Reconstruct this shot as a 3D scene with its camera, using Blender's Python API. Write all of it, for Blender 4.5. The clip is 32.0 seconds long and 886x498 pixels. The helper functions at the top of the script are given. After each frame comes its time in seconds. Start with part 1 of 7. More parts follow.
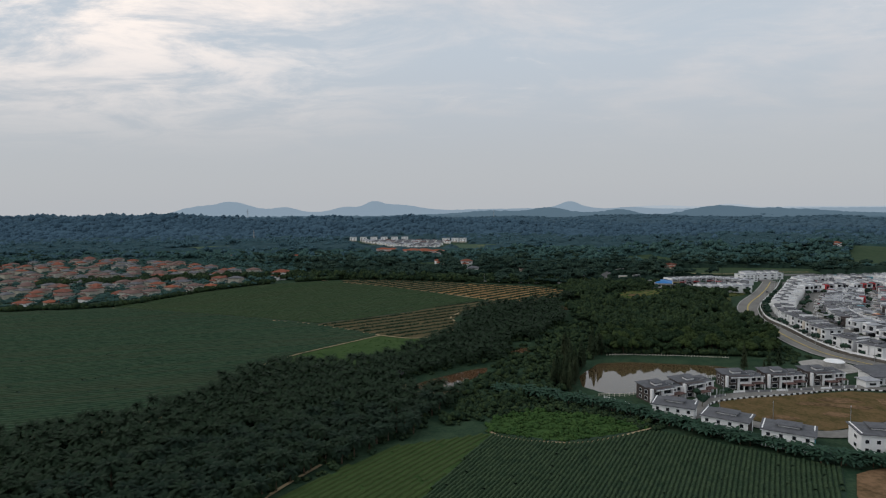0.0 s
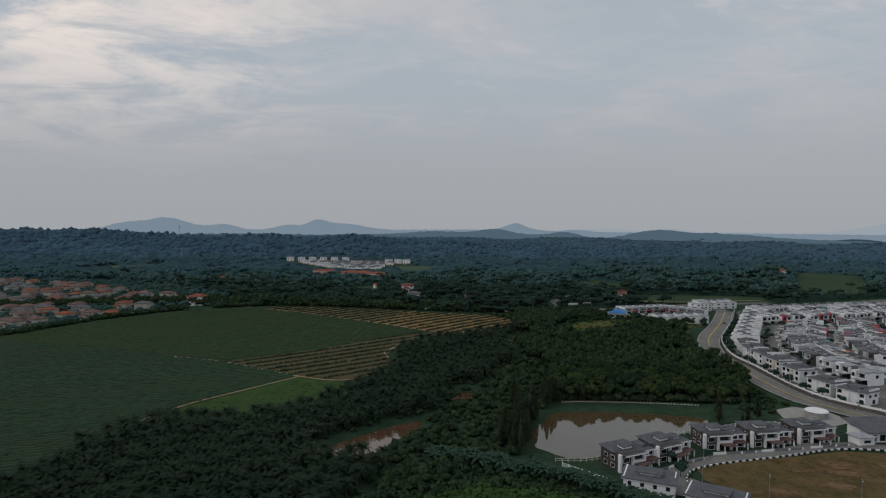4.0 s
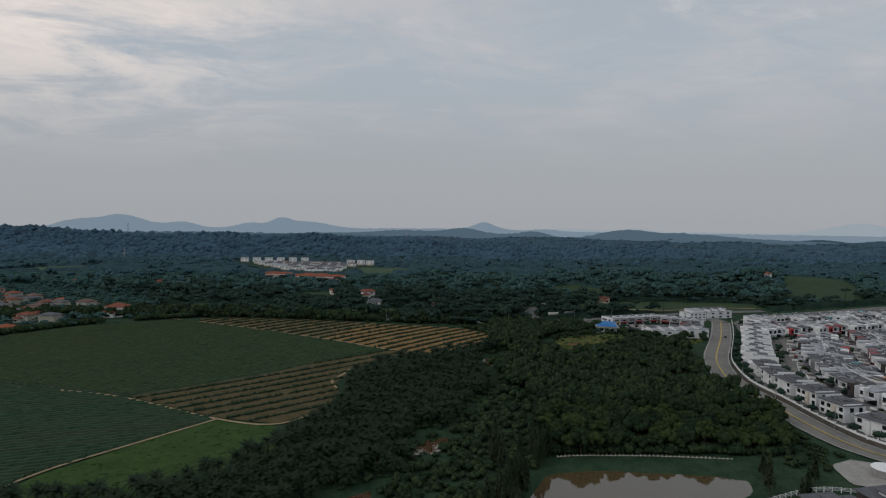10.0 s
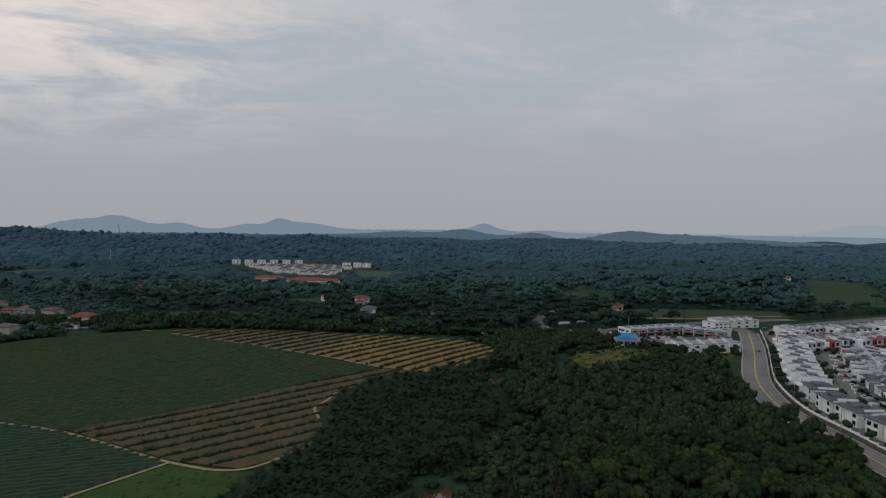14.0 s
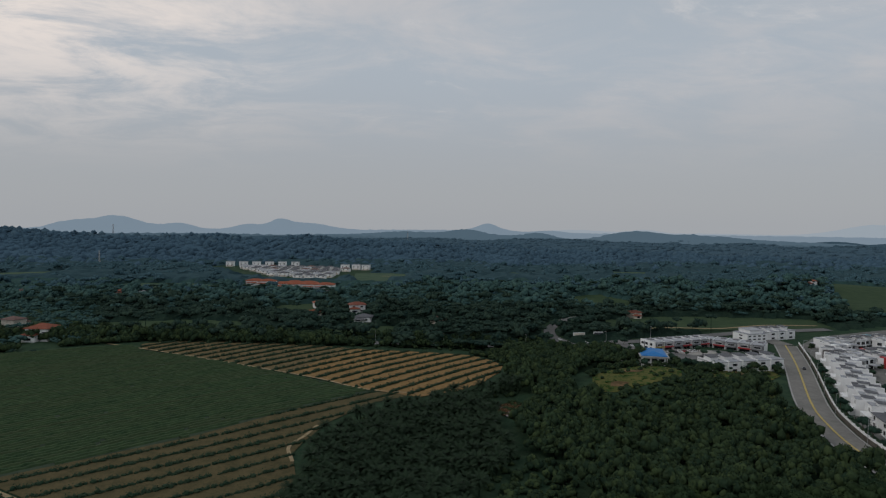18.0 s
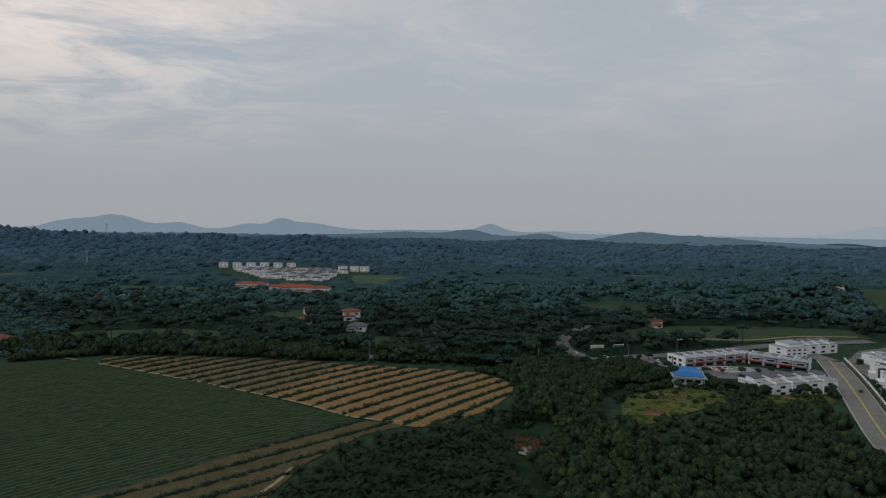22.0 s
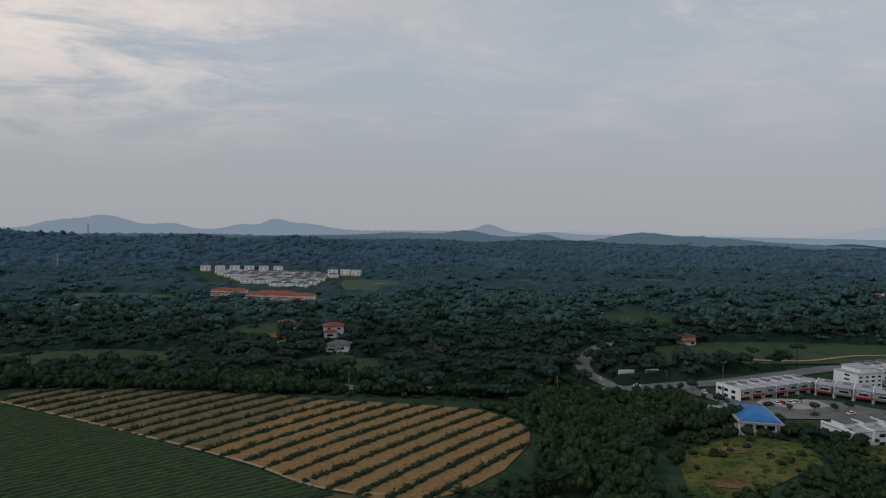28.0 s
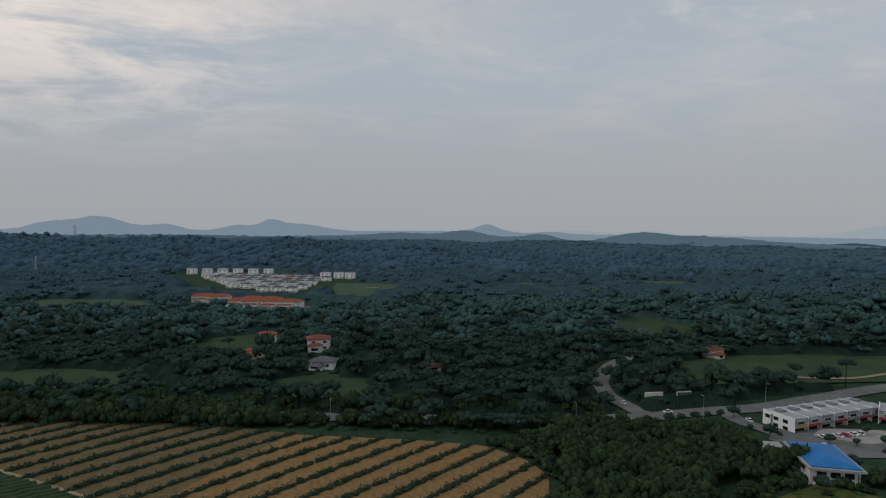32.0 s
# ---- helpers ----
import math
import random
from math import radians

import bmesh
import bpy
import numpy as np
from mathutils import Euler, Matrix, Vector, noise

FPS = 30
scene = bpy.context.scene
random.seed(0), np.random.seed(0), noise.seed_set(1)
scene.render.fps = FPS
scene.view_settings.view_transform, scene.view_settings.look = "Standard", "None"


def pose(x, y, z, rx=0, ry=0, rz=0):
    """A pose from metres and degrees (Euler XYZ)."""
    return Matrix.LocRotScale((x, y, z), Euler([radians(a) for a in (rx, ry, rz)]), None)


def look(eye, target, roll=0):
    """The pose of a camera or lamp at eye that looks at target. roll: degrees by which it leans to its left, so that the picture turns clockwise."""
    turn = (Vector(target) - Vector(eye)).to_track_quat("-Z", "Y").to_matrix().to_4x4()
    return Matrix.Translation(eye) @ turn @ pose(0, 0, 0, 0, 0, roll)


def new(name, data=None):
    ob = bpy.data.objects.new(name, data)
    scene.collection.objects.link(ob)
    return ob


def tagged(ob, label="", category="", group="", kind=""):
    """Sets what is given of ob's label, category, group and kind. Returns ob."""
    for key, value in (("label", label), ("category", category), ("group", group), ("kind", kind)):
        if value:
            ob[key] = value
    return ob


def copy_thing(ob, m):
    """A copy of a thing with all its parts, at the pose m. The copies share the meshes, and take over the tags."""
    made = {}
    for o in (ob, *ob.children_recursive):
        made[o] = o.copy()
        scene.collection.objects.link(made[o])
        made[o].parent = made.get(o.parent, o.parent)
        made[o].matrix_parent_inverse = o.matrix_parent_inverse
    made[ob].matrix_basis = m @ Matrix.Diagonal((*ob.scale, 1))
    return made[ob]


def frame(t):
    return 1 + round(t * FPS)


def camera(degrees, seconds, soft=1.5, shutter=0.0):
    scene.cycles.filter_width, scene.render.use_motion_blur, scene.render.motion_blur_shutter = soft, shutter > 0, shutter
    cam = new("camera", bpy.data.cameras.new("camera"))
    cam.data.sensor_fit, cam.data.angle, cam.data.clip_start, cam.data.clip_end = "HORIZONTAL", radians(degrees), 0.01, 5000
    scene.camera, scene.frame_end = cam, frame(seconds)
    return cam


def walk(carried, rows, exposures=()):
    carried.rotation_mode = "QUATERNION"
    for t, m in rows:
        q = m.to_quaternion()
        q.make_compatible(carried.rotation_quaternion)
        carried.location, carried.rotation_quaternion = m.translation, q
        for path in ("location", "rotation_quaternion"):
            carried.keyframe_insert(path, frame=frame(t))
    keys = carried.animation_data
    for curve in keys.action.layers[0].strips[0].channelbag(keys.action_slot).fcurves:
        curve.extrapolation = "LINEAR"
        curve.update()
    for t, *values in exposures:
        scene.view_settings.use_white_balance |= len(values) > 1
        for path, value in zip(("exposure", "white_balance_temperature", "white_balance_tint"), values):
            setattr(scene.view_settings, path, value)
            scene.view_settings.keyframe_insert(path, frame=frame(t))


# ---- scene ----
cam = camera(71.95, 32.0, soft=1.2)
# seconds, x, y, z, heading to the right of +y, tilt, lean (degrees)
PATH = [
    (0.0, 0.00, 0.00, 95.00, -2.75, -4.17, -0.74),
    (0.5, 0.74, 7.30, 95.01, -1.69, -2.18, -0.51),
    (1.0, 1.57, 14.64, 95.01, -1.10, -2.29, -0.35),
    (2.0, 3.39, 29.35, 94.95, 0.15, -2.39, -0.12),
    (3.0, 4.97, 43.82, 95.00, 1.24, -2.33, 0.11),
    (4.0, 6.18, 57.79, 95.05, 2.20, -2.30, 0.32),
    (4.5, 6.70, 64.63, 95.09, 2.61, -2.32, 0.40),
    (6.5, 9.02, 91.33, 95.18, 3.89, -2.39, 0.54),
    (7.0, 9.61, 97.83, 95.28, 4.15, -2.40, 0.55),
    (8.0, 10.66, 110.73, 95.50, 4.61, -2.42, 0.56),
    (9.0, 11.58, 123.86, 95.50, 4.98, -2.45, 0.59),
    (10.0, 12.70, 137.22, 95.29, 5.21, -2.39, 0.63),
    (11.0, 13.71, 150.53, 95.09, 5.32, -2.34, 0.64),
    (12.0, 14.74, 163.45, 94.95, 5.34, -2.29, 0.61),
    (13.0, 15.63, 176.05, 94.93, 5.33, -2.29, 0.63),
    (14.0, 16.26, 188.98, 95.04, 5.29, -2.28, 0.64),
    (14.5, 16.79, 195.41, 95.12, 5.26, -2.29, 0.64),
    (16.5, 19.74, 221.61, 95.42, 5.08, -2.31, 0.63),
    (17.0, 20.62, 228.19, 95.46, 5.04, -2.30, 0.62),
    (18.0, 22.16, 241.36, 95.38, 4.99, -2.28, 0.61),
    (19.0, 23.22, 254.37, 95.21, 4.97, -2.26, 0.65),
    (20.0, 24.09, 266.78, 95.01, 4.93, -2.21, 0.68),
    (21.0, 24.93, 279.14, 94.87, 4.89, -2.24, 0.75),
    (22.0, 26.02, 291.72, 94.81, 4.81, -2.25, 0.80),
    (23.0, 27.02, 304.30, 94.73, 4.78, -2.25, 0.83),
    (24.0, 27.86, 316.62, 94.62, 4.83, -2.20, 0.85),
    (25.0, 28.95, 329.39, 94.60, 4.90, -2.14, 0.83),
    (25.5, 29.62, 335.83, 94.58, 4.92, -2.13, 0.80),
    (27.5, 32.26, 361.36, 94.48, 4.98, -2.17, 0.79),
    (28.0, 32.77, 367.72, 94.46, 5.04, -2.19, 0.76),
    (29.0, 34.01, 379.96, 94.55, 5.07, -2.21, 0.73),
    (30.0, 34.80, 392.14, 94.62, 5.15, -2.21, 0.73),
    (31.0, 35.80, 404.54, 94.66, 5.22, -2.18, 0.71),
    (32.0, 37.11, 417.42, 94.55, 5.22, -2.18, 0.58),
]
walk(cam, [(t, pose(x, y, z, 90 + tilt, -lean, -turn)) for t, x, y, z, turn, tilt, lean in PATH], [(0.0, 0.38), (0.5, 0.08), (1.0, 0.0)])

# ---- light ----
SUN_AZ, SUN_EL = -105.0, 42.0          # degrees from +y to the right; height
world = bpy.data.worlds.new("overcast_sky")
scene.world = world
world.use_nodes = True
wt = world.node_tree
wt.nodes.clear()


def wn(kind, **kw):
    n = wt.nodes.new(kind)
    for k, v in kw.items():
        n.inputs[k].default_value = v
    return n


def wmath(op, a, b=None, clamp=False):
    n = wt.nodes.new("ShaderNodeMath")
    n.operation, n.use_clamp = op, clamp
    for i, v in enumerate((a, b)):
        if v is None:
            continue
        if isinstance(v, (int, float)):
            n.inputs[i].default_value = v
        else:
            wt.links.new(v, n.inputs[i])
    return n.outputs[0]


def wmix(f, a, b):
    n = wt.nodes.new("ShaderNodeMix")
    n.data_type = "RGBA"
    for i, v in ((0, f), (6, a), (7, b)):
        if isinstance(v, (int, float, tuple)):
            n.inputs[i].default_value = v
        else:
            wt.links.new(v, n.inputs[i])
    return n.outputs[2]


tc = wn("ShaderNodeTexCoord")
sep = wn("ShaderNodeSeparateXYZ")
wt.links.new(tc.outputs["Generated"], sep.inputs[0])
up = wmath("MAXIMUM", sep.outputs[2], 0.0)
den = wmath("ADD", up, 0.16)
comb = wn("ShaderNodeCombineXYZ")
wt.links.new(wmath("DIVIDE", sep.outputs[0], den), comb.inputs[0])
wt.links.new(wmath("DIVIDE", sep.outputs[1], den), comb.inputs[1])


def wnoise(scale, detail, rough, shift, stretch=(1, 1, 1), warp=0.0):
    m = wt.nodes.new("ShaderNodeMapping")
    m.inputs["Location"].default_value = shift
    m.inputs["Scale"].default_value = stretch
    wt.links.new(comb.outputs[0], m.inputs[0])
    n = wn("ShaderNodeTexNoise", Scale=scale, Detail=detail, Roughness=rough, Distortion=warp)
    wt.links.new(m.outputs[0], n.inputs["Vector"])
    return n.outputs["Fac"]


def wstep(v, a, b):
    n = wt.nodes.new("ShaderNodeMapRange")
    n.interpolation_type = "SMOOTHSTEP"
    n.inputs[1].default_value, n.inputs[2].default_value = a, b
    wt.links.new(v, n.inputs[0])
    return n.outputs[0]


sky = wt.nodes.new("ShaderNodeTexSky")
sky.sky_type, sky.sun_disc = "NISHITA", False
sky.sun_elevation, sky.sun_rotation = radians(SUN_EL), radians(SUN_AZ)
sky.air_density, sky.dust_density = 1.0, 2.0
clear = wt.nodes.new("ShaderNodeMix")
clear.data_type, clear.blend_type = "RGBA", "MULTIPLY"
clear.inputs[0].default_value = 1.0
wt.links.new(sky.outputs[0], clear.inputs[6])
clear.inputs[7].default_value = (0.10, 0.10, 0.10, 1)
# cloud deck: pale sheets with blue-grey undersides, a warm bright side towards the sun
big = wnoise(0.75, 3, 0.5, (3.1, 0.6, 0), (0.75, 1.0, 1))
fine = wnoise(2.6, 9, 0.66, (1.0, 7.0, 0), (0.75, 1.1, 1), 0.5)
wisp = wnoise(4.2, 10, 0.70, (5.3, 2.2, 0), (0.55, 1.3, 1), 0.9)
mixn = wmath("ADD", wmath("MULTIPLY", big, 0.58), wmath("MULTIPLY", fine, 0.42))
deck = wmix(wstep(mixn, 0.43, 0.60), (0.412, 0.458, 0.508, 1), (0.522, 0.522, 0.538, 1))
streak = wmath("MULTIPLY", wstep(wisp, 0.55, 0.72), wmath("MULTIPLY", wstep(fine, 0.42, 0.6), 0.55))
deck = wmix(streak, deck, (0.60, 0.595, 0.60, 1))
deck = wmix(wstep(up, 0.05, 0.27), (0.372, 0.388, 0.412, 1), deck)
glow_dir = Vector((math.sin(radians(-40)) * math.cos(radians(24)), math.cos(radians(-40)) * math.cos(radians(24)), math.sin(radians(24))))
dot = wt.nodes.new("ShaderNodeVectorMath")
dot.operation = "DOT_PRODUCT"
nrm = wt.nodes.new("ShaderNodeVectorMath")
nrm.operation = "NORMALIZE"
wt.links.new(tc.outputs["Generated"], nrm.inputs[0])
wt.links.new(nrm.outputs[0], dot.inputs[0])
dot.inputs[1].default_value = glow_dir
warm = wmath("MULTIPLY", wstep(dot.outputs["Value"], 0.80, 1.0), wmath("MULTIPLY", wstep(fine, 0.36, 0.64), 0.85))
warm = wmath("MULTIPLY", warm, wstep(up, 0.06, 0.30))
deck = wmix(warm, deck, (0.92, 0.81, 0.73, 1))
final = wmix(0.93, clear.outputs[2], deck)
bg = wn("ShaderNodeBackground", Strength=1.0)
wt.links.new(final, bg.inputs["Color"])
out = wn("ShaderNodeOutputWorld")
wt.links.new(bg.outputs[0], out.inputs["Surface"])

sun = new("sun", bpy.data.lights.new("sun", "SUN"))
sun.data.energy, sun.data.angle, sun.data.color = 0.55, radians(25), (1.0, 0.95, 0.88)
sx, sy = math.sin(radians(SUN_AZ)), math.cos(radians(SUN_AZ))
sun.matrix_world = look((-300, 500, 500), (-300 - sx * 100, 500 - sy * 100, 500 - 100 * math.tan(radians(SUN_EL))))

# ---- materials ----


def material(name, a, b, scale=1.0, rough=0.8, bump=0.0, fine=0.0, metal=0.0, per="", c=None, spec=0.3):
    """Two colours mixed by noise at two scales (metres); per: 'object' or 'island' adds a random shade from b to c."""
    m = bpy.data.materials.new(name)
    m.use_nodes = True
    nt = m.node_tree
    bsdf = nt.nodes["Principled BSDF"]
    bsdf.inputs["Roughness"].default_value = rough
    bsdf.inputs["Metallic"].default_value = metal
    bsdf.inputs["Specular IOR Level"].default_value = spec
    geo = nt.nodes.new("ShaderNodeNewGeometry")
    n1 = nt.nodes.new("ShaderNodeTexNoise")
    n1.inputs["Scale"].default_value = 1.0 / scale
    n1.inputs["Detail"].default_value = 6
    n1.inputs["Roughness"].default_value = 0.65
    nt.links.new(geo.outputs["Position"], n1.inputs["Vector"])
    n2 = nt.nodes.new("ShaderNodeTexNoise")
    n2.inputs["Scale"].default_value = 7.0 / scale
    n2.inputs["Detail"].default_value = 3
    nt.links.new(geo.outputs["Position"], n2.inputs["Vector"])
    add = nt.nodes.new("ShaderNodeMath")
    add.operation = "MULTIPLY_ADD"
    nt.links.new(n1.outputs["Fac"], add.inputs[0])
    add.inputs[1].default_value = 0.65
    half = nt.nodes.new("ShaderNodeMath")
    half.operation = "MULTIPLY"
    nt.links.new(n2.outputs["Fac"], half.inputs[0])
    half.inputs[1].default_value = 0.35
    nt.links.new(half.outputs[0], add.inputs[2])
    ramp = nt.nodes.new("ShaderNodeMapRange")
    ramp.interpolation_type = "SMOOTHSTEP"
    ramp.inputs[1].default_value, ramp.inputs[2].default_value = 0.36, 0.64
    nt.links.new(add.outputs[0], ramp.inputs[0])
    mix = nt.nodes.new("ShaderNodeMix")
    mix.data_type = "RGBA"
    nt.links.new(ramp.outputs[0], mix.inputs[0])
    mix.inputs[6].default_value, mix.inputs[7].default_value = (*a, 1), (*b, 1)
    col = mix.outputs[2]
    if per:
        if per == "object":
            src = nt.nodes.new("ShaderNodeObjectInfo").outputs["Random"]
        else:
            src = geo.outputs["Random Per Island"]
        mx = nt.nodes.new("ShaderNodeMix")
        mx.data_type = "RGBA"
        pw = nt.nodes.new("ShaderNodeMath")
        pw.operation = "POWER"
        nt.links.new(src, pw.inputs[0])
        pw.inputs[1].default_value = 1.6
        sc = nt.nodes.new("ShaderNodeMath")
        sc.operation = "MULTIPLY"
        nt.links.new(pw.outputs[0], sc.inputs[0])
        sc.inputs[1].default_value = 0.75
        nt.links.new(sc.outputs[0], mx.inputs[0])
        nt.links.new(col, mx.inputs[6])
        mx.inputs[7].default_value = (*(c or b), 1)
        col = mx.outputs[2]
    nt.links.new(col, bsdf.inputs["Base Color"])
    if bump:
        bp = nt.nodes.new("ShaderNodeBump")
        bp.inputs["Strength"].default_value = bump
        bp.inputs["Distance"].default_value = fine or scale * 0.2
        nt.links.new(add.outputs[0], bp.inputs["Height"])
        nt.links.new(bp.outputs[0], bsdf.inputs["Normal"])
    return m


GRASS = material("rough_grass", (0.018, 0.040, 0.024), (0.039, 0.065, 0.037), 9, 0.9, 0.6, 0.6, spec=0.03)
FIELD = material("pineapple_crop", (0.032, 0.046, 0.031), (0.049, 0.069, 0.046), 14, 0.8, 0.5, 0.4, spec=0.04)
FIELD_DARK = material("young_crop", (0.018, 0.037, 0.026), (0.033, 0.054, 0.037), 14, 0.8, 0.5, 0.4, spec=0.04)
FIELD_LIGHT = material("fresh_grass", (0.030, 0.060, 0.020), (0.050, 0.084, 0.028), 8, 0.9, 0.5, 0.4, spec=0.03)
STRAW = material("straw_soil", (0.165, 0.103, 0.045), (0.265, 0.170, 0.078), 1.8, 0.95, 0.8, 0.3, spec=0.03)
STUBBLE = material("weedy_soil", (0.064, 0.058, 0.031), (0.106, 0.086, 0.046), 5, 0.95, 0.6, 0.3, spec=0.03)
SOIL = material("bare_laterite", (0.075, 0.052, 0.026), (0.21, 0.130, 0.075), 14, 0.95, 0.4, 0.3, spec=0.04)
PATHMAT = material("sandy_track", (0.22, 0.17, 0.10), (0.34, 0.27, 0.17), 3, 0.95, 0.3, 0.2, spec=0.04)
ASPHALT = material("worn_asphalt", (0.155, 0.15, 0.14), (0.215, 0.207, 0.192), 12, 0.85, 0.15, 0.1, spec=0.04)
ASPHALT_DK = material("grey_asphalt", (0.12, 0.12, 0.12), (0.17, 0.168, 0.165), 9, 0.85, 0.15, 0.1, spec=0.04)
YARD = material("concrete_yards", (0.115, 0.115, 0.108), (0.18, 0.178, 0.168), 6, 0.9, 0.1, 0.1, spec=0.04)
PAVE = material("pale_paving", (0.26, 0.25, 0.235), (0.36, 0.345, 0.32), 5, 0.85, 0.1, 0.1, spec=0.04)
WHITE = material("white_paint", (0.74, 0.74, 0.745), (0.82, 0.82, 0.82), 3.0, 0.6, spec=0.04)
CREAM = material("cream_paint", (0.58, 0.52, 0.44), (0.68, 0.62, 0.54), 3.0, 0.7)
GREYWALL = material("grey_paint", (0.16, 0.16, 0.17), (0.21, 0.21, 0.22), 3.0, 0.7)
BROWNWALL = material("brown_cladding", (0.048, 0.038, 0.036), (0.075, 0.060, 0.056), 2.0, 0.7)
ROOFGREY = material("grey_roof_sheet", (0.088, 0.091, 0.100), (0.13, 0.133, 0.143), 2.5, 0.6, 0.2, 0.05, spec=0.04)
ROOFPALE = material("pale_roof", (0.27, 0.28, 0.30), (0.37, 0.38, 0.40), 3, 0.6, spec=0.04)
ROOFRED = material("terracotta_tiles", (0.172, 0.055, 0.034), (0.250, 0.090, 0.056), 2.0, 0.8, 0.4, 0.08, per="object", c=(0.133, 0.058, 0.046), spec=0.1)
ROOFORANGE = material("orange_tiles", (0.20, 0.060, 0.034), (0.29, 0.098, 0.055), 3.0, 0.8, 0.4, 0.08, spec=0.1)
ROOFBROWN = material("brown_tiles", (0.094, 0.054, 0.045), (0.137, 0.079, 0.068), 2.0, 0.75, 0.4, 0.08)
ROOFBLUE = material("blue_metal_roof", (0.013, 0.131, 0.368), (0.018, 0.169, 0.437), 3, 0.5, spec=0.15)
GLASS = material("dark_window_glass", (0.012, 0.014, 0.018), (0.02, 0.023, 0.028), 2, 0.12, spec=0.5)
REDPANEL = material("red_panel", (0.34, 0.03, 0.035), (0.44, 0.045, 0.045), 2, 0.6)
ORANGEPANEL = material("orange_panel", (0.50, 0.16, 0.03), (0.58, 0.20, 0.05), 2, 0.6)
TEAL = material("teal_paint", (0.05, 0.22, 0.27), (0.07, 0.28, 0.33), 2, 0.6)
YELLOW = material("yellow_paint", (0.36, 0.27, 0.07), (0.46, 0.36, 0.12), 2, 0.7)
CONCRETE = material("stained_concrete", (0.24, 0.235, 0.225), (0.36, 0.355, 0.34), 3, 0.85, 0.2, 0.05)
EARTHWALL = material("stained_block_wall", (0.085, 0.076, 0.066), (0.15, 0.135, 0.118), 2.5, 0.9, 0.3, 0.05, spec=0.05)
STEEL = material("galvanised_steel", (0.35, 0.36, 0.37), (0.45, 0.46, 0.47), 1, 0.45, metal=0.7)
BARK = material("bark", (0.06, 0.045, 0.032), (0.11, 0.085, 0.06), 0.6, 0.9, 0.5, 0.05, spec=0.04)
LEAF = material("broad_leaves", (0.009, 0.021, 0.012), (0.026, 0.046, 0.022), 4, 0.8, per="object", c=(0.052, 0.074, 0.024), spec=0.04)
LEAF_DK = material("dark_leaves", (0.016, 0.036, 0.029), (0.029, 0.055, 0.039), 5, 0.8, per="object", c=(0.039, 0.071, 0.045), spec=0.04)
PALMLEAF = material("palm_fronds", (0.008, 0.018, 0.013), (0.020, 0.037, 0.023), 7, 0.7, per="object", c=(0.022, 0.038, 0.020), spec=0.06)
NEEDLE = material("casuarina_needles", (0.022, 0.036, 0.021), (0.038, 0.056, 0.030), 3, 0.85, per="object", c=(0.048, 0.060, 0.032), spec=0.03)
BANANA = material("banana_leaves", (0.020, 0.047, 0.035), (0.038, 0.075, 0.047), 2, 0.7, per="object", c=(0.029, 0.061, 0.037), spec=0.06)
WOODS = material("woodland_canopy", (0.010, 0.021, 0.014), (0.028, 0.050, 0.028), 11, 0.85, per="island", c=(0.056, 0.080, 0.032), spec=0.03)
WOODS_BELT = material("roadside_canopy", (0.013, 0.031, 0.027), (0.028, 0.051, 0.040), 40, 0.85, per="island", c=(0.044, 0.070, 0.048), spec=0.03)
# distance haze is mixed into these canopy colours: bluer and paler per band
WOODS_PARK_HAZY = material("hazed_parkland_canopy", (0.025, 0.058, 0.058), (0.051, 0.101, 0.096), 45, 0.9, per="island", c=(0.069, 0.123, 0.102), spec=0.02)
WOODS_MID_HAZY = material("hazed_middle_canopy", (0.033, 0.070, 0.085), (0.061, 0.114, 0.136), 90, 0.95, per="island", c=(0.064, 0.119, 0.137), spec=0.02)
WOODS_HILL_HAZY = material("hazed_hill_canopy", (0.040, 0.074, 0.104), (0.065, 0.114, 0.156), 110, 0.95, per="island", c=(0.066, 0.115, 0.155), spec=0.0)
WOODS_FAR_HAZY = material("hazed_far_canopy", (0.052, 0.092, 0.121), (0.071, 0.117, 0.153), 160, 0.95, per="island", c=(0.075, 0.124, 0.160), spec=0.0)
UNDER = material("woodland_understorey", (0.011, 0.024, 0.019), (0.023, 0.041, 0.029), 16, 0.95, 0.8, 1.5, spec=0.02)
# understorey farther out has the distance haze put into its colour
UNDER_PARK_HAZY = material("hazed_parkland_understorey", (0.025, 0.055, 0.053), (0.042, 0.082, 0.074), 18, 0.95, 0.4, 1.0, spec=0.02)
UNDER_MID_HAZY = material("hazed_middle_understorey", (0.031, 0.061, 0.071), (0.044, 0.081, 0.092), 22, 0.95, 0.4, 1.0, spec=0.02)
UNDER_FAR_HAZY = material("hazed_far_understorey", (0.052, 0.092, 0.121), (0.071, 0.117, 0.153), 40, 0.95, 0.4, 1.0, spec=0.0)
LAWN = material("mown_lawn", (0.032, 0.055, 0.030), (0.050, 0.076, 0.040), 12, 0.9, 0.3, 0.3, spec=0.03)
# the lawn again, lightened in colour for distance haze
LAWN_HAZY = material("hazed_lawn", (0.050, 0.082, 0.054), (0.074, 0.108, 0.070), 18, 0.9, 0.2, 0.3, spec=0.02)
WEED = material("bright_creepers", (0.022, 0.052, 0.017), (0.042, 0.084, 0.025), 4, 0.85, per="island", c=(0.055, 0.098, 0.030), spec=0.03)
HEDGE = material("crop_row_leaves", (0.014, 0.034, 0.021), (0.029, 0.053, 0.031), 2, 0.85, per="island", c=(0.041, 0.061, 0.037), spec=0.03)
CARWHITE = material("car_paint_white", (0.65, 0.65, 0.66), (0.72, 0.72, 0.73), 3, 0.3, spec=0.5)
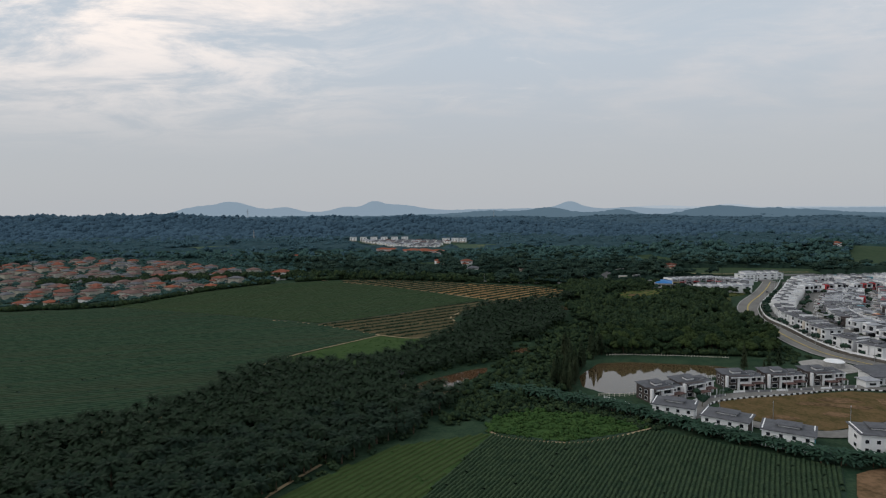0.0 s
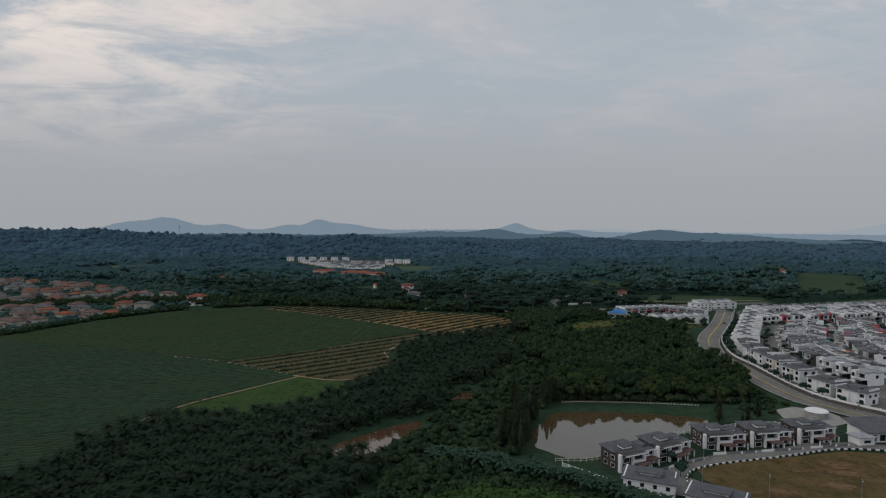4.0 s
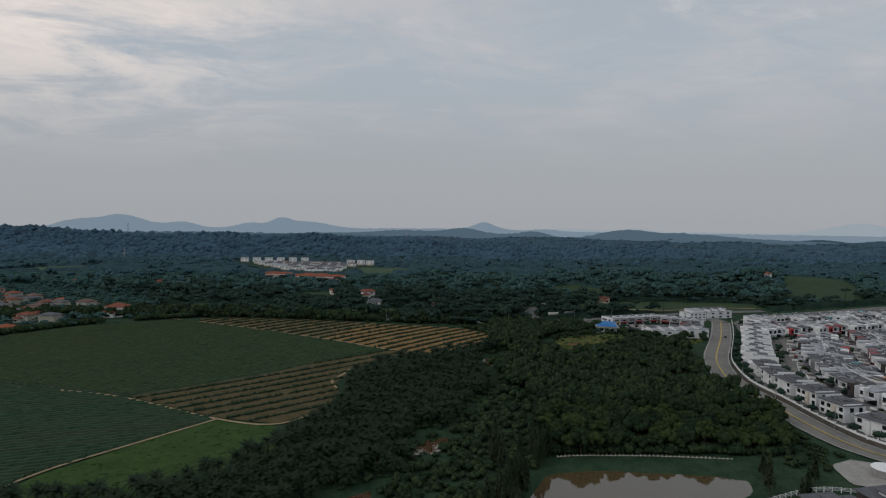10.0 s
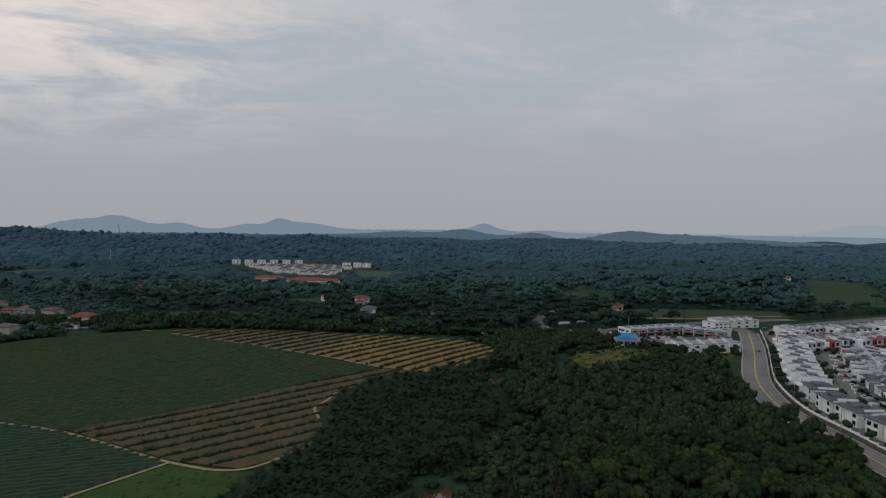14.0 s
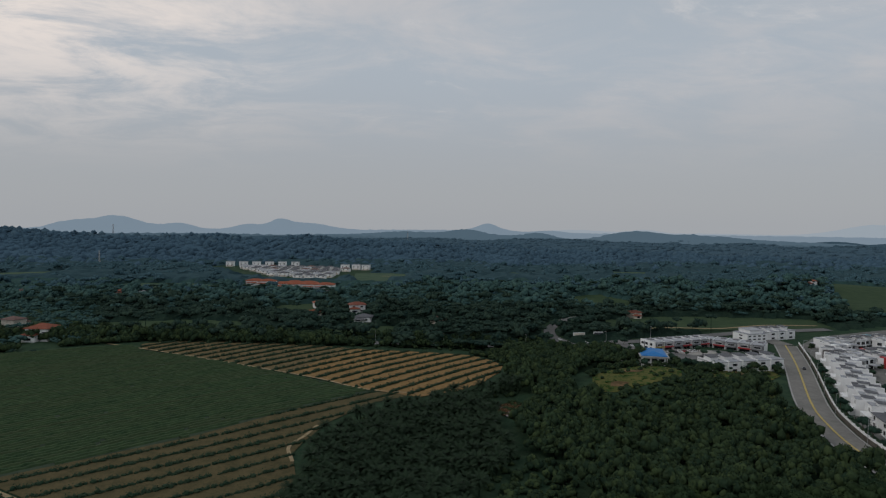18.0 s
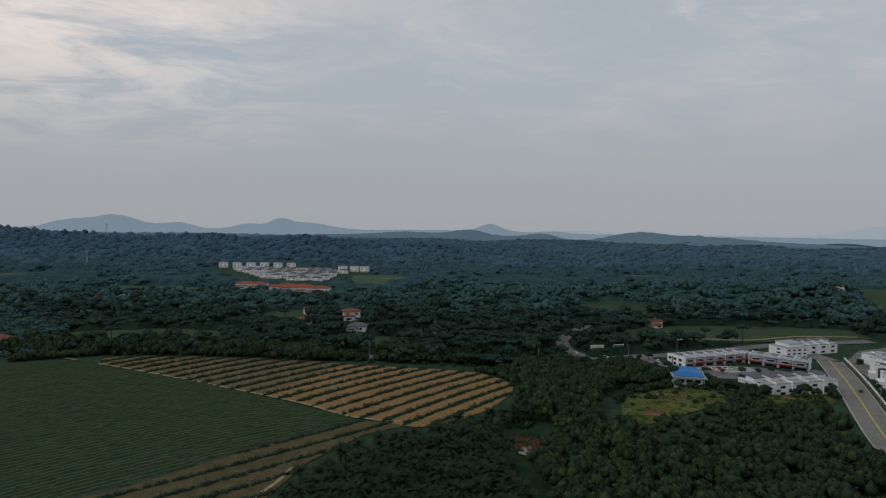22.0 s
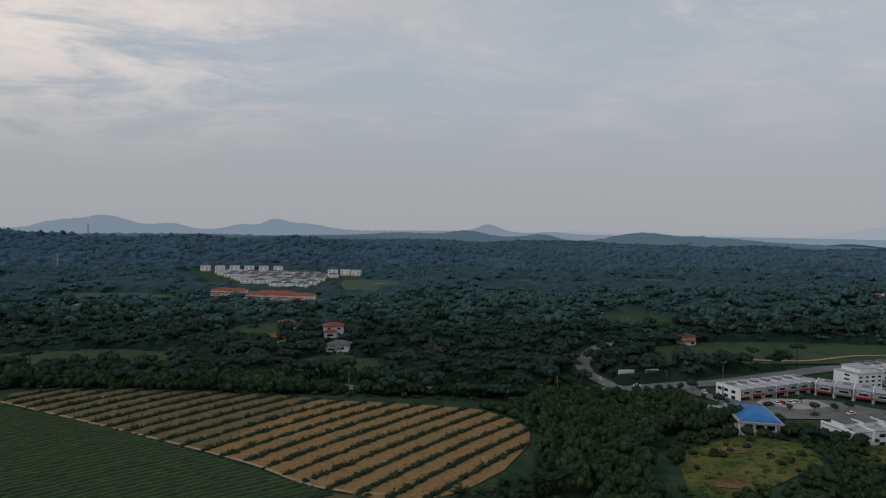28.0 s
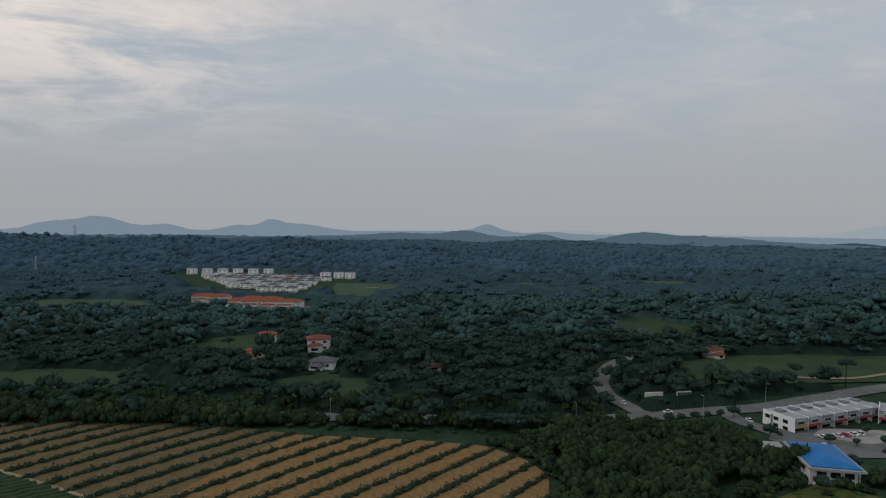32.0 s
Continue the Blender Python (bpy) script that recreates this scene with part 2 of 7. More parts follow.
CARDARK = material("car_paint_dark", (0.03, 0.032, 0.036), (0.05, 0.052, 0.056), 3, 0.3, spec=0.5)
CARRED = material("car_paint_red", (0.32, 0.03, 0.03), (0.38, 0.04, 0.04), 3, 0.3, spec=0.5)
RUBBER = material("rubber", (0.015, 0.015, 0.015), (0.025, 0.025, 0.025), 1, 0.9)


def water_material(name, col):
    m = material(name, col, tuple(min(1, v * 1.15) for v in col), 20, 0.03, spec=0.9)
    nt = m.node_tree
    geo = nt.nodes.new("ShaderNodeNewGeometry")
    n = nt.nodes.new("ShaderNodeTexNoise")
    n.inputs["Scale"].default_value, n.inputs["Detail"].default_value = 0.9, 4
    nt.links.new(geo.outputs["Position"], n.inputs["Vector"])
    bp = nt.nodes.new("ShaderNodeBump")
    bp.inputs["Strength"].default_value, bp.inputs["Distance"].default_value = 0.12, 0.03
    nt.links.new(n.outputs["Fac"], bp.inputs["Height"])
    nt.links.new(bp.outputs[0], m.node_tree.nodes["Principled BSDF"].inputs["Normal"])
    return m


WATER = water_material("silty_water", (0.080, 0.058, 0.030))
WATER_RED = water_material("red_clay_water", (0.085, 0.048, 0.026))


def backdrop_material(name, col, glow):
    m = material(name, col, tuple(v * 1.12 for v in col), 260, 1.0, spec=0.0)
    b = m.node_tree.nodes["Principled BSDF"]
    # emission stands in for the bright haze in front of far hills
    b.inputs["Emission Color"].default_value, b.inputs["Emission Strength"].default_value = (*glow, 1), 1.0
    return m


MOUNT_MAT = backdrop_material("haze_glow_mountain", (0.03, 0.04, 0.05), (0.168, 0.218, 0.268))
MOUNT_PALE = backdrop_material("haze_glow_pale_mountain", (0.03, 0.04, 0.05), (0.285, 0.325, 0.365))
RIDGE_MAT = backdrop_material("haze_glow_ridge", (0.03, 0.045, 0.05), (0.058, 0.090, 0.122))
RIDGE_NEAR = backdrop_material("haze_glow_wooded_ridge", (0.03, 0.045, 0.05), (0.046, 0.073, 0.100))
RIDGE_LOW = backdrop_material("haze_glow_low_ridge", (0.03, 0.045, 0.045), (0.036, 0.059, 0.080))
LOT = material("weedy_lot_soil", (0.068, 0.057, 0.023), (0.142, 0.095, 0.047), 9, 0.95, 0.5, 0.3, spec=0.03)

# ---- helpers of this scene ----


def smooth(a, b, v):
    u = np.clip((v - a) / (b - a), 0, 1)
    return u * u * (3 - 2 * u)


def bump(x, y, cx, cy, sx_, sy_):
    return np.exp(-0.5 * ((x - cx) / sx_) ** 2 - 0.5 * ((y - cy) / sy_) ** 2)


def inside(poly, x, y):
    """Which of the points lie in the polygon."""
    x, y = np.asarray(x, float), np.asarray(y, float)
    r = np.zeros(x.shape, bool)
    for (x0, y0), (x1, y1) in zip(poly, poly[1:] + poly[:1]):
        hit = ((y0 > y) != (y1 > y)) & (x < (x1 - x0) * (y - y0) / ((y1 - y0) or 1e-9) + x0)
        r ^= hit
    return r


def spline(pts, step=3.0):
    """A smooth line through the points, sampled evenly."""
    p = [Vector((*q, 0)) if len(q) == 2 else Vector(q) for q in pts]
    p = [p[0] * 2 - p[1]] + p + [p[-1] * 2 - p[-2]]
    res = []
    for i in range(1, len(p) - 2):
        a, b, c, d = p[i - 1:i + 3]
        n = max(1, int((c - b).length / step))
        for k in range(n):
            u = k / n
            res.append(0.5 * (2 * b + (c - a) * u + (2 * a - 5 * b + 4 * c - d) * u * u + (3 * b - a - 3 * c + d) * u ** 3))
    res.append(p[-2])
    return res


BIG_POND = [(47, 268), (60, 291), (76, 293), (112, 286), (119, 282), (116, 275), (104, 268), (92, 261), (76, 249), (62, 244), (54, 244), (46, 254)]
RED_POND = [(-30, 249), (-20, 262), (-4, 277), (6, 283), (5, 275), (-3, 262), (-9, 250), (-20, 246)]
PUDDLE = [(18, 310), (20, 318), (26, 325), (33, 326), (32, 318), (26, 310)]
SMALL_POND = [(62, 429), (63, 440), (70, 446), (76, 443), (72, 430), (66, 424)]


def depth_in(poly, x, y):
    """Distance to the polygon's edge, positive inside."""
    best = np.full(x.shape, 1e9)
    for (x0, y0), (x1, y1) in zip(poly, poly[1:] + poly[:1]):
        dx, dy = x1 - x0, y1 - y0
        u = np.clip(((x - x0) * dx + (y - y0) * dy) / (dx * dx + dy * dy), 0, 1)
        best = np.minimum(best, np.hypot(x - x0 - u * dx, y - y0 - u * dy))
    return np.where(inside(poly, x, y), best, -best)


def ground_z(x, y):
    x, y = np.asarray(x, float), np.asarray(y, float)
    hill = bump(x, y, -140, 560, 140, 110)
    z = 9 * hill + 6 * smooth(550, 700, y) * (1 - 0.5 * hill)
    z = z + 3.5 * smooth(120, 165, x) * smooth(300, 350, y) * (1 - smooth(550, 700, y))
    z = z + 8 * bump(x, y, 128, 452, 34, 30)
    z = z + smooth(900, 1250, y) * 4 * np.sin(x / 210.0 + 1) * np.cos(y / 260.0)
    # the wooded hill behind the settlement, high in the west and sinking into the plain in the east
    lie = x / np.maximum(y - 150, 300)
    crest = np.interp(lie, (-0.8, -0.6, -0.165, 0.09, 0.4, 0.6, 0.9), (37, 40, 29, 12, 1, -7, -10))
    crest = crest + 4 * np.sin(x / 61.0 + 0.4) * np.sin(x / 143.0) + 2.5 * np.sin(x / 33.0)
    z = z + crest * smooth(1190, 1480, y) * (1 - 0.8 * smooth(1560, 2300, y))
    z = z + smooth(1180, 1350, y) * 7 * np.sin(x / 105.0 + 1.3 * np.sin(y / 90.0)) * np.sin(y / 62.0)
    z = z + smooth(90, 200, x) * smooth(690, 800, y) * 5 * np.sin(x / 72.0 + 0.8) * np.sin(y / 48.0 + x / 210.0)
    z = z + 8 * bump(x, y, 440, 800, 70, 42) + 6 * bump(x, y, 260, 780, 80, 40) + 5 * bump(x, y, 70, 770, 60, 35) + 6 * bump(x, y, 180, 960, 110, 50) + 6 * bump(x, y, -330, 980, 120, 60)
    z = z - 8 * smooth(2300, 4500, y)
    for poly in (BIG_POND, RED_POND, SMALL_POND, PUDDLE):
        near = (x > min(p[0] for p in poly) - 9) & (x < max(p[0] for p in poly) + 9) & (y > min(p[1] for p in poly) - 9) & (y < max(p[1] for p in poly) + 9)
        if near.any():
            z = np.where(near, z - 2.4 * smooth(-3.5, 3.0, depth_in(poly, x, y)), z)
    return z


def gz(x, y):
    return float(ground_z(x, y))


def mesh_from(name, V, Fc, mat, smooth_faces=False):
    """A mesh from vertex and triangle (or quad) arrays."""
    V = np.asarray(V, np.float32)
    Fc = np.asarray(Fc, np.int32)
    k = Fc.shape[1]
    me = bpy.data.meshes.new(name)
    me.vertices.add(len(V))
    me.vertices.foreach_set("co", V.ravel())
    me.loops.add(Fc.size)
    me.loops.foreach_set("vertex_index", Fc.ravel())
    me.polygons.add(len(Fc))
    me.polygons.foreach_set("loop_start", np.arange(0, Fc.size, k, dtype=np.int32))
    me.polygons.foreach_set("loop_total", np.full(len(Fc), k, np.int32))
    me.polygons.foreach_set("use_smooth", np.full(len(Fc), smooth_faces))
    me.update(calc_edges=True)
    if mat:
        me.materials.append(mat)
    return me


def part(name, bm, mat, parent=None, label="", smooth_faces=False):
    """One mesh object from a bmesh or a mesh, under a thing or a part."""
    if isinstance(bm, bpy.types.Mesh):
        me = bm
    else:
        me = bpy.data.meshes.new(name)
        bm.to_mesh(me)
        bm.free()
        for m in (mat if isinstance(mat, (list, tuple)) else [mat]):
            me.materials.append(m)
    ob = new(name, me)
    if parent:
        ob.parent = parent
    if label:
        ob["label"] = label
    return ob


def box(bm, x0, x1, y0, y1, z0, z1, mi=0):
    v = [bm.verts.new(c) for c in ((x0, y0, z0), (x1, y0, z0), (x1, y1, z0), (x0, y1, z0), (x0, y0, z1), (x1, y0, z1), (x1, y1, z1), (x0, y1, z1))]
    for f in ((0, 3, 2, 1), (4, 5, 6, 7), (0, 1, 5, 4), (1, 2, 6, 5), (2, 3, 7, 6), (3, 0, 4, 7)):
        bm.faces.new([v[i] for i in f]).material_index = mi
    return bm


def boxes(*dims):
    bm = bmesh.new()
    for d in dims:
        box(bm, *d)
    return bm


def patch(name, poly, mat, lift=0.2, dy=2.0, cols=24, label="", category="", kind="structure"):
    """A sheet draped on the ground inside a polygon that each level line crosses twice."""
    ys = [p[1] for p in poly]
    y0, y1 = min(ys) + 0.05, max(ys) - 0.05
    n = max(2, int((y1 - y0) / dy))
    V, Fc = [], []
    for i in range(n + 1):
        y = y0 + (y1 - y0) * i / n
        xs = [a[0] + (b[0] - a[0]) * (y - a[1]) / (b[1] - a[1]) for a, b in zip(poly, poly[1:] + poly[:1]) if (a[1] > y) != (b[1] > y)]
        xa, xb = min(xs), max(xs)
        for k in range(cols + 1):
            x = xa + (xb - xa) * k / cols
            V.append((x, y))
    V = np.array(V)
    V = np.column_stack([V, ground_z(V[:, 0], V[:, 1]) + lift])
    for i in range(n):
        for k in range(cols):
            a = i * (cols + 1) + k
            Fc.append((a, a + 1, a + cols + 2, a + cols + 1))
    ob = new(name, mesh_from(name, V, Fc, mat, True))
    return tagged(ob, label, category, kind=kind)


def ribbon(name, pts, width, mat, lift=0.3, step=3.0, label="", category="", kind="structure", across=2, parent=None):
    """A road or track draped on the ground along a smooth line."""
    line = spline(pts, step)
    V, Fc = [], []
    for i, p in enumerate(line):
        d = (line[min(i + 1, len(line) - 1)] - line[max(i - 1, 0)]).normalized()
        nx, ny = d.y, -d.x
        for k in range(across + 1):
            o = width * (k / across - 0.5)
            x, y = p.x + nx * o, p.y + ny * o
            V.append((x, y))
    V = np.array(V)
    V = np.column_stack([V, ground_z(V[:, 0], V[:, 1]) + lift])
    w = across + 1
    for i in range(len(line) - 1):
        for k in range(across):
            a = i * w + k
            Fc.append((a, a + 1, a + w + 1, a + w))
    ob = new(name, mesh_from(name, V, Fc, mat, True))
    if parent:
        ob.parent = parent
        return ob
    return tagged(ob, label, category, kind=kind)


def offset_line(pts, off, step=3.0):
    """The smooth line moved to its right by off metres: points and headings."""
    line = spline(pts, step)
    res = []
    for i, p in enumerate(line):
        d = (line[min(i + 1, len(line) - 1)] - line[max(i - 1, 0)]).normalized()
        res.append((p.x + d.y * off, p.y - d.x * off, math.atan2(d.y, d.x)))
    return res


def evenly(line, gap):
    """Points every gap metres along a line of (x, y, heading)."""
    res, acc = [], 0.0
    for a, b in zip(line, line[1:]):
        seg = math.hypot(b[0] - a[0], b[1] - a[1])
        while acc < seg:
            u = acc / seg
            res.append((a[0] + (b[0] - a[0]) * u, a[1] + (b[1] - a[1]) * u, a[2]))
            acc += gap
        acc -= seg
    return res


def scatter(poly, gap, jitter=0.35, seed=1, rows_shift=True):
    """Points on a jittered grid inside a polygon."""
    r = random.Random(seed)
    xs, ys = [p[0] for p in poly], [p[1] for p in poly]
    P = []
    y, j = min(ys), 0
    while y < max(ys):
        x = min(xs) + (gap / 2 if rows_shift and j % 2 else 0)
        while x < max(xs):
            P.append((x + r.uniform(-jitter, jitter) * gap, y + r.uniform(-jitter, jitter) * gap))
            x += gap
        y += gap * 0.87
        j += 1
    A = np.array(P)
    k = inside(poly, A[:, 0], A[:, 1])
    return A[k]

# ---- ground, fields, water, roads ----
gx = np.concatenate([np.linspace(-3950, -700, 30)[:-1], np.linspace(-700, -260, 45)[:-1], np.linspace(-260, 300, 170)[:-1], np.linspace(300, 700, 41)[:-1], np.linspace(700, 3950, 30)])
gy = np.concatenate([np.linspace(-500, 130, 22)[:-1], np.linspace(130, 570, 140)[:-1], np.linspace(570, 1300, 92)[:-1], np.linspace(1300, 3950, 50)])
GX, GY = np.meshgrid(gx, gy)
GV = np.column_stack([GX.ravel(), GY.ravel(), ground_z(GX, GY).ravel()])
nx_, ny_ = len(gx), len(gy)
ia = (np.arange(ny_ - 1)[:, None] * nx_ + np.arange(nx_ - 1)[None, :]).ravel()
tagged(new("ground", mesh_from("ground", GV, np.column_stack([ia, ia + 1, ia + nx_ + 1, ia + nx_]), GRASS, True)), "rough green grass ground reaching to the horizon", "ground", kind="structure")

FIELD_MID = [(-223, 484), (-180, 518), (-121, 536), (-108, 522), (-59, 500), (-20, 476), (10, 458), (-12, 440), (-50, 405), (-97, 374), (-135, 388), (-174, 401), (-264, 432)]
FIELD_NEAR = [(-262, 430), (-172, 399), (-134, 386), (-98, 372), (-54, 345), (-74, 321), (-92, 299), (-106, 262), (-112, 215), (-150, 178), (-330, 250), (-345, 420)]
FIELD_A = [(-113, 528), (-118, 540), (-94, 553), (-52, 550), (-18, 544), (7, 538), (40, 535), (63, 530), (74, 517), (77, 505), (73, 490), (61, 470), (47, 457), (31, 450), (7, 461), (-16, 477), (-59, 499)]
FIELD_B = [(30, 454), (12, 443), (-4, 420), (-11, 400), (-13, 390), (-9, 372), (-14, 352), (-31, 339), (-53, 346), (-97, 374), (-50, 406), (-12, 440), (10, 457)]
GRASS_WEDGE = [(-31, 338), (-53, 345), (-74, 320), (-92, 297), (-98, 276), (-88, 266), (-60, 268), (-40, 290), (-26, 315)]
patch("mid_field", FIELD_MID, FIELD, 0.30, 2.5, 60, "green pineapple field in long low rows", "field")
patch("near_field", FIELD_NEAR, FIELD_DARK, 0.25, 3.0, 60, "darker green planted field with faint rows", "field")
FIELD_A_OLD = [(-113, 528), (-118, 540), (-94, 553), (-52, 550), (-18, 544), (1, 538.5), (-27, 484.5), (-59, 499)]
FIELD_A_NEW = [(-30, 484.5), (-2, 538.5), (7, 538), (40, 535), (63, 530), (74, 517), (77, 505), (73, 490), (61, 470), (47, 457), (31, 450), (7, 461), (-16, 477)]
FALLOW = material("fallow_soil", (0.105, 0.084, 0.044), (0.17, 0.125, 0.066), 1.8, 0.95, 0.8, 0.3, spec=0.03)
patch("harvested_field", FIELD_A_NEW, STRAW, 0.30, 2.0, 60, "straw-coloured cleared field with hedge rows", "field")
patch("fallow_field", FIELD_A_OLD, FALLOW, 0.27, 2.0, 60, "brown cleared field with hedge rows", "field")
patch("cleared_field", FIELD_B, STUBBLE, 0.28, 2.0, 50, "brown weedy cleared field with curved crop rows", "field")
patch("grass_wedge", GRASS_WEDGE, FIELD_LIGHT, 0.2, 2.5, 30, "bright green grass strip beside the track", "grass")
FRONT_FIELD = [(-60, 120), (-52, 150), (-26, 186), (6, 198), (-14, 152), (-30, 120)]
CORN_FIELD = [(-30, 120), (-13, 153), (6, 197), (28, 189), (46, 195), (60, 201), (86, 184), (104, 173), (94, 154), (80, 120)]
patch("front_field", FRONT_FIELD, FIELD_LIGHT, 0.2, 2.5, 30, "light green grass field on the near slope", "field")
patch("corn_field", CORN_FIELD, FIELD_DARK, 0.22, 2.0, 50, "dark green crop field beside the houses", "field")
patch("near_soil", [(100, 120), (97, 155), (106, 170), (118, 174), (140, 172), (150, 120)], SOIL, 0.2, 2.5, 24, "bare orange soil patch", "soil")
patch("scrub_clearing", [(6, 199), (6, 210), (23, 220), (44, 214), (56, 208), (58, 203), (45, 197), (28, 191)], WEED, 0.25, 2.0, 24, "bright green weedy clearing", "grass")
patch("building_lot", [(92, 231), (108, 236), (124, 239), (149, 244), (165, 241), (160, 222), (142, 211), (116, 201), (97, 210), (90, 222)], LOT, 0.25, 2.0, 30, "weedy brown building lot with sandy patches", "lot")
for poly in ([(118, 228), (128, 226), (142, 222), (146, 225), (136, 228), (124, 231)], [(128, 233), (136, 229), (146, 230), (142, 235), (134, 236)], [(100, 213), (108, 210), (114, 213), (106, 217)], [(150, 226), (157, 228), (158, 235), (152, 234)], [(122, 217), (129, 214), (134, 217), (127, 220)]):
    patch("bare_sand", poly, SOIL, 0.33, 1.0, 10, "bare pale sandy patch on the lot", "soil")
KNOLL = material("dry_meadow_grass", (0.040, 0.062, 0.018), (0.115, 0.108, 0.038), 9, 0.95, 0.5, 0.4, spec=0.03)
KNOLL_OPEN = [[(103, 440), (110, 461), (122, 475), (146, 487), (156, 470), (148, 452), (126, 442), (112, 437)], [(160, 455), (170, 468), (186, 481), (211, 487), (208, 472), (192, 458), (178, 449)]]
for poly in KNOLL_OPEN:
    patch("knoll_meadow", poly, KNOLL, 0.25, 2.0, 30, "yellow-green grassy knoll", "grass")
for poly in ([(126, 466), (134, 464), (138, 469), (130, 473)], [(182, 470), (190, 469), (196, 474), (188, 477)], [(112, 444), (118, 442), (122, 447), (115, 450)]):
    patch("bare_earth", poly, SOIL, 0.42, 1.0, 10, "bare orange earth on the knoll", "soil")
patch("town_yards", [(178, 268), (180, 330), (180, 368), (192, 404), (226, 462), (252, 506), (272, 548), (300, 574), (346, 590), (401, 607), (464, 626), (480, 620), (470, 500), (400, 400), (300, 300), (240, 250)], YARD, 0.16, 3.0, 40, "grey paved yards between the town houses", "paving")
patch("roadside_grass", [(151, 386), (158, 412), (170, 436), (180, 450), (186, 446), (172, 414), (161, 390)], KNOLL, 0.3, 2.0, 10, "yellowish grass strip beside the boulevard", "grass")


def water(name, poly, mat, z, label):
    cx, cy = sum(p[0] for p in poly) / len(poly), sum(p[1] for p in poly) / len(poly)
    big_ = [(cx + (x - cx) * 1.06, cy + (y - cy) * 1.06) for x, y in poly]
    ob = patch(name, big_, mat, 0, 1.5, 30, label, "pond")
    co = np.empty(len(ob.data.vertices) * 3, np.float32)
    ob.data.vertices.foreach_get("co", co)
    co[2::3] = z
    ob.data.vertices.foreach_set("co", co)
    ob.data.update()
    return ob


water("water", BIG_POND, WATER, -0.9, "still brown pond mirroring sky and trees")
water("water", RED_POND, WATER_RED, -0.9, "red-brown clay pond among palms")
water("water", PUDDLE, WATER_RED, -0.9, "small shallow puddle in the scrub")
water("water", SMALL_POND, WATER_RED, gz(58, 436) - 0.8, "small muddy pond between trees")

BOULEVARD = [(262, 548), (242, 512), (222, 478), (190, 426), (178, 401), (169.5, 374), (167.5, 350), (168.5, 325), (174, 300), (184, 280), (200, 258), (220, 234)]
ribbon("road", BOULEVARD, 11.5, ASPHALT, 0.30, 3, "wide grey dual carriageway with worn asphalt", "road", across=6)
ribbon("median_strip", BOULEVARD, 0.8, YELLOW, 0.50, 3, "yellow-edged median kerb of the boulevard", "kerb")
ribbon("kerb", [(p[0], p[1]) for p in offset_line(BOULEVARD, -6.0, 12)], 0.7, CONCRETE, 0.45, 3, "pale concrete kerb", "kerb")
ribbon("kerb", [(p[0], p[1]) for p in offset_line(BOULEVARD, 6.0, 12)], 0.7, CONCRETE, 0.45, 3, "pale concrete kerb", "kerb")
MAIN_ROAD = [(-420, 575), (-260, 566), (-130, 560), (-50, 558), (20, 557), (80, 558), (128, 560), (170, 560), (215, 575), (262, 590), (330, 600)]
ribbon("road", MAIN_ROAD, 9.0, ASPHALT_DK, 0.45, 4, "grey main road half hidden by trees", "road", across=4)
ribbon("road", [(262, 548), (262, 566), (266, 588)], 12, ASPHALT, 0.5, 4, "wide grey road at the junction", "road", across=3)
ribbon("road", [(131, 562), (127, 580), (126, 592), (131, 612), (150, 640), (190, 665), (230, 675)], 7.5, ASPHALT_DK, 0.5, 3, "curving grey side road between trees", "road", across=3)
ribbon("road", [(160, 500), (166, 525), (160, 548), (162, 562)], 7, ASPHALT_DK, 0.4, 3, "grey access road beside the shops", "road", across=3)
patch("car_park", [(158, 526), (166, 536), (190, 537), (212, 533), (230, 512), (196, 508), (172, 508)], ASPHALT_DK, 0.35, 2.0, 20, "grey asphalt car park before the shops", "car park")
patch("plaza", [(176, 529), (184, 536), (206, 535), (206, 524), (190, 520)], PAVE, 0.45, 2.0, 14, "pale paved shop forecourt", "paving")
FRONT_STREET = [(78, 212), (84, 228), (96, 236), (124, 243), (149, 249), (170, 244), (186, 226)]
ribbon("road", FRONT_STREET, 6.5, ASPHALT, 0.35, 3, "grey residential street round the building lot", "road", across=3)
ribbon("road", [(84, 222), (96, 206), (114, 198), (137, 205), (170, 222), (188, 232)], 6.0, ASPHALT, 0.36, 3, "grey residential street behind the villas", "road", across=3)
patch("tank_yard", [(148, 276), (152, 290), (162, 294), (172, 288), (174, 274), (160, 268)], PAVE, 0.28, 1.5, 16, "grey paved yard round the tank", "paving")
for i, (pts, w, lb) in enumerate((
        ([(-264, 431), (-172, 396), (-134, 385), (-98, 372), (-54, 345), (-31, 338), (-16, 352), (-10, 362)], 1.4, "sandy farm track between fields"),
        ([(-53, 345), (-74, 321), (-92, 299), (-104, 272), (-112, 240)], 1.2, "sandy farm track down the field edge"),
        ([(-12, 384), (-15, 396), (-11, 406), (-8, 416)], 1.2, "sandy turning loop at the field edge"),
        ([(30, 455), (7, 461), (-16, 477), (-59, 500), (-111, 527), (-136, 540)], 1.2, "sandy boundary track across the field"),
        ([(-30, 252), (-22, 243), (-6, 240)], 3.0, "sandy bank beside the clay pond"),
        ([(-57, 146), (-51, 160), (-45, 172)], 1.2, "sandy footpath along the field edge"),
        ([(4, 200), (10, 194), (22, 190.5), (34, 190), (48, 196), (58, 202), (64, 204)], 1.0, "sandy path round the weedy clearing"),
        ([(-160, 190), (-125, 197), (-112, 212)], 2.4, "sandy plantation track"))):
    ribbon("track", pts, w, PATHMAT, 0.40, 2, lb, "track")

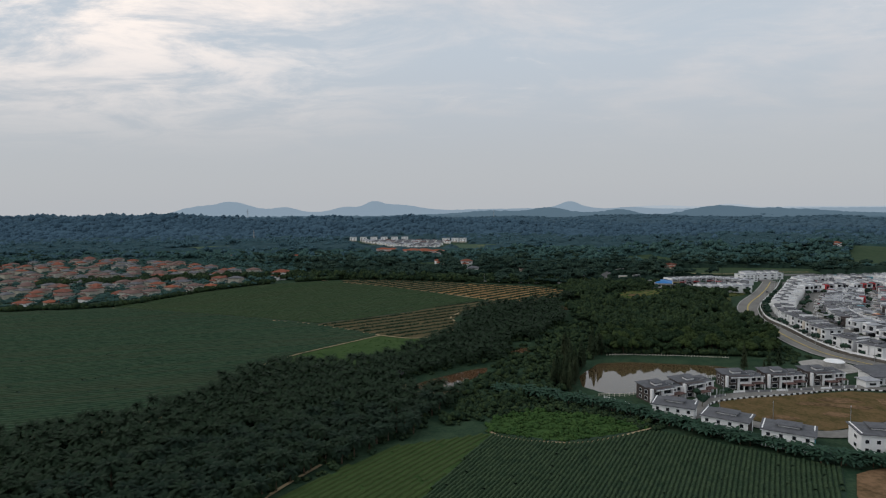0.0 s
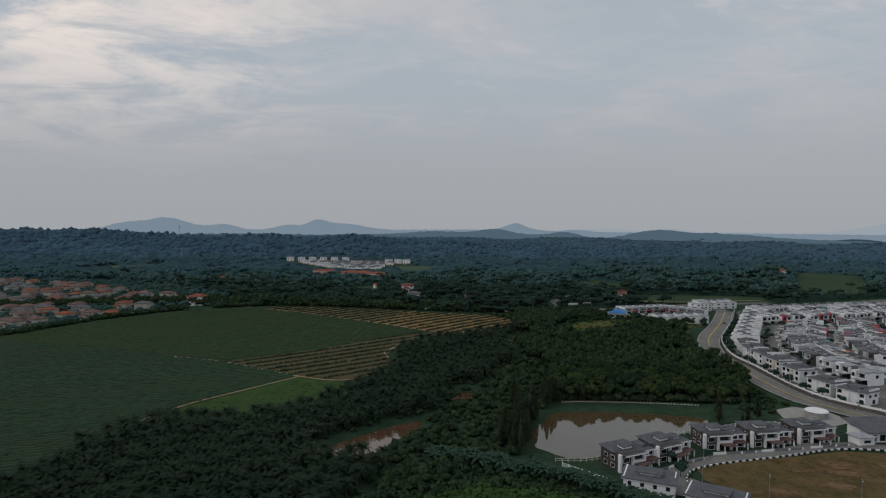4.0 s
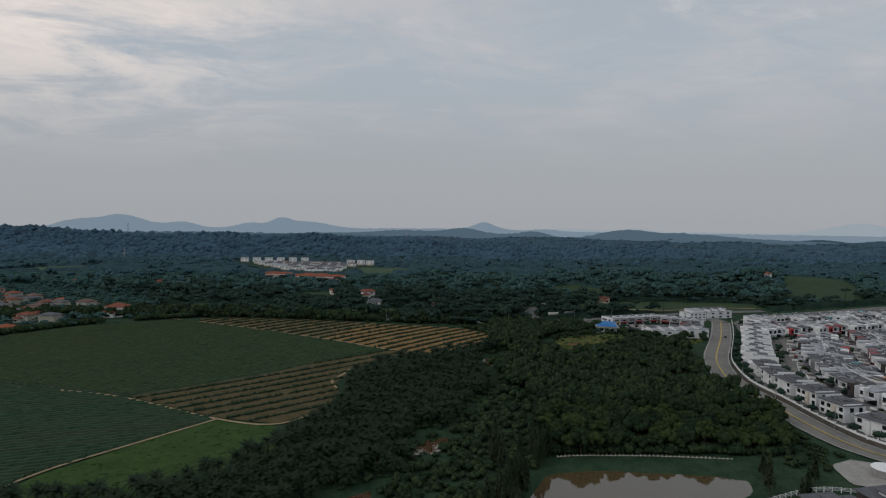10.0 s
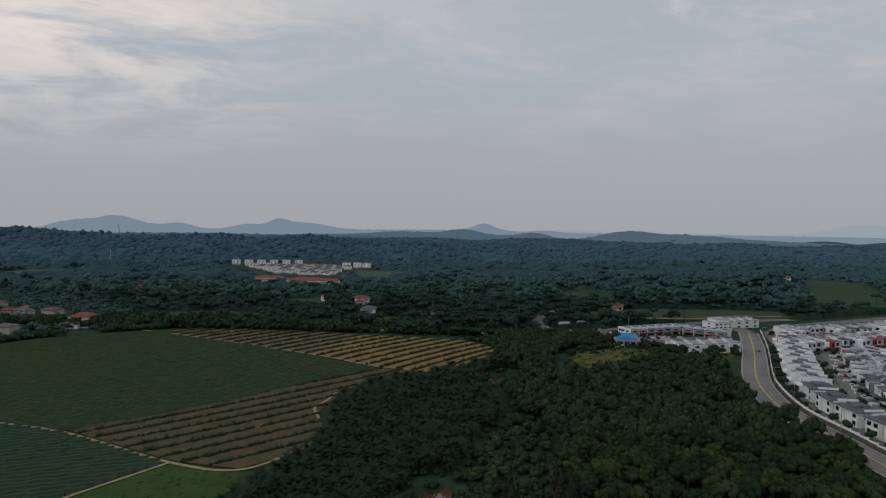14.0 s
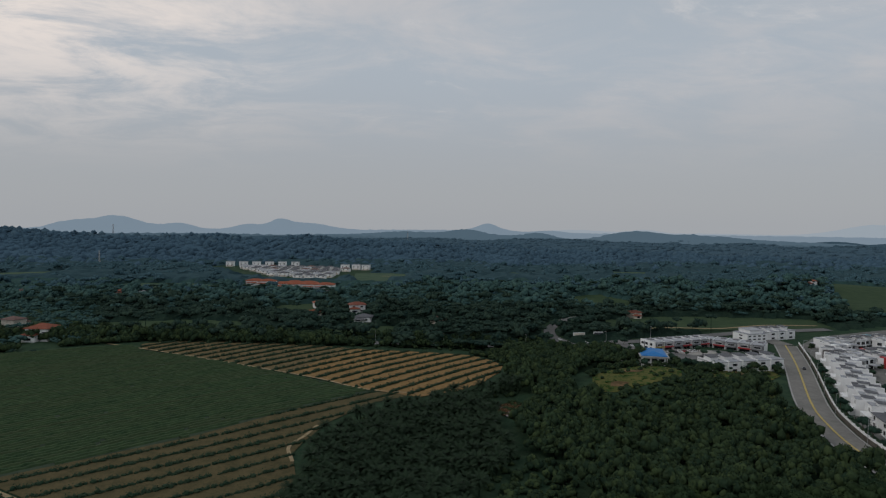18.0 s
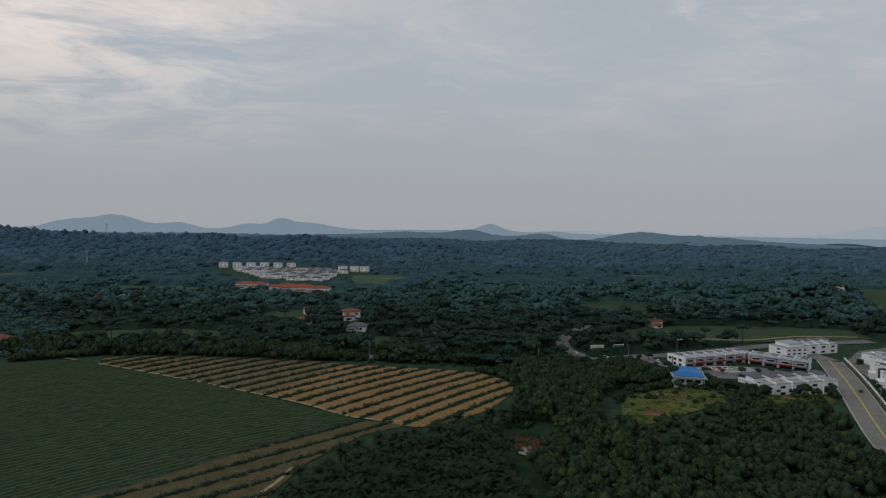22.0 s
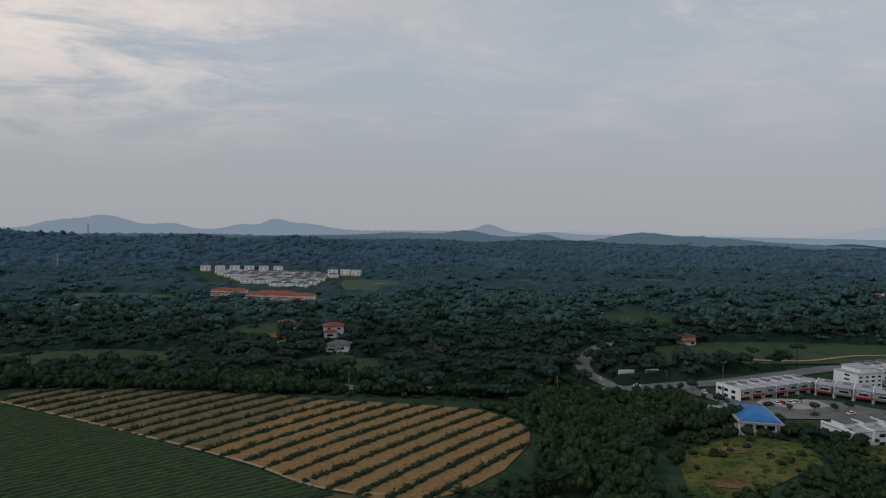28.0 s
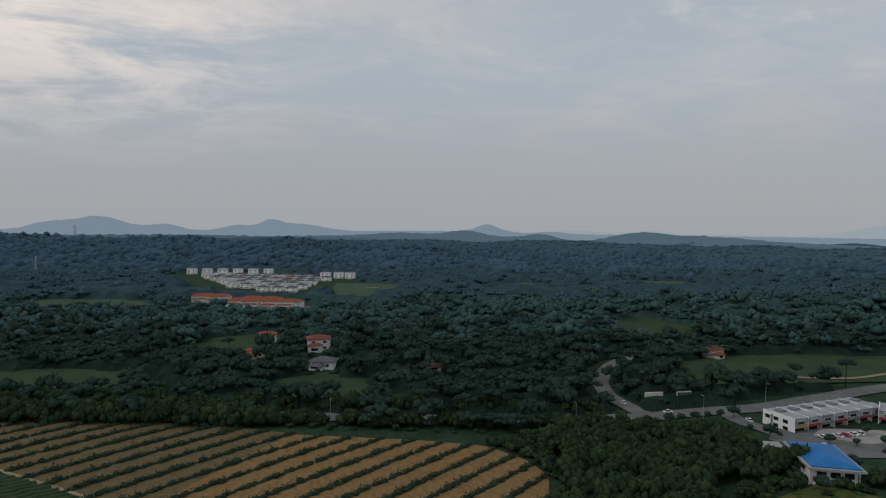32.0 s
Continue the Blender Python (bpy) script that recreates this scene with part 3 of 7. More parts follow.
# golf clearings among the far woods
GOLF = [
    ([(-262, 826), (-275, 860), (-268, 893), (-200, 897), (-176, 885), (-152, 838), (-160, 822), (-210, 818)], "pale green golf fairway"),
    ([(-14, 903), (-28, 990), (-30, 1066), (8, 1078), (42, 1066), (46, 1000), (36, 940), (12, 905)], "bright green golf fairway with sandy bunker"),
    ([(40, 805), (48, 872), (95, 888), (112, 850), (104, 805), (70, 796)], "bright green golf green among trees"),
    ([(-16, 576), (-18, 606), (2, 618), (22, 610), (28, 590), (24, 576)], "mown lawn below the villas"),
    ([(-175, 580), (-165, 612), (-120, 622), (-80, 616), (-62, 590), (-110, 574)], "mown lawn between trees"),
    ([(172, 594), (178, 636), (226, 654), (300, 650), (345, 638), (338, 606), (270, 596)], "mown golf fairway behind the shops"),
    ([(176, 690), (184, 745), (212, 755), (236, 730), (220, 690)], "small mown clearing"),
    ([(392, 655), (440, 740), (530, 870), (600, 870), (550, 760), (460, 650)], "pale green fairway on the slope"),
    ([(320, 780), (340, 838), (430, 850), (445, 815), (380, 778)], "pale grass clearing"),
    ([(-75, 650), (-70, 700), (-40, 720), (-20, 690), (-30, 655)], "small garden lawn"),
    ([(120, 960), (130, 1050), (200, 1070), (220, 1000), (180, 955)], "pale grassy clearing in the woods"),
    ([(300, 1010), (310, 1090), (420, 1110), (430, 1030), (360, 1000)], "pale grassy clearing in the woods"),
    ([(-480, 930), (-470, 1010), (-390, 1020), (-370, 950), (-420, 925)], "pale grassy clearing in the woods"),
]
for poly, lb in GOLF:
    # lawns beyond y 760 get the haze-lightened colour
    patch("fairway", poly, LAWN_HAZY if min(q[1] for q in poly) > 760 else LAWN, 0.5, 4, 20, lb, "lawn")
for x, y, a, b in ((-222, 846, 17, 5), (-176, 856, 8, 4), (-250, 835, 8, 4), (14, 1000, 8, 4), (72, 850, 8, 4), (-22, 800, 8, 4)):
    patch("sand_bunker", [(x + a * math.cos(k * 0.524), y + b * math.sin(k * 0.524)) for k in range(12)], PATHMAT, 0.8, 1.5, 8, "pale sand golf bunker", "bunker")
ribbon("track", [(190, 600), (215, 606), (250, 603), (290, 614), (330, 612)], 2.5, PATHMAT, 0.8, 4, "pale golf cart path", "track")

# ---- far distance ----


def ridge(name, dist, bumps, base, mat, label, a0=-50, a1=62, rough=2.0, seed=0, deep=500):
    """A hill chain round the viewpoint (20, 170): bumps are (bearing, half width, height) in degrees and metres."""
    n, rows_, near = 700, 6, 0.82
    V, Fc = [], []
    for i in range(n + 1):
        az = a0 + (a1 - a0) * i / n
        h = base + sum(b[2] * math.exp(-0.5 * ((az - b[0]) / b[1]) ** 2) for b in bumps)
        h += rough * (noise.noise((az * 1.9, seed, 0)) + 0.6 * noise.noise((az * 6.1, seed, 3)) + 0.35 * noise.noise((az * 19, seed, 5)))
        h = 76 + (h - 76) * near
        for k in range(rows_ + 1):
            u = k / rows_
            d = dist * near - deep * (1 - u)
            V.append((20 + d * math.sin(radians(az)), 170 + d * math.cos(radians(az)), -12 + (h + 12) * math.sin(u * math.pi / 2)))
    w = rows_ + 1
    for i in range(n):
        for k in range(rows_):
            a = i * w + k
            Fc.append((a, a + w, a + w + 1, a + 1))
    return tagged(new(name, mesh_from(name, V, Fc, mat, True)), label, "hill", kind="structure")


def bearing(x):
    """Bearing of a column of the view at thirteen seconds."""
    return 5.33 + math.degrees(math.atan((x - 784) / 1080.0))


def hills(*rows_):
    return [(bearing(x), math.degrees(w / 1080.0), h) for x, w, h in rows_]


# hill chains whose self-lit blues carry the haze, paler with distance
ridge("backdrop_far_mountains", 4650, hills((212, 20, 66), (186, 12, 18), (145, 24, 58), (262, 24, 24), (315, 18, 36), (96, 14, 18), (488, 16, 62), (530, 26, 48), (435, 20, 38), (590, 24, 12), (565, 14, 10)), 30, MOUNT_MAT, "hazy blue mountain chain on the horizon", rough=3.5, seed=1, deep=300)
ridge("backdrop_pale_hills", 4640, hills((1130, 22, 26), (1545, 34, 62), (1480, 40, 26), (1010, 50, 22), (1260, 60, 8)), 26, MOUNT_PALE, "faint hills on the horizon paled by painted haze", rough=3, seed=2, deep=280)
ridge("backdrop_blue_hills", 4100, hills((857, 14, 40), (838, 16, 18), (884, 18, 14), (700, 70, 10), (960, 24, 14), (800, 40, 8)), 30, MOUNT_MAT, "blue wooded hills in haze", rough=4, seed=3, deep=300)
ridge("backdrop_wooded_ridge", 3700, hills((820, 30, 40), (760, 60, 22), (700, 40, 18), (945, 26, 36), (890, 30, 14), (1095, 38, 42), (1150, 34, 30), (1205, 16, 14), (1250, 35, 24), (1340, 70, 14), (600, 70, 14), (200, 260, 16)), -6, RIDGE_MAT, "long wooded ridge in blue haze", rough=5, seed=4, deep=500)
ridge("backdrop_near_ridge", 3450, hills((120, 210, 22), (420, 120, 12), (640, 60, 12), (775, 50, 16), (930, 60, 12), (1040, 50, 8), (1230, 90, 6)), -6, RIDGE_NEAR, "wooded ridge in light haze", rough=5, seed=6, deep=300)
ridge("backdrop_low_ridge", 3150, hills((60, 160, 14), (300, 90, 9), (560, 80, 6), (860, 70, 10), (1000, 40, 5), (1120, 60, 5), (1400, 90, 4)), -16, RIDGE_LOW, "low wooded ridge in painted haze at the end of the plain", rough=5, seed=7, deep=240)

# ---- plants ----


def ico(sub=1):
    bm = bmesh.new()
    bmesh.ops.create_icosphere(bm, subdivisions=sub, radius=1.0)
    V = np.array([v.co[:] for v in bm.verts])
    Fc = np.array([[v.index for v in f.verts] for f in bm.faces])
    bm.free()
    return V, Fc


ICO0, ICO1 = ico(1), ico(2)


def stack(pieces):
    V, Fc, n = [], [], 0
    for v, f in pieces:
        V.append(v)
        Fc.append(np.asarray(f) + n)
        n += len(v)
    return np.concatenate(V), np.concatenate(Fc)


def leaf_tris(rng, centres, normals, size):
    """Small leaf clumps standing off a surface."""
    n = len(centres)
    d = rng.normal(size=(n, 3))
    t1 = np.cross(normals, d)
    t1 /= np.linalg.norm(t1, axis=1)[:, None] + 1e-9
    t2 = np.cross(normals, t1) + normals * rng.uniform(-0.2, 1.0, (n, 1))
    s = size * rng.uniform(0.6, 1.4, (n, 1))
    a, b, c = centres - t1 * s * 0.6, centres + t1 * s * 0.6, centres + t2 * s * 1.2
    V = np.stack([a, b, c], 1).reshape(-1, 3)
    return V, np.arange(3 * n).reshape(-1, 3)


def crown(seed, lobes, leaves, tall=0.8, base=0.25, spread=0.62, lobe=(0.34, 0.52), sphere=ICO1, leaf=0.13):
    """A leafy crown of radius about 1 over the origin: uneven lobes with leaf clumps standing off them."""
    rng = np.random.default_rng(seed)
    pieces = []
    for i in range(lobes):
        ang = i * 2.4 + rng.uniform(-0.4, 0.4)
        rr = spread * math.sqrt((i + 0.3) / lobes) * rng.uniform(0.8, 1.1)
        r = rng.uniform(*lobe) * (1.05 if i == 0 else 1)
        c = np.array([rr * math.cos(ang), rr * math.sin(ang), base + tall * (1 - rr * rr) * rng.uniform(0.55, 1.0)])
        V, Fc = sphere
        V = V * (1 + rng.normal(0, 0.13, (len(V), 1))) * r * np.array([1, 1, 0.82]) + c
        pieces.append((V, Fc))
        k = max(1, leaves // lobes)
        nrm = rng.normal(size=(k, 3))
        nrm[:, 2] += 0.35
        nrm /= np.linalg.norm(nrm, axis=1)[:, None]
        pieces.append(leaf_tris(rng, c + nrm * r * np.array([1, 1, 0.82]) * rng.uniform(0.85, 1.12, (k, 1)), nrm, leaf))
    return stack(pieces)


def tube(path, radii, sides=6):
    """A tapered limb along a path."""
    V, Fc = [], []
    for p, r in zip(path, radii):
        for k in range(sides):
            a = 2 * math.pi * k / sides
            V.append((p[0] + r * math.cos(a), p[1] + r * math.sin(a), p[2]))
    for i in range(len(path) - 1):
        for k in range(sides):
            a, b = i * sides + k, i * sides + (k + 1) % sides
            Fc += [(a, b, b + sides), (a, b + sides, a + sides)]
    return np.array(V, float), np.array(Fc)


def trunk_mesh(h, r, seed, limbs=4):
    rng = random.Random(seed)
    pieces = [tube([(0, 0, -0.6), (0.1, 0, h * 0.3), (0.05, 0.1, h * 0.65), (0.15, 0.05, h)], [r * 1.35, r, r * 0.8, r * 0.45])]
    for i in range(limbs):
        a = i * 2.3 + rng.uniform(-0.4, 0.4)
        l = h * rng.uniform(0.3, 0.45)
        z = h * rng.uniform(0.5, 0.75)
        pieces.append(tube([(0.05, 0.05, z), (math.cos(a) * l * 0.5, math.sin(a) * l * 0.5, z + l * 0.5), (math.cos(a) * l, math.sin(a) * l, z + l * 0.8)], [r * 0.5, r * 0.35, r * 0.15], 5))
    return stack(pieces)


def palm_crown(seed, fronds=30, leaflets=11, length=4.6):
    """Arching feather fronds of an oil palm, with leaflets in a V along each rachis."""
    rng = np.random.default_rng(seed)
    V, Fc = [], []
    for i in range(fronds):
        az = i * 2.39996 + rng.uniform(-0.15, 0.15)
        lift = 1.25 - 1.55 * (i / fronds) + rng.uniform(-0.1, 0.1)
        L = length * rng.uniform(0.85, 1.08)
        d = np.array([math.cos(az), math.sin(az), 0])
        side = np.array([-d[1], d[0], 0])
        pts, p, ang = [], np.array([0, 0, 0.0]) + d * 0.15, lift
        for k in range(leaflets + 1):
            pts.append(p.copy())
            p = p + (d * math.cos(ang) + np.array([0, 0, math.sin(ang)])) * L / leaflets
            ang -= 0.145 + 0.02 * rng.normal()
        for k in range(leaflets):
            a, b = pts[k], pts[k + 1]
            u = (k + 0.5) / leaflets
            wl = 1.3 * math.sin(math.pi * min(1, u * 0.86 + 0.14)) * rng.uniform(0.8, 1.15)
            n = len(V)
            V += [a, b]
            for sgn in (-1, 1):
                tip = (a + b) / 2 + side * sgn * wl + d * 0.35 * wl * math.cos(ang) - np.array([0, 0, 0.30 * wl + 0.1 * rng.random()])
                V.append(tip)
            Fc += [(n, n + 1, n + 3), (n + 1, n, n + 2)]
    return np.array(V), np.array(Fc)


def conifer_crown(seed, h=13.0, tiers=15):
    """Wispy drooping sprays of a casuarina in whorls up a tall narrow crown."""
    rng = np.random.default_rng(seed)
    V, Fc = [], []
    for k in range(tiers * 20):
        u = rng.random() ** 0.9
        z = h * (0.12 + 0.88 * u)
        r = (0.3 + 2.5 * (1 - u) ** 0.8) * rng.uniform(0.35, 1.1)
        a = rng.uniform(0, 6.283)
        d = np.array([math.cos(a), math.sin(a), 0])
        s = np.array([-d[1], d[0], 0]) * (0.28 + 0.25 * rng.random())
        p = np.array([0, 0, z])
        q = p + d * r + np.array([0, 0, rng.uniform(-0.1, 0.9)])
        m = (p + q) / 2 + np.array([0, 0, 0.15])
        n = len(V)
        V += [p, m + s, q, m - s, q + d * 0.3 + np.array([0, 0, -0.7])]
        Fc += [(n, n + 1, n + 2), (n, n + 2, n + 3), (n + 1, n + 4, n + 3)]
    return np.array(V), np.array(Fc)


def banana_crown(seed, leaves=9):
    """Long arching paddle leaves."""
    rng = np.random.default_rng(seed)
    V, Fc = [], []
    for i in range(leaves):
        a = i * 2.4 + rng.uniform(-0.3, 0.3)
        d, s = np.array([math.cos(a), math.sin(a), 0]), np.array([-math.sin(a), math.cos(a), 0])
        ang, p = rng.uniform(0.7, 1.35), np.array([0, 0, 2.2])
        n0 = len(V)
        for k in range(6):
            w = 0.38 * math.sin(math.pi * (k + 0.35) / 5.7)
            V += [p - s * w - np.array([0, 0, 0.1]), p.copy(), p + s * w - np.array([0, 0, 0.1])]
            p = p + (d * math.cos(ang) + np.array([0, 0, math.sin(ang)])) * 0.52
            ang -= 0.36
        for k in range(5):
            q = n0 + 3 * k
            for j in (0, 1):
                Fc += [(q + j, q + j + 1, q + j + 4), (q + j, q + j + 4, q + j + 3)]
    return np.array(V), np.array(Fc)


def plant(kind, trunk_vf, crown_vf, trunk_mat, leaf_mat, label, category, group, crown_name="crown", smooth_crown=True):
    """A plant with a trunk and a crown, to be copied."""
    root = new(kind)
    tagged(root, label, category, group)
    part("trunk", mesh_from("trunk", *trunk_vf, trunk_mat, True), None, root)
    part(crown_name, mesh_from(crown_name, *crown_vf, leaf_mat, smooth_crown), None, root)
    return root


def moved(vf, scale=(1, 1, 1), shift=(0, 0, 0)):
    return vf[0] * np.array(scale) + np.array(shift), vf[1]


def discard(roots):
    for r_ in roots:
        for o in (*r_.children_recursive, r_):
            bpy.data.objects.remove(o)


def stand(models, pts, scale=(0.85, 1.15), seed=0, sink=0.0, tallness=(0.92, 1.1)):
    """Copies of the models on the ground at the points; the models themselves are taken away afterwards."""
    r = random.Random(seed)
    for i, (x, y) in enumerate(pts):
        s = r.uniform(*scale)
        m = Matrix.LocRotScale((x, y, gz(x, y) - sink), Euler((0, 0, r.uniform(0, 6.28))), (s, s, s * r.uniform(*tallness)))
        copy_thing(models[r.randrange(len(models))], m)
    discard(models)


def joined(name, tpls, pts, mat, label, category, scale=(0.8, 1.2), tall=(0.9, 1.1), seed=0, group="", z=None):
    """Many plants in one mesh, of kind stuff."""
    rng = np.random.default_rng(seed)
    pts = np.asarray(pts, float)
    zz = ground_z(pts[:, 0], pts[:, 1]) if z is None else z
    which = rng.integers(0, len(tpls), len(pts))
    pieces = []
    for k, (V, Fc) in enumerate(tpls):
        idx = np.where(which == k)[0]
        if not len(idx):
            continue
        a = rng.uniform(0, 6.283, len(idx))
        s = rng.uniform(*scale, len(idx))
        t = s * rng.uniform(*tall, len(idx))
        ca, sa = np.cos(a) * s, np.sin(a) * s
        X = V[None, :, 0] * ca[:, None] - V[None, :, 1] * sa[:, None] + pts[idx, 0][:, None]
        Y = V[None, :, 0] * sa[:, None] + V[None, :, 1] * ca[:, None] + pts[idx, 1][:, None]
        Z = V[None, :, 2] * t[:, None] + zz[idx][:, None]
        W = np.stack([X, Y, Z], 2).reshape(-1, 3)
        G = (Fc[None] + (np.arange(len(idx)) * len(V))[:, None, None]).reshape(-1, 3)
        pieces.append((W, G))
    V, Fc = stack(pieces)
    return tagged(new(name, mesh_from(name, V, Fc, mat, True)), label, category, group, "stuff")


PALM_ZONE = [(-215, 120), (-200, 150), (-160, 188), (-128, 204), (-112, 226), (-106, 258), (-94, 280), (-62, 279), (-46, 290), (-36, 301), (-26, 316), (-18, 337), (-9, 354), (-6, 374), (-8, 398), (2, 414), (20, 434), (42, 444), (62, 454), (75, 472), (86, 496),
             (74, 450), (72, 440), (60, 424), (58, 404), (60, 385), (40, 348), (26, 316), (14, 290), (4, 288), (-16, 270), (-32, 256), (-32, 244), (-4, 238), (-16, 204), (-26, 188), (-52, 154), (-66, 120)]
VALLEY = [(-4, 240), (-4, 254), (8, 274), (10, 288), (18, 296), (30, 318), (44, 348), (62, 384), (74, 380), (68, 336), (62, 304), (52, 288), (40, 268), (34, 252), (44, 236), (30, 240), (10, 226), (2, 212), (-12, 206)]
FOREST = [(64, 306), (74, 304), (110, 303), (146, 300), (156, 316), (159, 345), (159, 376), (162, 396), (170, 420), (180, 446), (162, 436), (148, 420), (128, 408), (104, 408), (93, 436), (102, 464), (120, 490), (150, 492), (146, 512), (138, 540), (100, 545), (86, 536), (82, 515), (80, 492), (72, 466), (78, 440), (64, 410), (64, 388), (74, 378), (70, 338)]
BANANA_ROW = spline([(12, 240), (28, 234), (52, 220), (70, 203), (88, 188), (106, 175), (126, 177), (150, 186)], 2.6)

rnd = random.Random(11)
palm_pts = scatter(PALM_ZONE, 5.2, 0.24, 3)
palm_pts = palm_pts[(depth_in(PUDDLE, palm_pts[:, 0], palm_pts[:, 1]) < -5) & (depth_in(SMALL_POND, palm_pts[:, 0], palm_pts[:, 1]) < -4)]
palm_pts = palm_pts[np.argsort(np.hypot(palm_pts[:, 0] - 10, palm_pts[:, 1] - 90))]
palm_trunks = [tube([(0, 0, -0.5), (0.05, 0, 1.5), (0, 0.05, 3.2), (0, 0, 5.2 + k * 0.7)], [0.42, 0.34, 0.32, 0.38], 7) for k in range(3)]
palms = [plant("oil_palm", palm_trunks[k], moved(palm_crown(20 + k), shift=(0, 0, 5.0 + k * 0.7)), BARK, PALMLEAF, "oil palm with dark arching fronds on a stout trunk", "palm", "plantation palms") for k in range(3)]
stand(palms, palm_pts[:220], (0.62, 0.88), 5)
far_palm = [stack([palm_trunks[k], moved(palm_crown(30 + k, 24, 8), shift=(0, 0, 5.0 + k * 0.7))]) for k in range(3)]
joined("palm_grove", far_palm, palm_pts[220:], PALMLEAF, "dense oil palm plantation with dark fronds", "palms", (0.62, 0.88), seed=6)
grass_pts = scatter(PALM_ZONE, 4.2, 0.5, 31)
TUFTS = [crown(200 + k, 3, 14, 0.35, 0.1, 0.7, (0.3, 0.5), ICO0, 0.3) for k in range(3)]
joined("undergrowth", TUFTS, grass_pts, WOODS, "dark green ferns and weeds under the palms", "undergrowth", (1.2, 2.6), (0.7, 1.2), seed=32)

broad = []
for k in range(5):
    h = (6.5, 7.5, 6.0, 8.0, 7.0)[k]
    broad.append(plant("broadleaf_tree", trunk_mesh(h * 0.75, 0.22, k), moved(crown(40 + k, 15, 620, (0.75, 0.9, 0.7, 1.0, 0.85)[k], 0.2, 0.75, (0.24, 0.40), leaf=0.085, sphere=ICO0), (4.3, 4.3, 4.6), (0, 0, h * 0.35)), BARK, LEAF, "broadleaf tree with a dense lumpy green crown", "tree", "hill forest trees"))
forest_pts = scatter(FOREST, 4.7, 0.36, 7)
forest_pts = forest_pts[np.argsort(forest_pts[:, 1] + 0.2 * np.abs(forest_pts[:, 0] - 110))]
stand(broad, forest_pts[:190], (0.6, 1.0), 8, tallness=(0.9, 1.25))
NEAR_TPL = [moved(crown(60 + k, 12, 280, 0.8, 0.25, 0.75, (0.24, 0.40), leaf=0.11, sphere=ICO0), (4.2, 4.2, 5.0), (0, 0, 1.6)) for k in range(5)]
joined("hill_forest", NEAR_TPL, forest_pts[190:], WOODS, "dense green hillside forest of broadleaf trees", "forest", (0.6, 1.05), (0.85, 1.35), seed=9)
valley_pts = scatter(VALLEY, 4.2, 0.4, 10)
dry = depth_in(RED_POND, valley_pts[:, 0], valley_pts[:, 1]) < -2.5
dry &= depth_in(PUDDLE, valley_pts[:, 0], valley_pts[:, 1]) < -2.5
dry &= depth_in(BIG_POND, valley_pts[:, 0], valley_pts[:, 1]) < -2.5
valley_pts = valley_pts[dry]
BUSH = [moved(crown(80 + k, 6, 100, 0.6, 0.15, leaf=0.15, sphere=ICO0), (2.3, 2.3, 2.6)) for k in range(4)]
joined("valley_scrub", BUSH, valley_pts, WOODS, "tangled green scrub and bushes in the valley", "scrub", (0.5, 1.3), (0.7, 1.2), seed=12)

pine = [plant("casuarina_tree", tube([(0, 0, -0.5), (0.05, 0, 5), (0, 0.05, 12.8)], [0.22, 0.15, 0.03], 6), conifer_crown(90 + k), BARK, NEEDLE, "tall wispy casuarina tree with drooping needle sprays", "tree", "pondside casuarinas") for k in range(3)]
pine_pts = [(36 + rnd.uniform(-2.5, 2.5) + 26 * i / 30, 250 + 46 * i / 30 + rnd.uniform(-2, 2)) for i in range(22)]
pine_pts = [(x - 3, y + 2) for x, y in pine_pts]
pine_pts += [(rnd.uniform(44, 62), rnd.uniform(290, 322)) for _ in range(16)] + [(rnd.uniform(62, 70), rnd.uniform(300, 312)) for _ in range(5)]
pine_pts += [(37.5 + 10 * i / 26 + rnd.uniform(-3.0, 2.0), 244 + 34 * i / 26 + rnd.uniform(-1.5, 1.5)) for i in range(27)]
pine_pts += [(rnd.uniform(116, 138), rnd.uniform(266, 284)) for _ in range(5)]
pine_pts = [p for p in pine_pts if float(depth_in(BIG_POND, np.array([p[0]]), np.array([p[1]]))[0]) < -1.5]
stand(pine, pine_pts, (0.45, 0.95), 13)

BAN_TPL = [moved(banana_crown(104 + k, 8), (1, 1, 1), (0, 0, -0.9)) for k in range(3)]
hedge_line = np.array([(p.x + rnd.uniform(-2.6, 2.6), p.y + rnd.uniform(-2.6, 2.6)) for p in BANANA_ROW for _ in range(5)])
joined("banana_thicket", BAN_TPL, hedge_line, BANANA, "dense thicket of young banana shoots", "thicket", (0.9, 1.6), seed=36)
ban = [plant("banana_plant", tube([(0, 0, -0.3), (0.03, 0, 1.2), (0, 0.03, 2.4)], [0.16, 0.13, 0.10], 6), banana_crown(100 + k), BARK, BANANA, "banana plant with long arching green leaves", "banana plant", "banana hedge", "leaves") for k in range(3)]
stand(ban, [(p.x + rnd.uniform(-1.8, 1.8), p.y + rnd.uniform(-1.8, 1.8)) for p in BANANA_ROW], (0.95, 1.35), 14)
weeds = scatter([(4, 199), (5, 212), (23, 221), (44, 215), (57, 209), (58, 203), (45, 197), (28, 191)], 2.4, 0.45, 15)
joined("clearing_weeds", TUFTS, weeds, WEED, "bright green creepers and low weeds", "weeds", (1.0, 2.4), (0.5, 1.0), seed=16)
side = scatter([(-14, 200), (0, 232), (14, 238), (30, 232), (52, 218), (68, 203), (58, 200), (45, 213), (23, 220), (5, 211)], 2.6, 0.45, 85)
joined("clearing_scrub", BUSH, side, WOODS, "green bushes round the weedy clearing", "scrub", (0.3, 0.95), (0.6, 1.1), seed=86)
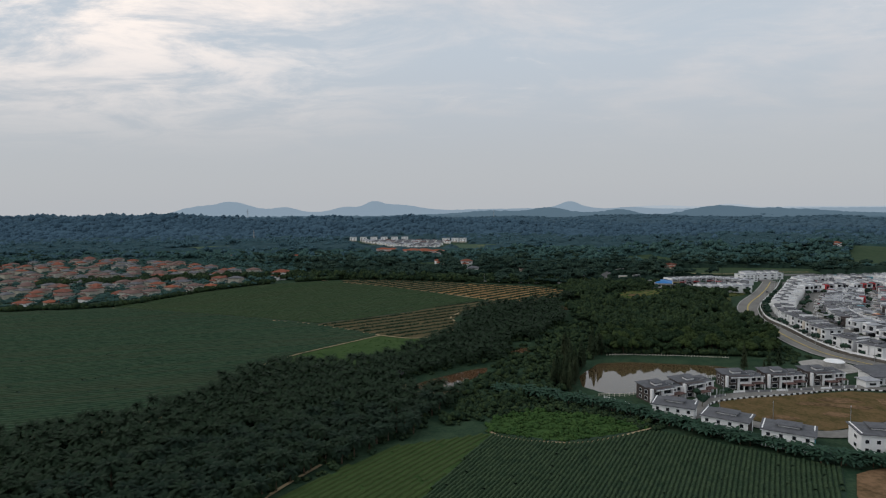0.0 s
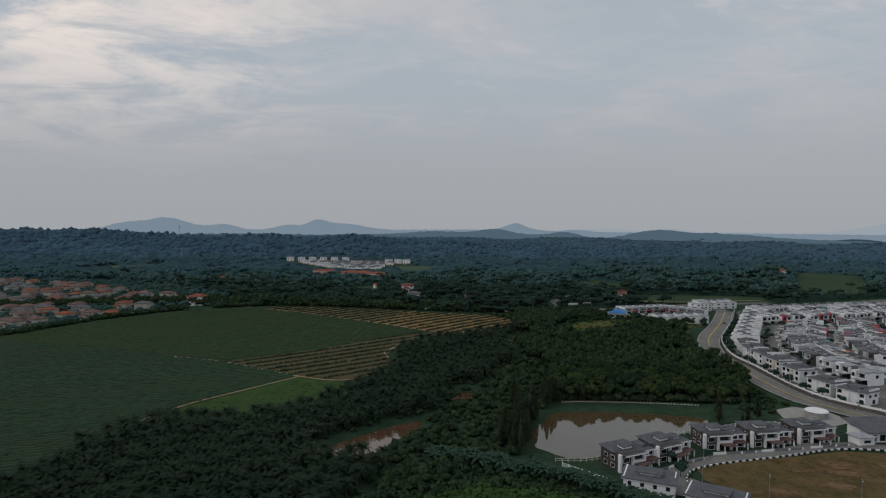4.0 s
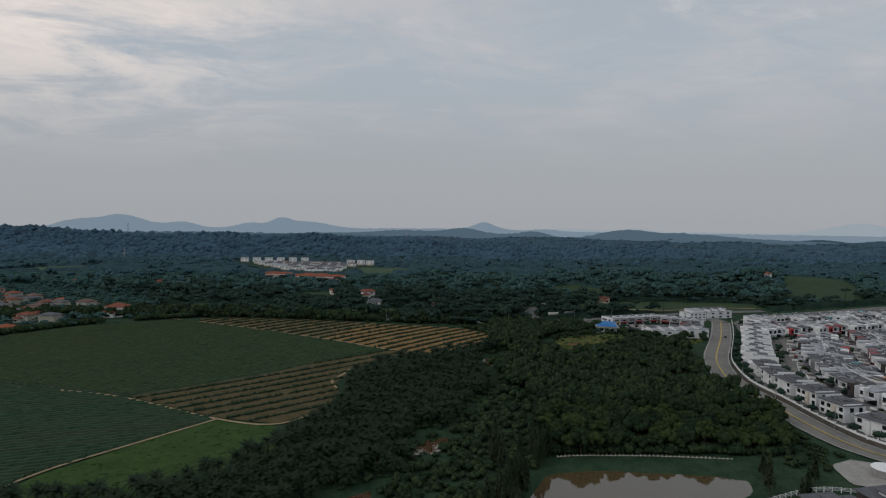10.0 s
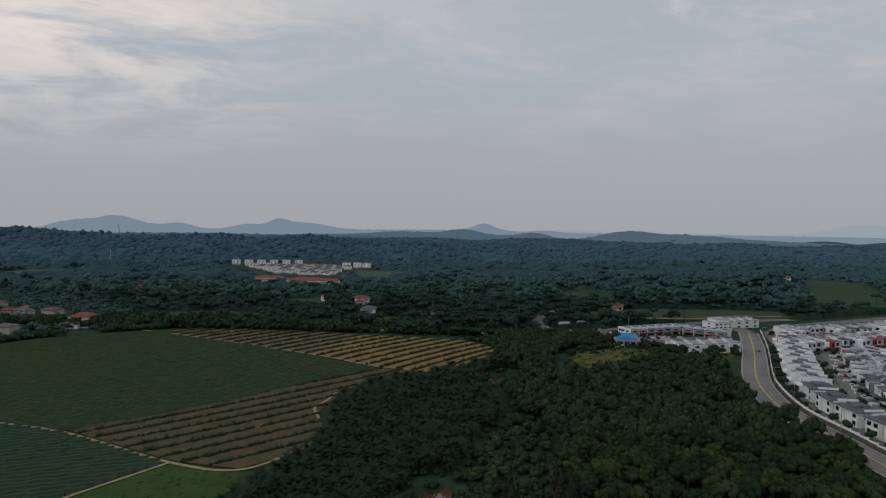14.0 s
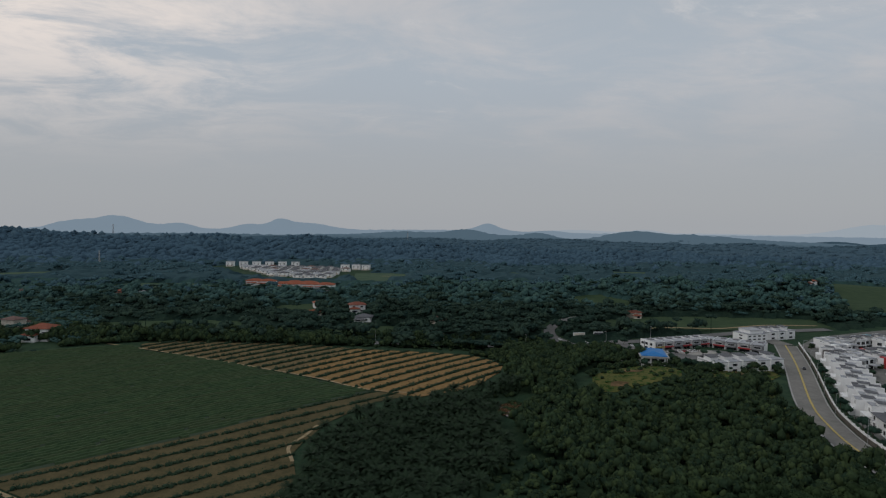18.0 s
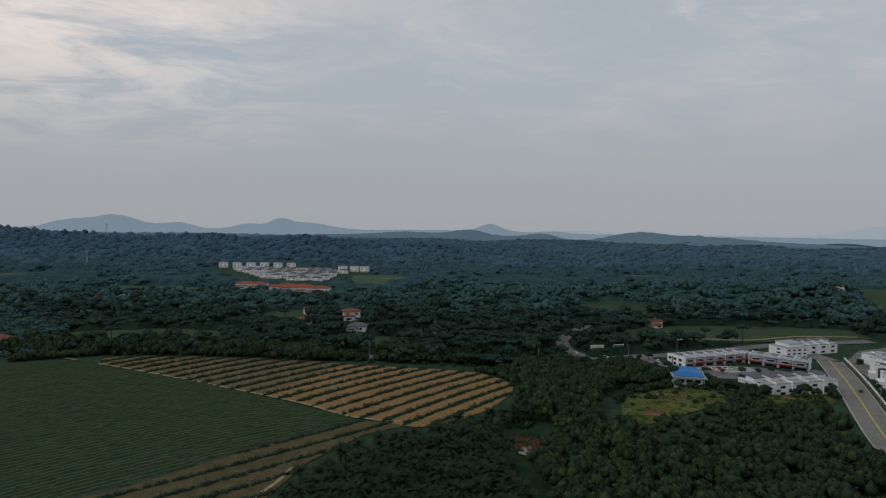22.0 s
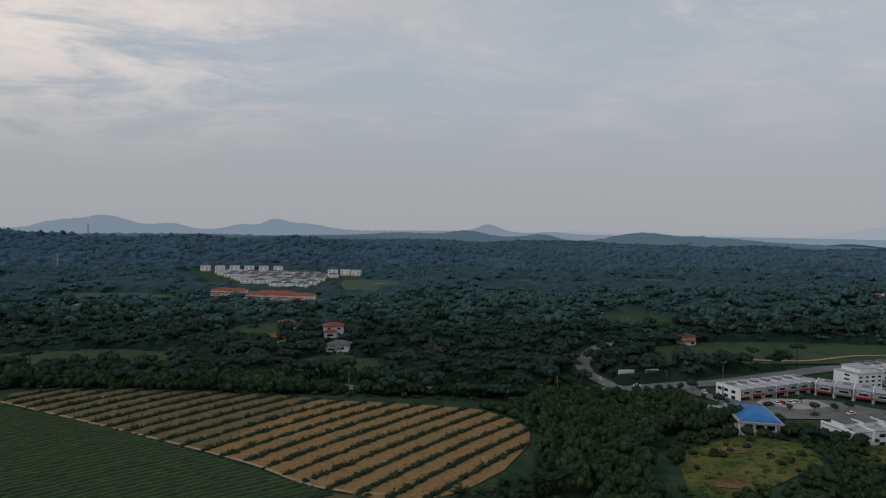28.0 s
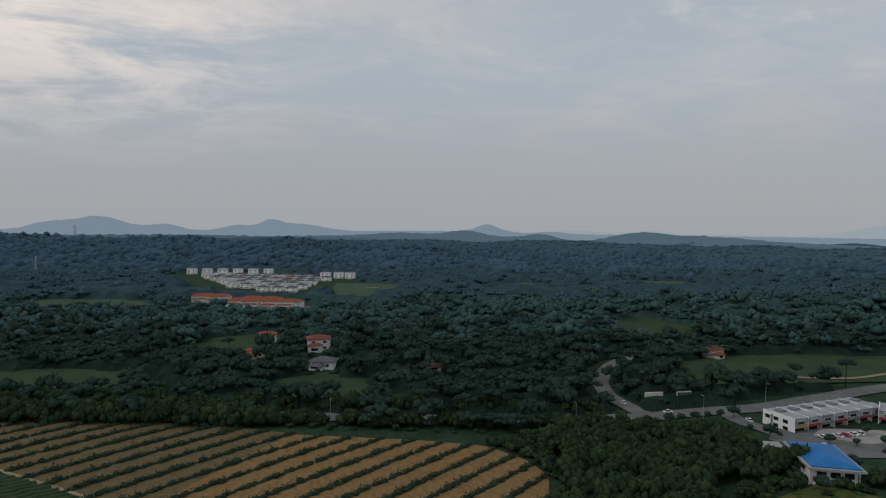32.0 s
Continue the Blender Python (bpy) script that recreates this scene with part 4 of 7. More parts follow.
edge_bushes = scatter([(64, 304.5), (64, 309), (110, 306.5), (142, 303), (150, 318), (153, 350), (154, 350), (152, 316), (144, 299), (110, 302.5)], 1.9, 0.45, 34)
joined("forest_edge_bushes", BUSH, edge_bushes, WOODS, "dense green bushes at the forest edge", "bushes", (0.6, 1.3), (0.8, 1.3), seed=35)
fringe = scatter([(142, 296), (152, 316), (157, 350), (160, 350), (160, 318), (164, 300), (150, 284), (134, 290)], 3.6, 0.45, 17)
joined("roadside_scrub", BUSH, fringe, WOODS, "low green scrub beside the boulevard", "scrub", (0.35, 0.9), (0.6, 1.0), seed=18)
edge_scrub = scatter([(64, 531), (84, 544), (98, 545), (86, 536), (82, 515), (80, 492), (74, 466), (68, 462), (79, 500), (77, 518)], 2.6, 0.45, 59)
joined("field_edge_scrub", BUSH, edge_scrub, WOODS, "dark bushes along the field edge", "scrub", (0.5, 1.2), (0.7, 1.2), seed=60)
knoll_all = scatter([(98, 410), (98, 436), (108, 462), (121, 488), (150, 492), (200, 487), (214, 490), (214, 476), (178, 446), (160, 438), (146, 424), (128, 410)], 4.6, 0.42, 57)
bare = inside(KNOLL_OPEN[0], knoll_all[:, 0], knoll_all[:, 1]) | inside(KNOLL_OPEN[1], knoll_all[:, 0], knoll_all[:, 1])
knoll_few = knoll_all[bare & (np.random.default_rng(12).random(len(knoll_all)) < 0.22)]
before = np.zeros(len(knoll_all), bool)
for poly in KNOLL_OPEN:
    for step in (6, 12, 18):
        before |= inside(poly, knoll_all[:, 0] + 0.45 * step, knoll_all[:, 1] + step)
knoll_young = knoll_all[before & ~bare]
joined("knoll_thicket", BUSH, knoll_young, WOODS, "young bushes below the grassy knoll", "bushes", (0.6, 1.1), seed=19)
knoll_wood = knoll_all[~bare & ~before]
joined("knoll_forest", NEAR_TPL, knoll_wood, WOODS, "dense trees round the grassy knoll", "trees", (0.35, 0.72), (0.8, 1.2), seed=58, z=ground_z(knoll_wood[:, 0], knoll_wood[:, 1]) - 1.2)
joined("knoll_bushes", BUSH, knoll_few, WOODS, "scattered green bushes on the grassy knoll", "bushes", (0.4, 0.9), seed=20)
knoll_back = scatter([(150, 474), (150, 482), (198, 484), (206, 478), (190, 466), (170, 462)], 6.5, 0.45, 37)
joined("knoll_trees", NEAR_TPL, knoll_back[::4], WOODS, "dark trees along the terrace garden", "trees", (0.45, 0.8), seed=38)
knoll_low = np.concatenate([scatter(poly, 3.4, 0.5, 39) for poly in KNOLL_OPEN])
joined("knoll_scrub", TUFTS, knoll_low, WEED, "low scrub tufts on the grassy knoll", "scrub", (0.6, 1.6), (0.4, 0.8), seed=40)

# woods beyond the main road: nearer belt, middle distance and far canopy, with haze coloured in by depth
CLEAR = [p for p, _ in GOLF]
BUILT = [
    [(-560, 420), (-345, 425), (-262, 430), (-225, 486), (-178, 520), (-150, 545), (-160, 600), (-200, 660), (-330, 760), (-560, 830)],
    [(158, 480), (150, 555), (185, 578), (262, 590), (284, 582), (346, 600), (401, 617), (470, 636), (640, 640), (900, 400), (240, 200)],
    [(-262, 1215), (-262, 1150), (-220, 1095), (-160, 965), (-108, 925), (-48, 925), (-32, 1040), (-4, 1095), (-4, 1160), (-110, 1215)],
    [(-66, 790), (-18, 790), (-18, 840), (-38, 885), (-142, 908), (-146, 868), (-108, 834)],
]
ROAD_LINES = [(spline(MAIN_ROAD, 6), 6.5), (spline([(131, 562), (127, 580), (126, 592), (131, 612), (150, 640), (190, 665), (230, 675)], 6), 6)]


def keep_clear(P, built=True, front=0.0):
    """Leave out what stands in a clearing, on a built plot or on a road; front: keep low also that far before it."""
    ok = np.ones(len(P), bool)
    for poly in CLEAR + (BUILT if built else []):
        ok &= ~inside(poly, P[:, 0], P[:, 1])
        if front:
            for step in (0.3, 0.65, 1.0):
                ok &= ~inside(poly, P[:, 0], P[:, 1] + front * step)
    for line, gap in ROAD_LINES:
        for q in line:
            ok &= np.hypot(P[:, 0] - q.x, P[:, 1] - q.y) > gap
    return P[ok]


def wedge(P, margin=60):
    """Keep what can come into view from the path."""
    x, y = P[:, 0], P[:, 1]
    return P[(x > -0.85 * y - margin) & (x < 1.0 * (y - 150) + 140 + margin)]


HOUSE_SITES = [(-37, 647), (0, 622), (0, 632), (-7, 662), (-38, 684), (53, 624), (207, 644), (321, 711), (396, 762), (428, 776), (470, 809), (-176, 550), (-318, 784), (-232, 788), (-212, 791)]


def off_houses(P, gap=7.5):
    ok = np.ones(len(P), bool)
    for hx, hy in HOUSE_SITES:
        ok &= np.hypot(P[:, 0] - hx, (P[:, 1] - hy + 12) * 0.5) > gap
    return P[ok]


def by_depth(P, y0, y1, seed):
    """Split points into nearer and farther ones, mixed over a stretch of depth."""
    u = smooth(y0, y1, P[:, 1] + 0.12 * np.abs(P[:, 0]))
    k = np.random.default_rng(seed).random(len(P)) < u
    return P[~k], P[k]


MID_TPL = [moved(crown(110 + k, 11, 90, 0.55, 0.3, 0.80, (0.22, 0.36), leaf=0.13, sphere=ICO0), (5.4, 5.4, (5.4, 4.6, 6.2, 4.2, 5.6, 3.8)[k]), (0, 0, 2.6)) for k in range(6)]
TALL_TPL = [stack([tube([(0, 0, 0), (0.1, 0, 6), (0, 0, 12)], [0.3, 0.2, 0.12], 4), moved(crown(170 + k, 9, 80, 0.45, 0.2, 0.75, (0.22, 0.36), leaf=0.14, sphere=ICO0), (4.8, 4.8, 3.4), (0, 0, 9.0))]) for k in range(3)]
FAR_TPL = [moved(crown(130 + k, 6, 24, 0.65, 0.15, 0.8, (0.24, 0.40), leaf=0.16, sphere=ICO0), (6.0, 6.0, (4.4, 5.2, 3.8, 4.6, 5.8)[k]), (0, 0, 2.0)) for k in range(5)]


def lump(seed, r, high):
    V = ICO0[0] * (1 + np.random.default_rng(seed).normal(0, 0.12, (len(ICO0[0]), 1)))
    return moved((V, ICO0[1]), (r, r, high), (0, 0, high * 0.7))


SKY_TPL = [lump(140 + k, 5.0, (4.0, 4.6, 3.6, 5.2)[k]) for k in range(4)]
PLAIN_TPL = [lump(150 + k, 7.0, (3.0, 3.8, 2.6)[k]) for k in range(3)]
belt = off_houses(wedge(keep_clear(scatter([(-620, 556), (-180, 550), (80, 545), (150, 566), (340, 604), (700, 740), (900, 760), (900, 830), (-800, 830)], 7.6, 0.42, 21))))
lot = np.array([noise.noise((x / 45.0, y / 45.0, 4.0)) for x, y in belt])
belt = belt[lot > -0.5]
tall_k = np.random.default_rng(45).random(len(belt)) < 0.05 + 0.28 * inside([(20, 560), (150, 566), (330, 610), (330, 680), (20, 660)], belt[:, 0], belt[:, 1])
near_belt, mid_belt = by_depth(belt[~tall_k], 640, 800, 46)
joined("woods", MID_TPL, near_belt, WOODS_BELT, "dark green roadside woods of broad crowned trees", "woods", (0.4, 1.15), (0.7, 1.4), seed=22)
joined("tall_trees", TALL_TPL, belt[tall_k], WOODS_BELT, "tall slender trees with high crowns", "trees", (0.75, 1.1), (0.8, 1.1), seed=47)
site_low = np.concatenate([np.array([(hx, hy - 14)]) + np.random.default_rng(300 + k).uniform((-11, -15), (11, 5), (16, 2)) for k, (hx, hy) in enumerate(HOUSE_SITES)])
joined("garden_bushes", BUSH, keep_clear(site_low), WOODS_BELT, "low garden bushes before the villas", "bushes", (0.5, 1.1), (0.6, 1.0), seed=301)
band2 = off_houses(wedge(keep_clear(scatter([(-1100, 830), (1000, 830), (1400, 1250), (-1400, 1250)], 10.0, 0.45, 23), True, 66), 20))
lot = np.array([noise.noise((x / 60.0, y / 45.0, 9.0)) for x, y in band2])
band2 = band2[lot > -0.33]
# each farther band takes a leaf colour with more haze in it
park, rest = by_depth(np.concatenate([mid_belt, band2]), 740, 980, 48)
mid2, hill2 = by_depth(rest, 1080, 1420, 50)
joined("woods", FAR_TPL, park, WOODS_PARK_HAZY, "parkland woods round the golf course", "woods", (0.5, 1.3), (0.7, 1.5), seed=24)
joined("woods", FAR_TPL, mid2, WOODS_MID_HAZY, "broad dark woods in the middle distance", "woods", (0.5, 1.2), (0.7, 1.5), seed=29)
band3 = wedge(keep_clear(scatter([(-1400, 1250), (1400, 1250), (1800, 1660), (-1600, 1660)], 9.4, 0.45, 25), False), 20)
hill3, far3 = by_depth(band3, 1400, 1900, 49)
joined("far_woods", SKY_TPL, np.concatenate([hill2, hill3]), WOODS_HILL_HAZY, "woodland canopy on the far hill", "woods", (0.6, 1.6), (0.6, 1.2), seed=26)
joined("far_woods", SKY_TPL, far3, WOODS_FAR_HAZY, "far woodland canopy to the skyline", "woods", (0.6, 1.6), (0.6, 1.2), seed=27)
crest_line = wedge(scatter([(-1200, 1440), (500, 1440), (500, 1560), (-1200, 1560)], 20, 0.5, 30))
joined("far_woods", FAR_TPL, crest_line, WOODS_HILL_HAZY, "taller trees along the far hill crest", "woods", (0.6, 1.3), (0.8, 1.6), seed=31)
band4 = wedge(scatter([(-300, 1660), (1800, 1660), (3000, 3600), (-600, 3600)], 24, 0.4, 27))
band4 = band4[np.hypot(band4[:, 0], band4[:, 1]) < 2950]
joined("far_woods", PLAIN_TPL, band4, WOODS_FAR_HAZY, "distant woodland plain", "woods", (1.0, 2.0), (0.5, 1.0), seed=28)


def understorey(x0, x1, y0, y1, step, high, mat, label, seed, margin=60):
    """The closed lower canopy between the crowns: a bumpy sheet that comes down to the ground at clearings."""
    r = np.random.default_rng(seed)
    xs, ys = np.arange(x0, x1, step), np.arange(y0, y1, step)
    X, Y = np.meshgrid(xs, ys)
    P = np.column_stack([X.ravel(), Y.ravel()]) + r.uniform(-0.35, 0.35, (X.size, 2)) * step
    ok = np.zeros(len(P), bool)
    key = {(round(a, 4), round(b, 4)): i for i, (a, b) in enumerate(P)}
    for a, b in off_houses(wedge(keep_clear(P), margin), 9):
        ok[key[(round(a, 4), round(b, 4))]] = True
    ok = ok.reshape(X.shape)
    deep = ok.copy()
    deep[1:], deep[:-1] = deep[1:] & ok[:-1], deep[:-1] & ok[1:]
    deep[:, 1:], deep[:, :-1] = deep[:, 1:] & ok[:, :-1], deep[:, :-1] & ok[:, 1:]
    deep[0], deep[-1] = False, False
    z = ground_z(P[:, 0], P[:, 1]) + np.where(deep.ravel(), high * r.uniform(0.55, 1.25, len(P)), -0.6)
    w = len(xs)
    a = (np.arange(len(ys) - 1)[:, None] * w + np.arange(w - 1)[None, :]).ravel()
    quad = np.column_stack([a, a + 1, a + w + 1, a + w])
    quad = quad[deep.ravel()[quad].any(axis=1)]
    tri = np.concatenate([quad[:, [0, 1, 2]], quad[:, [0, 2, 3]]])
    tagged(new("understorey", mesh_from("understorey", np.column_stack([P, z]), tri, mat)), label, "undergrowth", kind="stuff")


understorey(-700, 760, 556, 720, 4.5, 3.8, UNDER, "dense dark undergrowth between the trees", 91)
# from here outwards the sheets wear haze-tinted colours
understorey(-800, 900, 700, 925, 5.5, 4.4, UNDER_PARK_HAZY, "undergrowth of the parkland woods", 94)
understorey(-1250, 1400, 895, 1262, 8.0, 6.4, UNDER_MID_HAZY, "closed lower canopy of the woods", 92)
understorey(-1600, 1800, 1225, 1680, 11.0, 5.0, WOODS_HILL_HAZY, "closed lower canopy of the far hill", 95)
understorey(-900, 2600, 1610, 2950, 16.0, 4.0, UNDER_FAR_HAZY, "closed lower canopy of the far plain", 93)

# ---- crop rows ----


def row_line(x0, y0, ang, length, bend=0.0, step=0.85):
    pts, x, y, a = [], x0, y0, ang
    for _ in range(int(length / step)):
        pts.append((x, y))
        x, y, a = x + math.cos(a) * step, y + math.sin(a) * step, a + bend * step
    return np.array(pts)


CLUMP = [stack([moved((ICO0[0] * (1 + np.random.default_rng(300 + k).normal(0, 0.2, (len(ICO0[0]), 1))), ICO0[1]), (0.85, 0.85, 0.62), (0, 0, 0.35)),
                leaf_tris(np.random.default_rng(310 + k), np.random.default_rng(320 + k).normal(0, 0.45, (10, 3)) * np.array([1, 1, 0.4]) + np.array([0, 0, 0.75]), np.tile([0.0, 0.0, 1.0], (10, 1)), 0.30)]) for k in range(4)]


def crop_rows(poly, origin, ang, gap, count, length, bend, mat, label, seed, scale, keep=0.9, back=0.0):
    """Hedge-like crop rows across a field, each row a thing."""
    r = np.random.default_rng(seed)
    for i in range(count):
        ox, oy = origin[0] + i * gap * math.sin(ang), origin[1] - i * gap * math.cos(ang)
        L = row_line(ox - back * math.cos(ang), oy - back * math.sin(ang), ang - bend * length * 0.25, length, bend)
        L = L[inside(poly, L[:, 0], L[:, 1])]
        if len(L) < 6:
            continue
        # gaps where plants are missing
        u = np.arange(len(L))
        lot = np.array([noise.noise((k * 0.21, i * 3.7, seed)) for k in u])
        L = L[(lot > -0.68) & (r.random(len(L)) < keep)]
        if len(L) < 4:
            continue
        L = L + r.normal(0, 0.22, L.shape)
        joined("crop_row", CLUMP, L, mat, label, "crop row", scale, (0.7, 1.3), seed * 50 + i, "field hedge rows")


wedge_pts = scatter(GRASS_WEDGE, 2.3, 0.5, 83)
joined("grass_tufts", TUFTS, wedge_pts, WEED, "rough bright grass beside the track", "grass", (0.5, 1.3), (0.25, 0.5), seed=84)
crop_rows(FIELD_A, (-133, 546), radians(49), 7.9, 27, 190, -0.0008, HEDGE, "dark green bushy crop row on straw soil", 3, (0.8, 1.4), 1.0, 40)
crop_rows(FIELD_B, (-120, 410), radians(33), 7.6, 14, 190, 0.001, HEDGE, "dark green crop row across cleared field", 4, (0.7, 1.2), 0.97, 30)


def sown(name, poly, ang, gap, along, mat, label, seed, wide, tall):
    """Low continuous crop rows that cover a field, uneven in height and width, in one mesh."""
    r = np.random.default_rng(seed)
    xs, ys = [p[0] for p in poly], [p[1] for p in poly]
    cx, cy, R = sum(xs) / len(xs), sum(ys) / len(ys), max(max(xs) - min(xs), max(ys) - min(ys)) * 0.75
    pieces = []
    for b in np.arange(-R, R, gap):
        a = np.arange(-R, R, along)
        bb = b + 5 * np.sin(a / 46.0) + r.normal(0, 0.08, len(a))
        hgt = tall * r.uniform(0.7, 1.2, len(a))
        for k, (side, up_) in enumerate(((-1, 0), (-0.45, 1), (0.4, 0.9), (1, 0))):
            o = bb + side * wide * r.uniform(0.85, 1.1, len(a))
            x, y = cx + a * math.cos(ang) - o * math.sin(ang), cy + a * math.sin(ang) + o * math.cos(ang)
            col_ = np.column_stack([x, y, ground_z(x, y) + 0.2 + up_ * hgt])
            if k == 0:
                ok = inside(poly, x, y)
                block = [col_]
            else:
                block.append(col_)
        V = np.stack(block, 1).reshape(-1, 3)
        live = np.where(ok[:-1] & ok[1:] & (r.random(len(a) - 1) > 0.006))[0]
        if not len(live):
            continue
        q = (live * 4)[:, None] + np.arange(3)[None, :]
        q = q.ravel()
        pieces.append((V, np.concatenate([np.column_stack([q, q + 4, q + 5]), np.column_stack([q, q + 5, q + 1])])))
    V, Fc = stack(pieces)
    return tagged(new(name, mesh_from(name, V, Fc, mat)), label, "crops", kind="stuff")


CROP = material("pineapple_leaves", (0.030, 0.057, 0.028), (0.056, 0.089, 0.041), 4.5, 0.8, per="island", c=(0.054, 0.069, 0.036), spec=0.05)
CROP_DK = material("young_crop_leaves", (0.023, 0.051, 0.030), (0.045, 0.080, 0.045), 4.5, 0.8, per="island", c=(0.048, 0.063, 0.037), spec=0.05)
CORN = material("dense_crop_leaves", (0.022, 0.042, 0.023), (0.043, 0.067, 0.034), 3.5, 0.8, spec=0.05)
sown("field_crops", FIELD_MID, radians(31), 2.3, 1.5, CROP, "low green pineapple plants in rows", 61, 0.85, 0.75)
sown("field_crops", FIELD_NEAR, radians(14), 2.8, 1.7, CROP_DK, "low dark green crop plants in rows", 62, 1.0, 0.8)
sown("field_crops", CORN_FIELD, radians(58), 1.25, 0.6, CORN, "dense dark green crop plants in rows", 63, 0.62, 0.6)
sown("field_grass", FRONT_FIELD, radians(50), 2.2, 1.3, LEAF, "light green grass in faint rows", 64, 0.8, 0.35)

# ---- buildings ----


def pane_box(x0, x1, y, z0, z1, face):
    """A framed window on a wall that faces -y (face -1) or +y (face 1)."""
    bm = bmesh.new()
    f = 0.09
    y0, y1 = sorted((y, y + 0.10 * face))
    for d in ((x0, x1, y0, y1, z0, z0 + f), (x0, x1, y0, y1, z1 - f, z1), (x0, x0 + f, y0, y1, z0 + f, z1 - f), (x1 - f, x1, y0, y1, z0 + f, z1 - f)):
        box(bm, *d)
    y0, y1 = sorted((y, y + 0.05 * face))
    box(bm, x0 + f, x1 - f, y0, y1, z0 + f, z1 - f, 1)
    return bm


def side_pane(y0, y1, x, z0, z1, face):
    bm = pane_box(y0, y1, 0, z0, z1, -1)
    for v in bm.verts:
        v.co = (x - v.co.y * face, v.co.x, v.co.z)
    return bm


def slab_roof(x0, x1, y0, y1, z, rise=0.0, thick=0.28, axis="y"):
    """A thin roof slab, rising towards +y (or +x)."""
    bm = boxes((x0, x1, y0, y1, z, z + thick))
    for v in bm.verts:
        u = (v.co.y - y0) / (y1 - y0) if axis == "y" else (v.co.x - x0) / (x1 - x0)
        v.co.z += rise * u
    return bm


def hip_roof(x0, x1, y0, y1, z, rise, over=0.6, ridge_=None):
    x0, x1, y0, y1 = x0 - over, x1 + over, y0 - over, y1 + over
    bm = bmesh.new()
    w, d = x1 - x0, y1 - y0
    inset = min(w, d) / 2 * (0.98 if ridge_ is None else ridge_)
    if w >= d:
        ra, rb = (x0 + inset, (y0 + y1) / 2), (x1 - inset, (y0 + y1) / 2)
    else:
        ra, rb = ((x0 + x1) / 2, y0 + inset), ((x0 + x1) / 2, y1 - inset)
    lo = [bm.verts.new((x, y, z - 0.15)) for x, y in ((x0, y0), (x1, y0), (x1, y1), (x0, y1))]
    hi = [bm.verts.new((x, y, z + 0.1)) for x, y in ((x0, y0), (x1, y0), (x1, y1), (x0, y1))]
    a, b = bm.verts.new((*ra, z + rise)), bm.verts.new((*rb, z + rise))
    bm.faces.new(lo[::-1])
    for i in range(4):
        bm.faces.new((lo[i], lo[(i + 1) % 4], hi[(i + 1) % 4], hi[i]))
    if w >= d:
        bm.faces.new((hi[0], hi[1], b, a)), bm.faces.new((hi[1], hi[2], b)), bm.faces.new((hi[2], hi[3], a, b)), bm.faces.new((hi[3], hi[0], a))
    else:
        bm.faces.new((hi[0], hi[1], a)), bm.faces.new((hi[1], hi[2], b, a)), bm.faces.new((hi[2], hi[3], b)), bm.faces.new((hi[3], hi[0], a, b))
    return bm


def windows(root, w, d, floors, n, width=1.5, z0=1.0, high=1.3, step=3.2, faces=(-1, 1), sides=True, mats=(WHITE, GLASS)):
    for f in range(floors):
        z = z0 + f * step
        for k in range(n):
            x = -w / 2 + w * (k + 0.5) / n
            for s in faces:
                part("window", pane_box(x - width / 2, x + width / 2, s * d / 2, z, z + high, s), mats, root)
        if sides:
            for s in (-1, 1):
                part("window", side_pane(-d * 0.18, d * 0.05, s * w / 2, z, z + high, s), mats, root)


def place(models, spots, size=(1, 1, 1)):
    """Copies of houses at (x, y, turn in degrees, index of the model)."""
    for x, y, rot, k in spots:
        copy_thing(models[k % len(models)], Matrix.LocRotScale((x, y, gz(x, y)), Euler((0, 0, radians(rot))), size))
    discard(models)


# the town beyond the boulevard


def house_wall_holes(root, w, d, floors_z, xs, wide, high, faces, mat):
    for z in floors_z:
        for x in xs:
            for f in faces:
                part("window", pane_box(x - wide / 2, x + wide / 2, f * d / 2, z, z + high, f), (mat, GLASS), root)


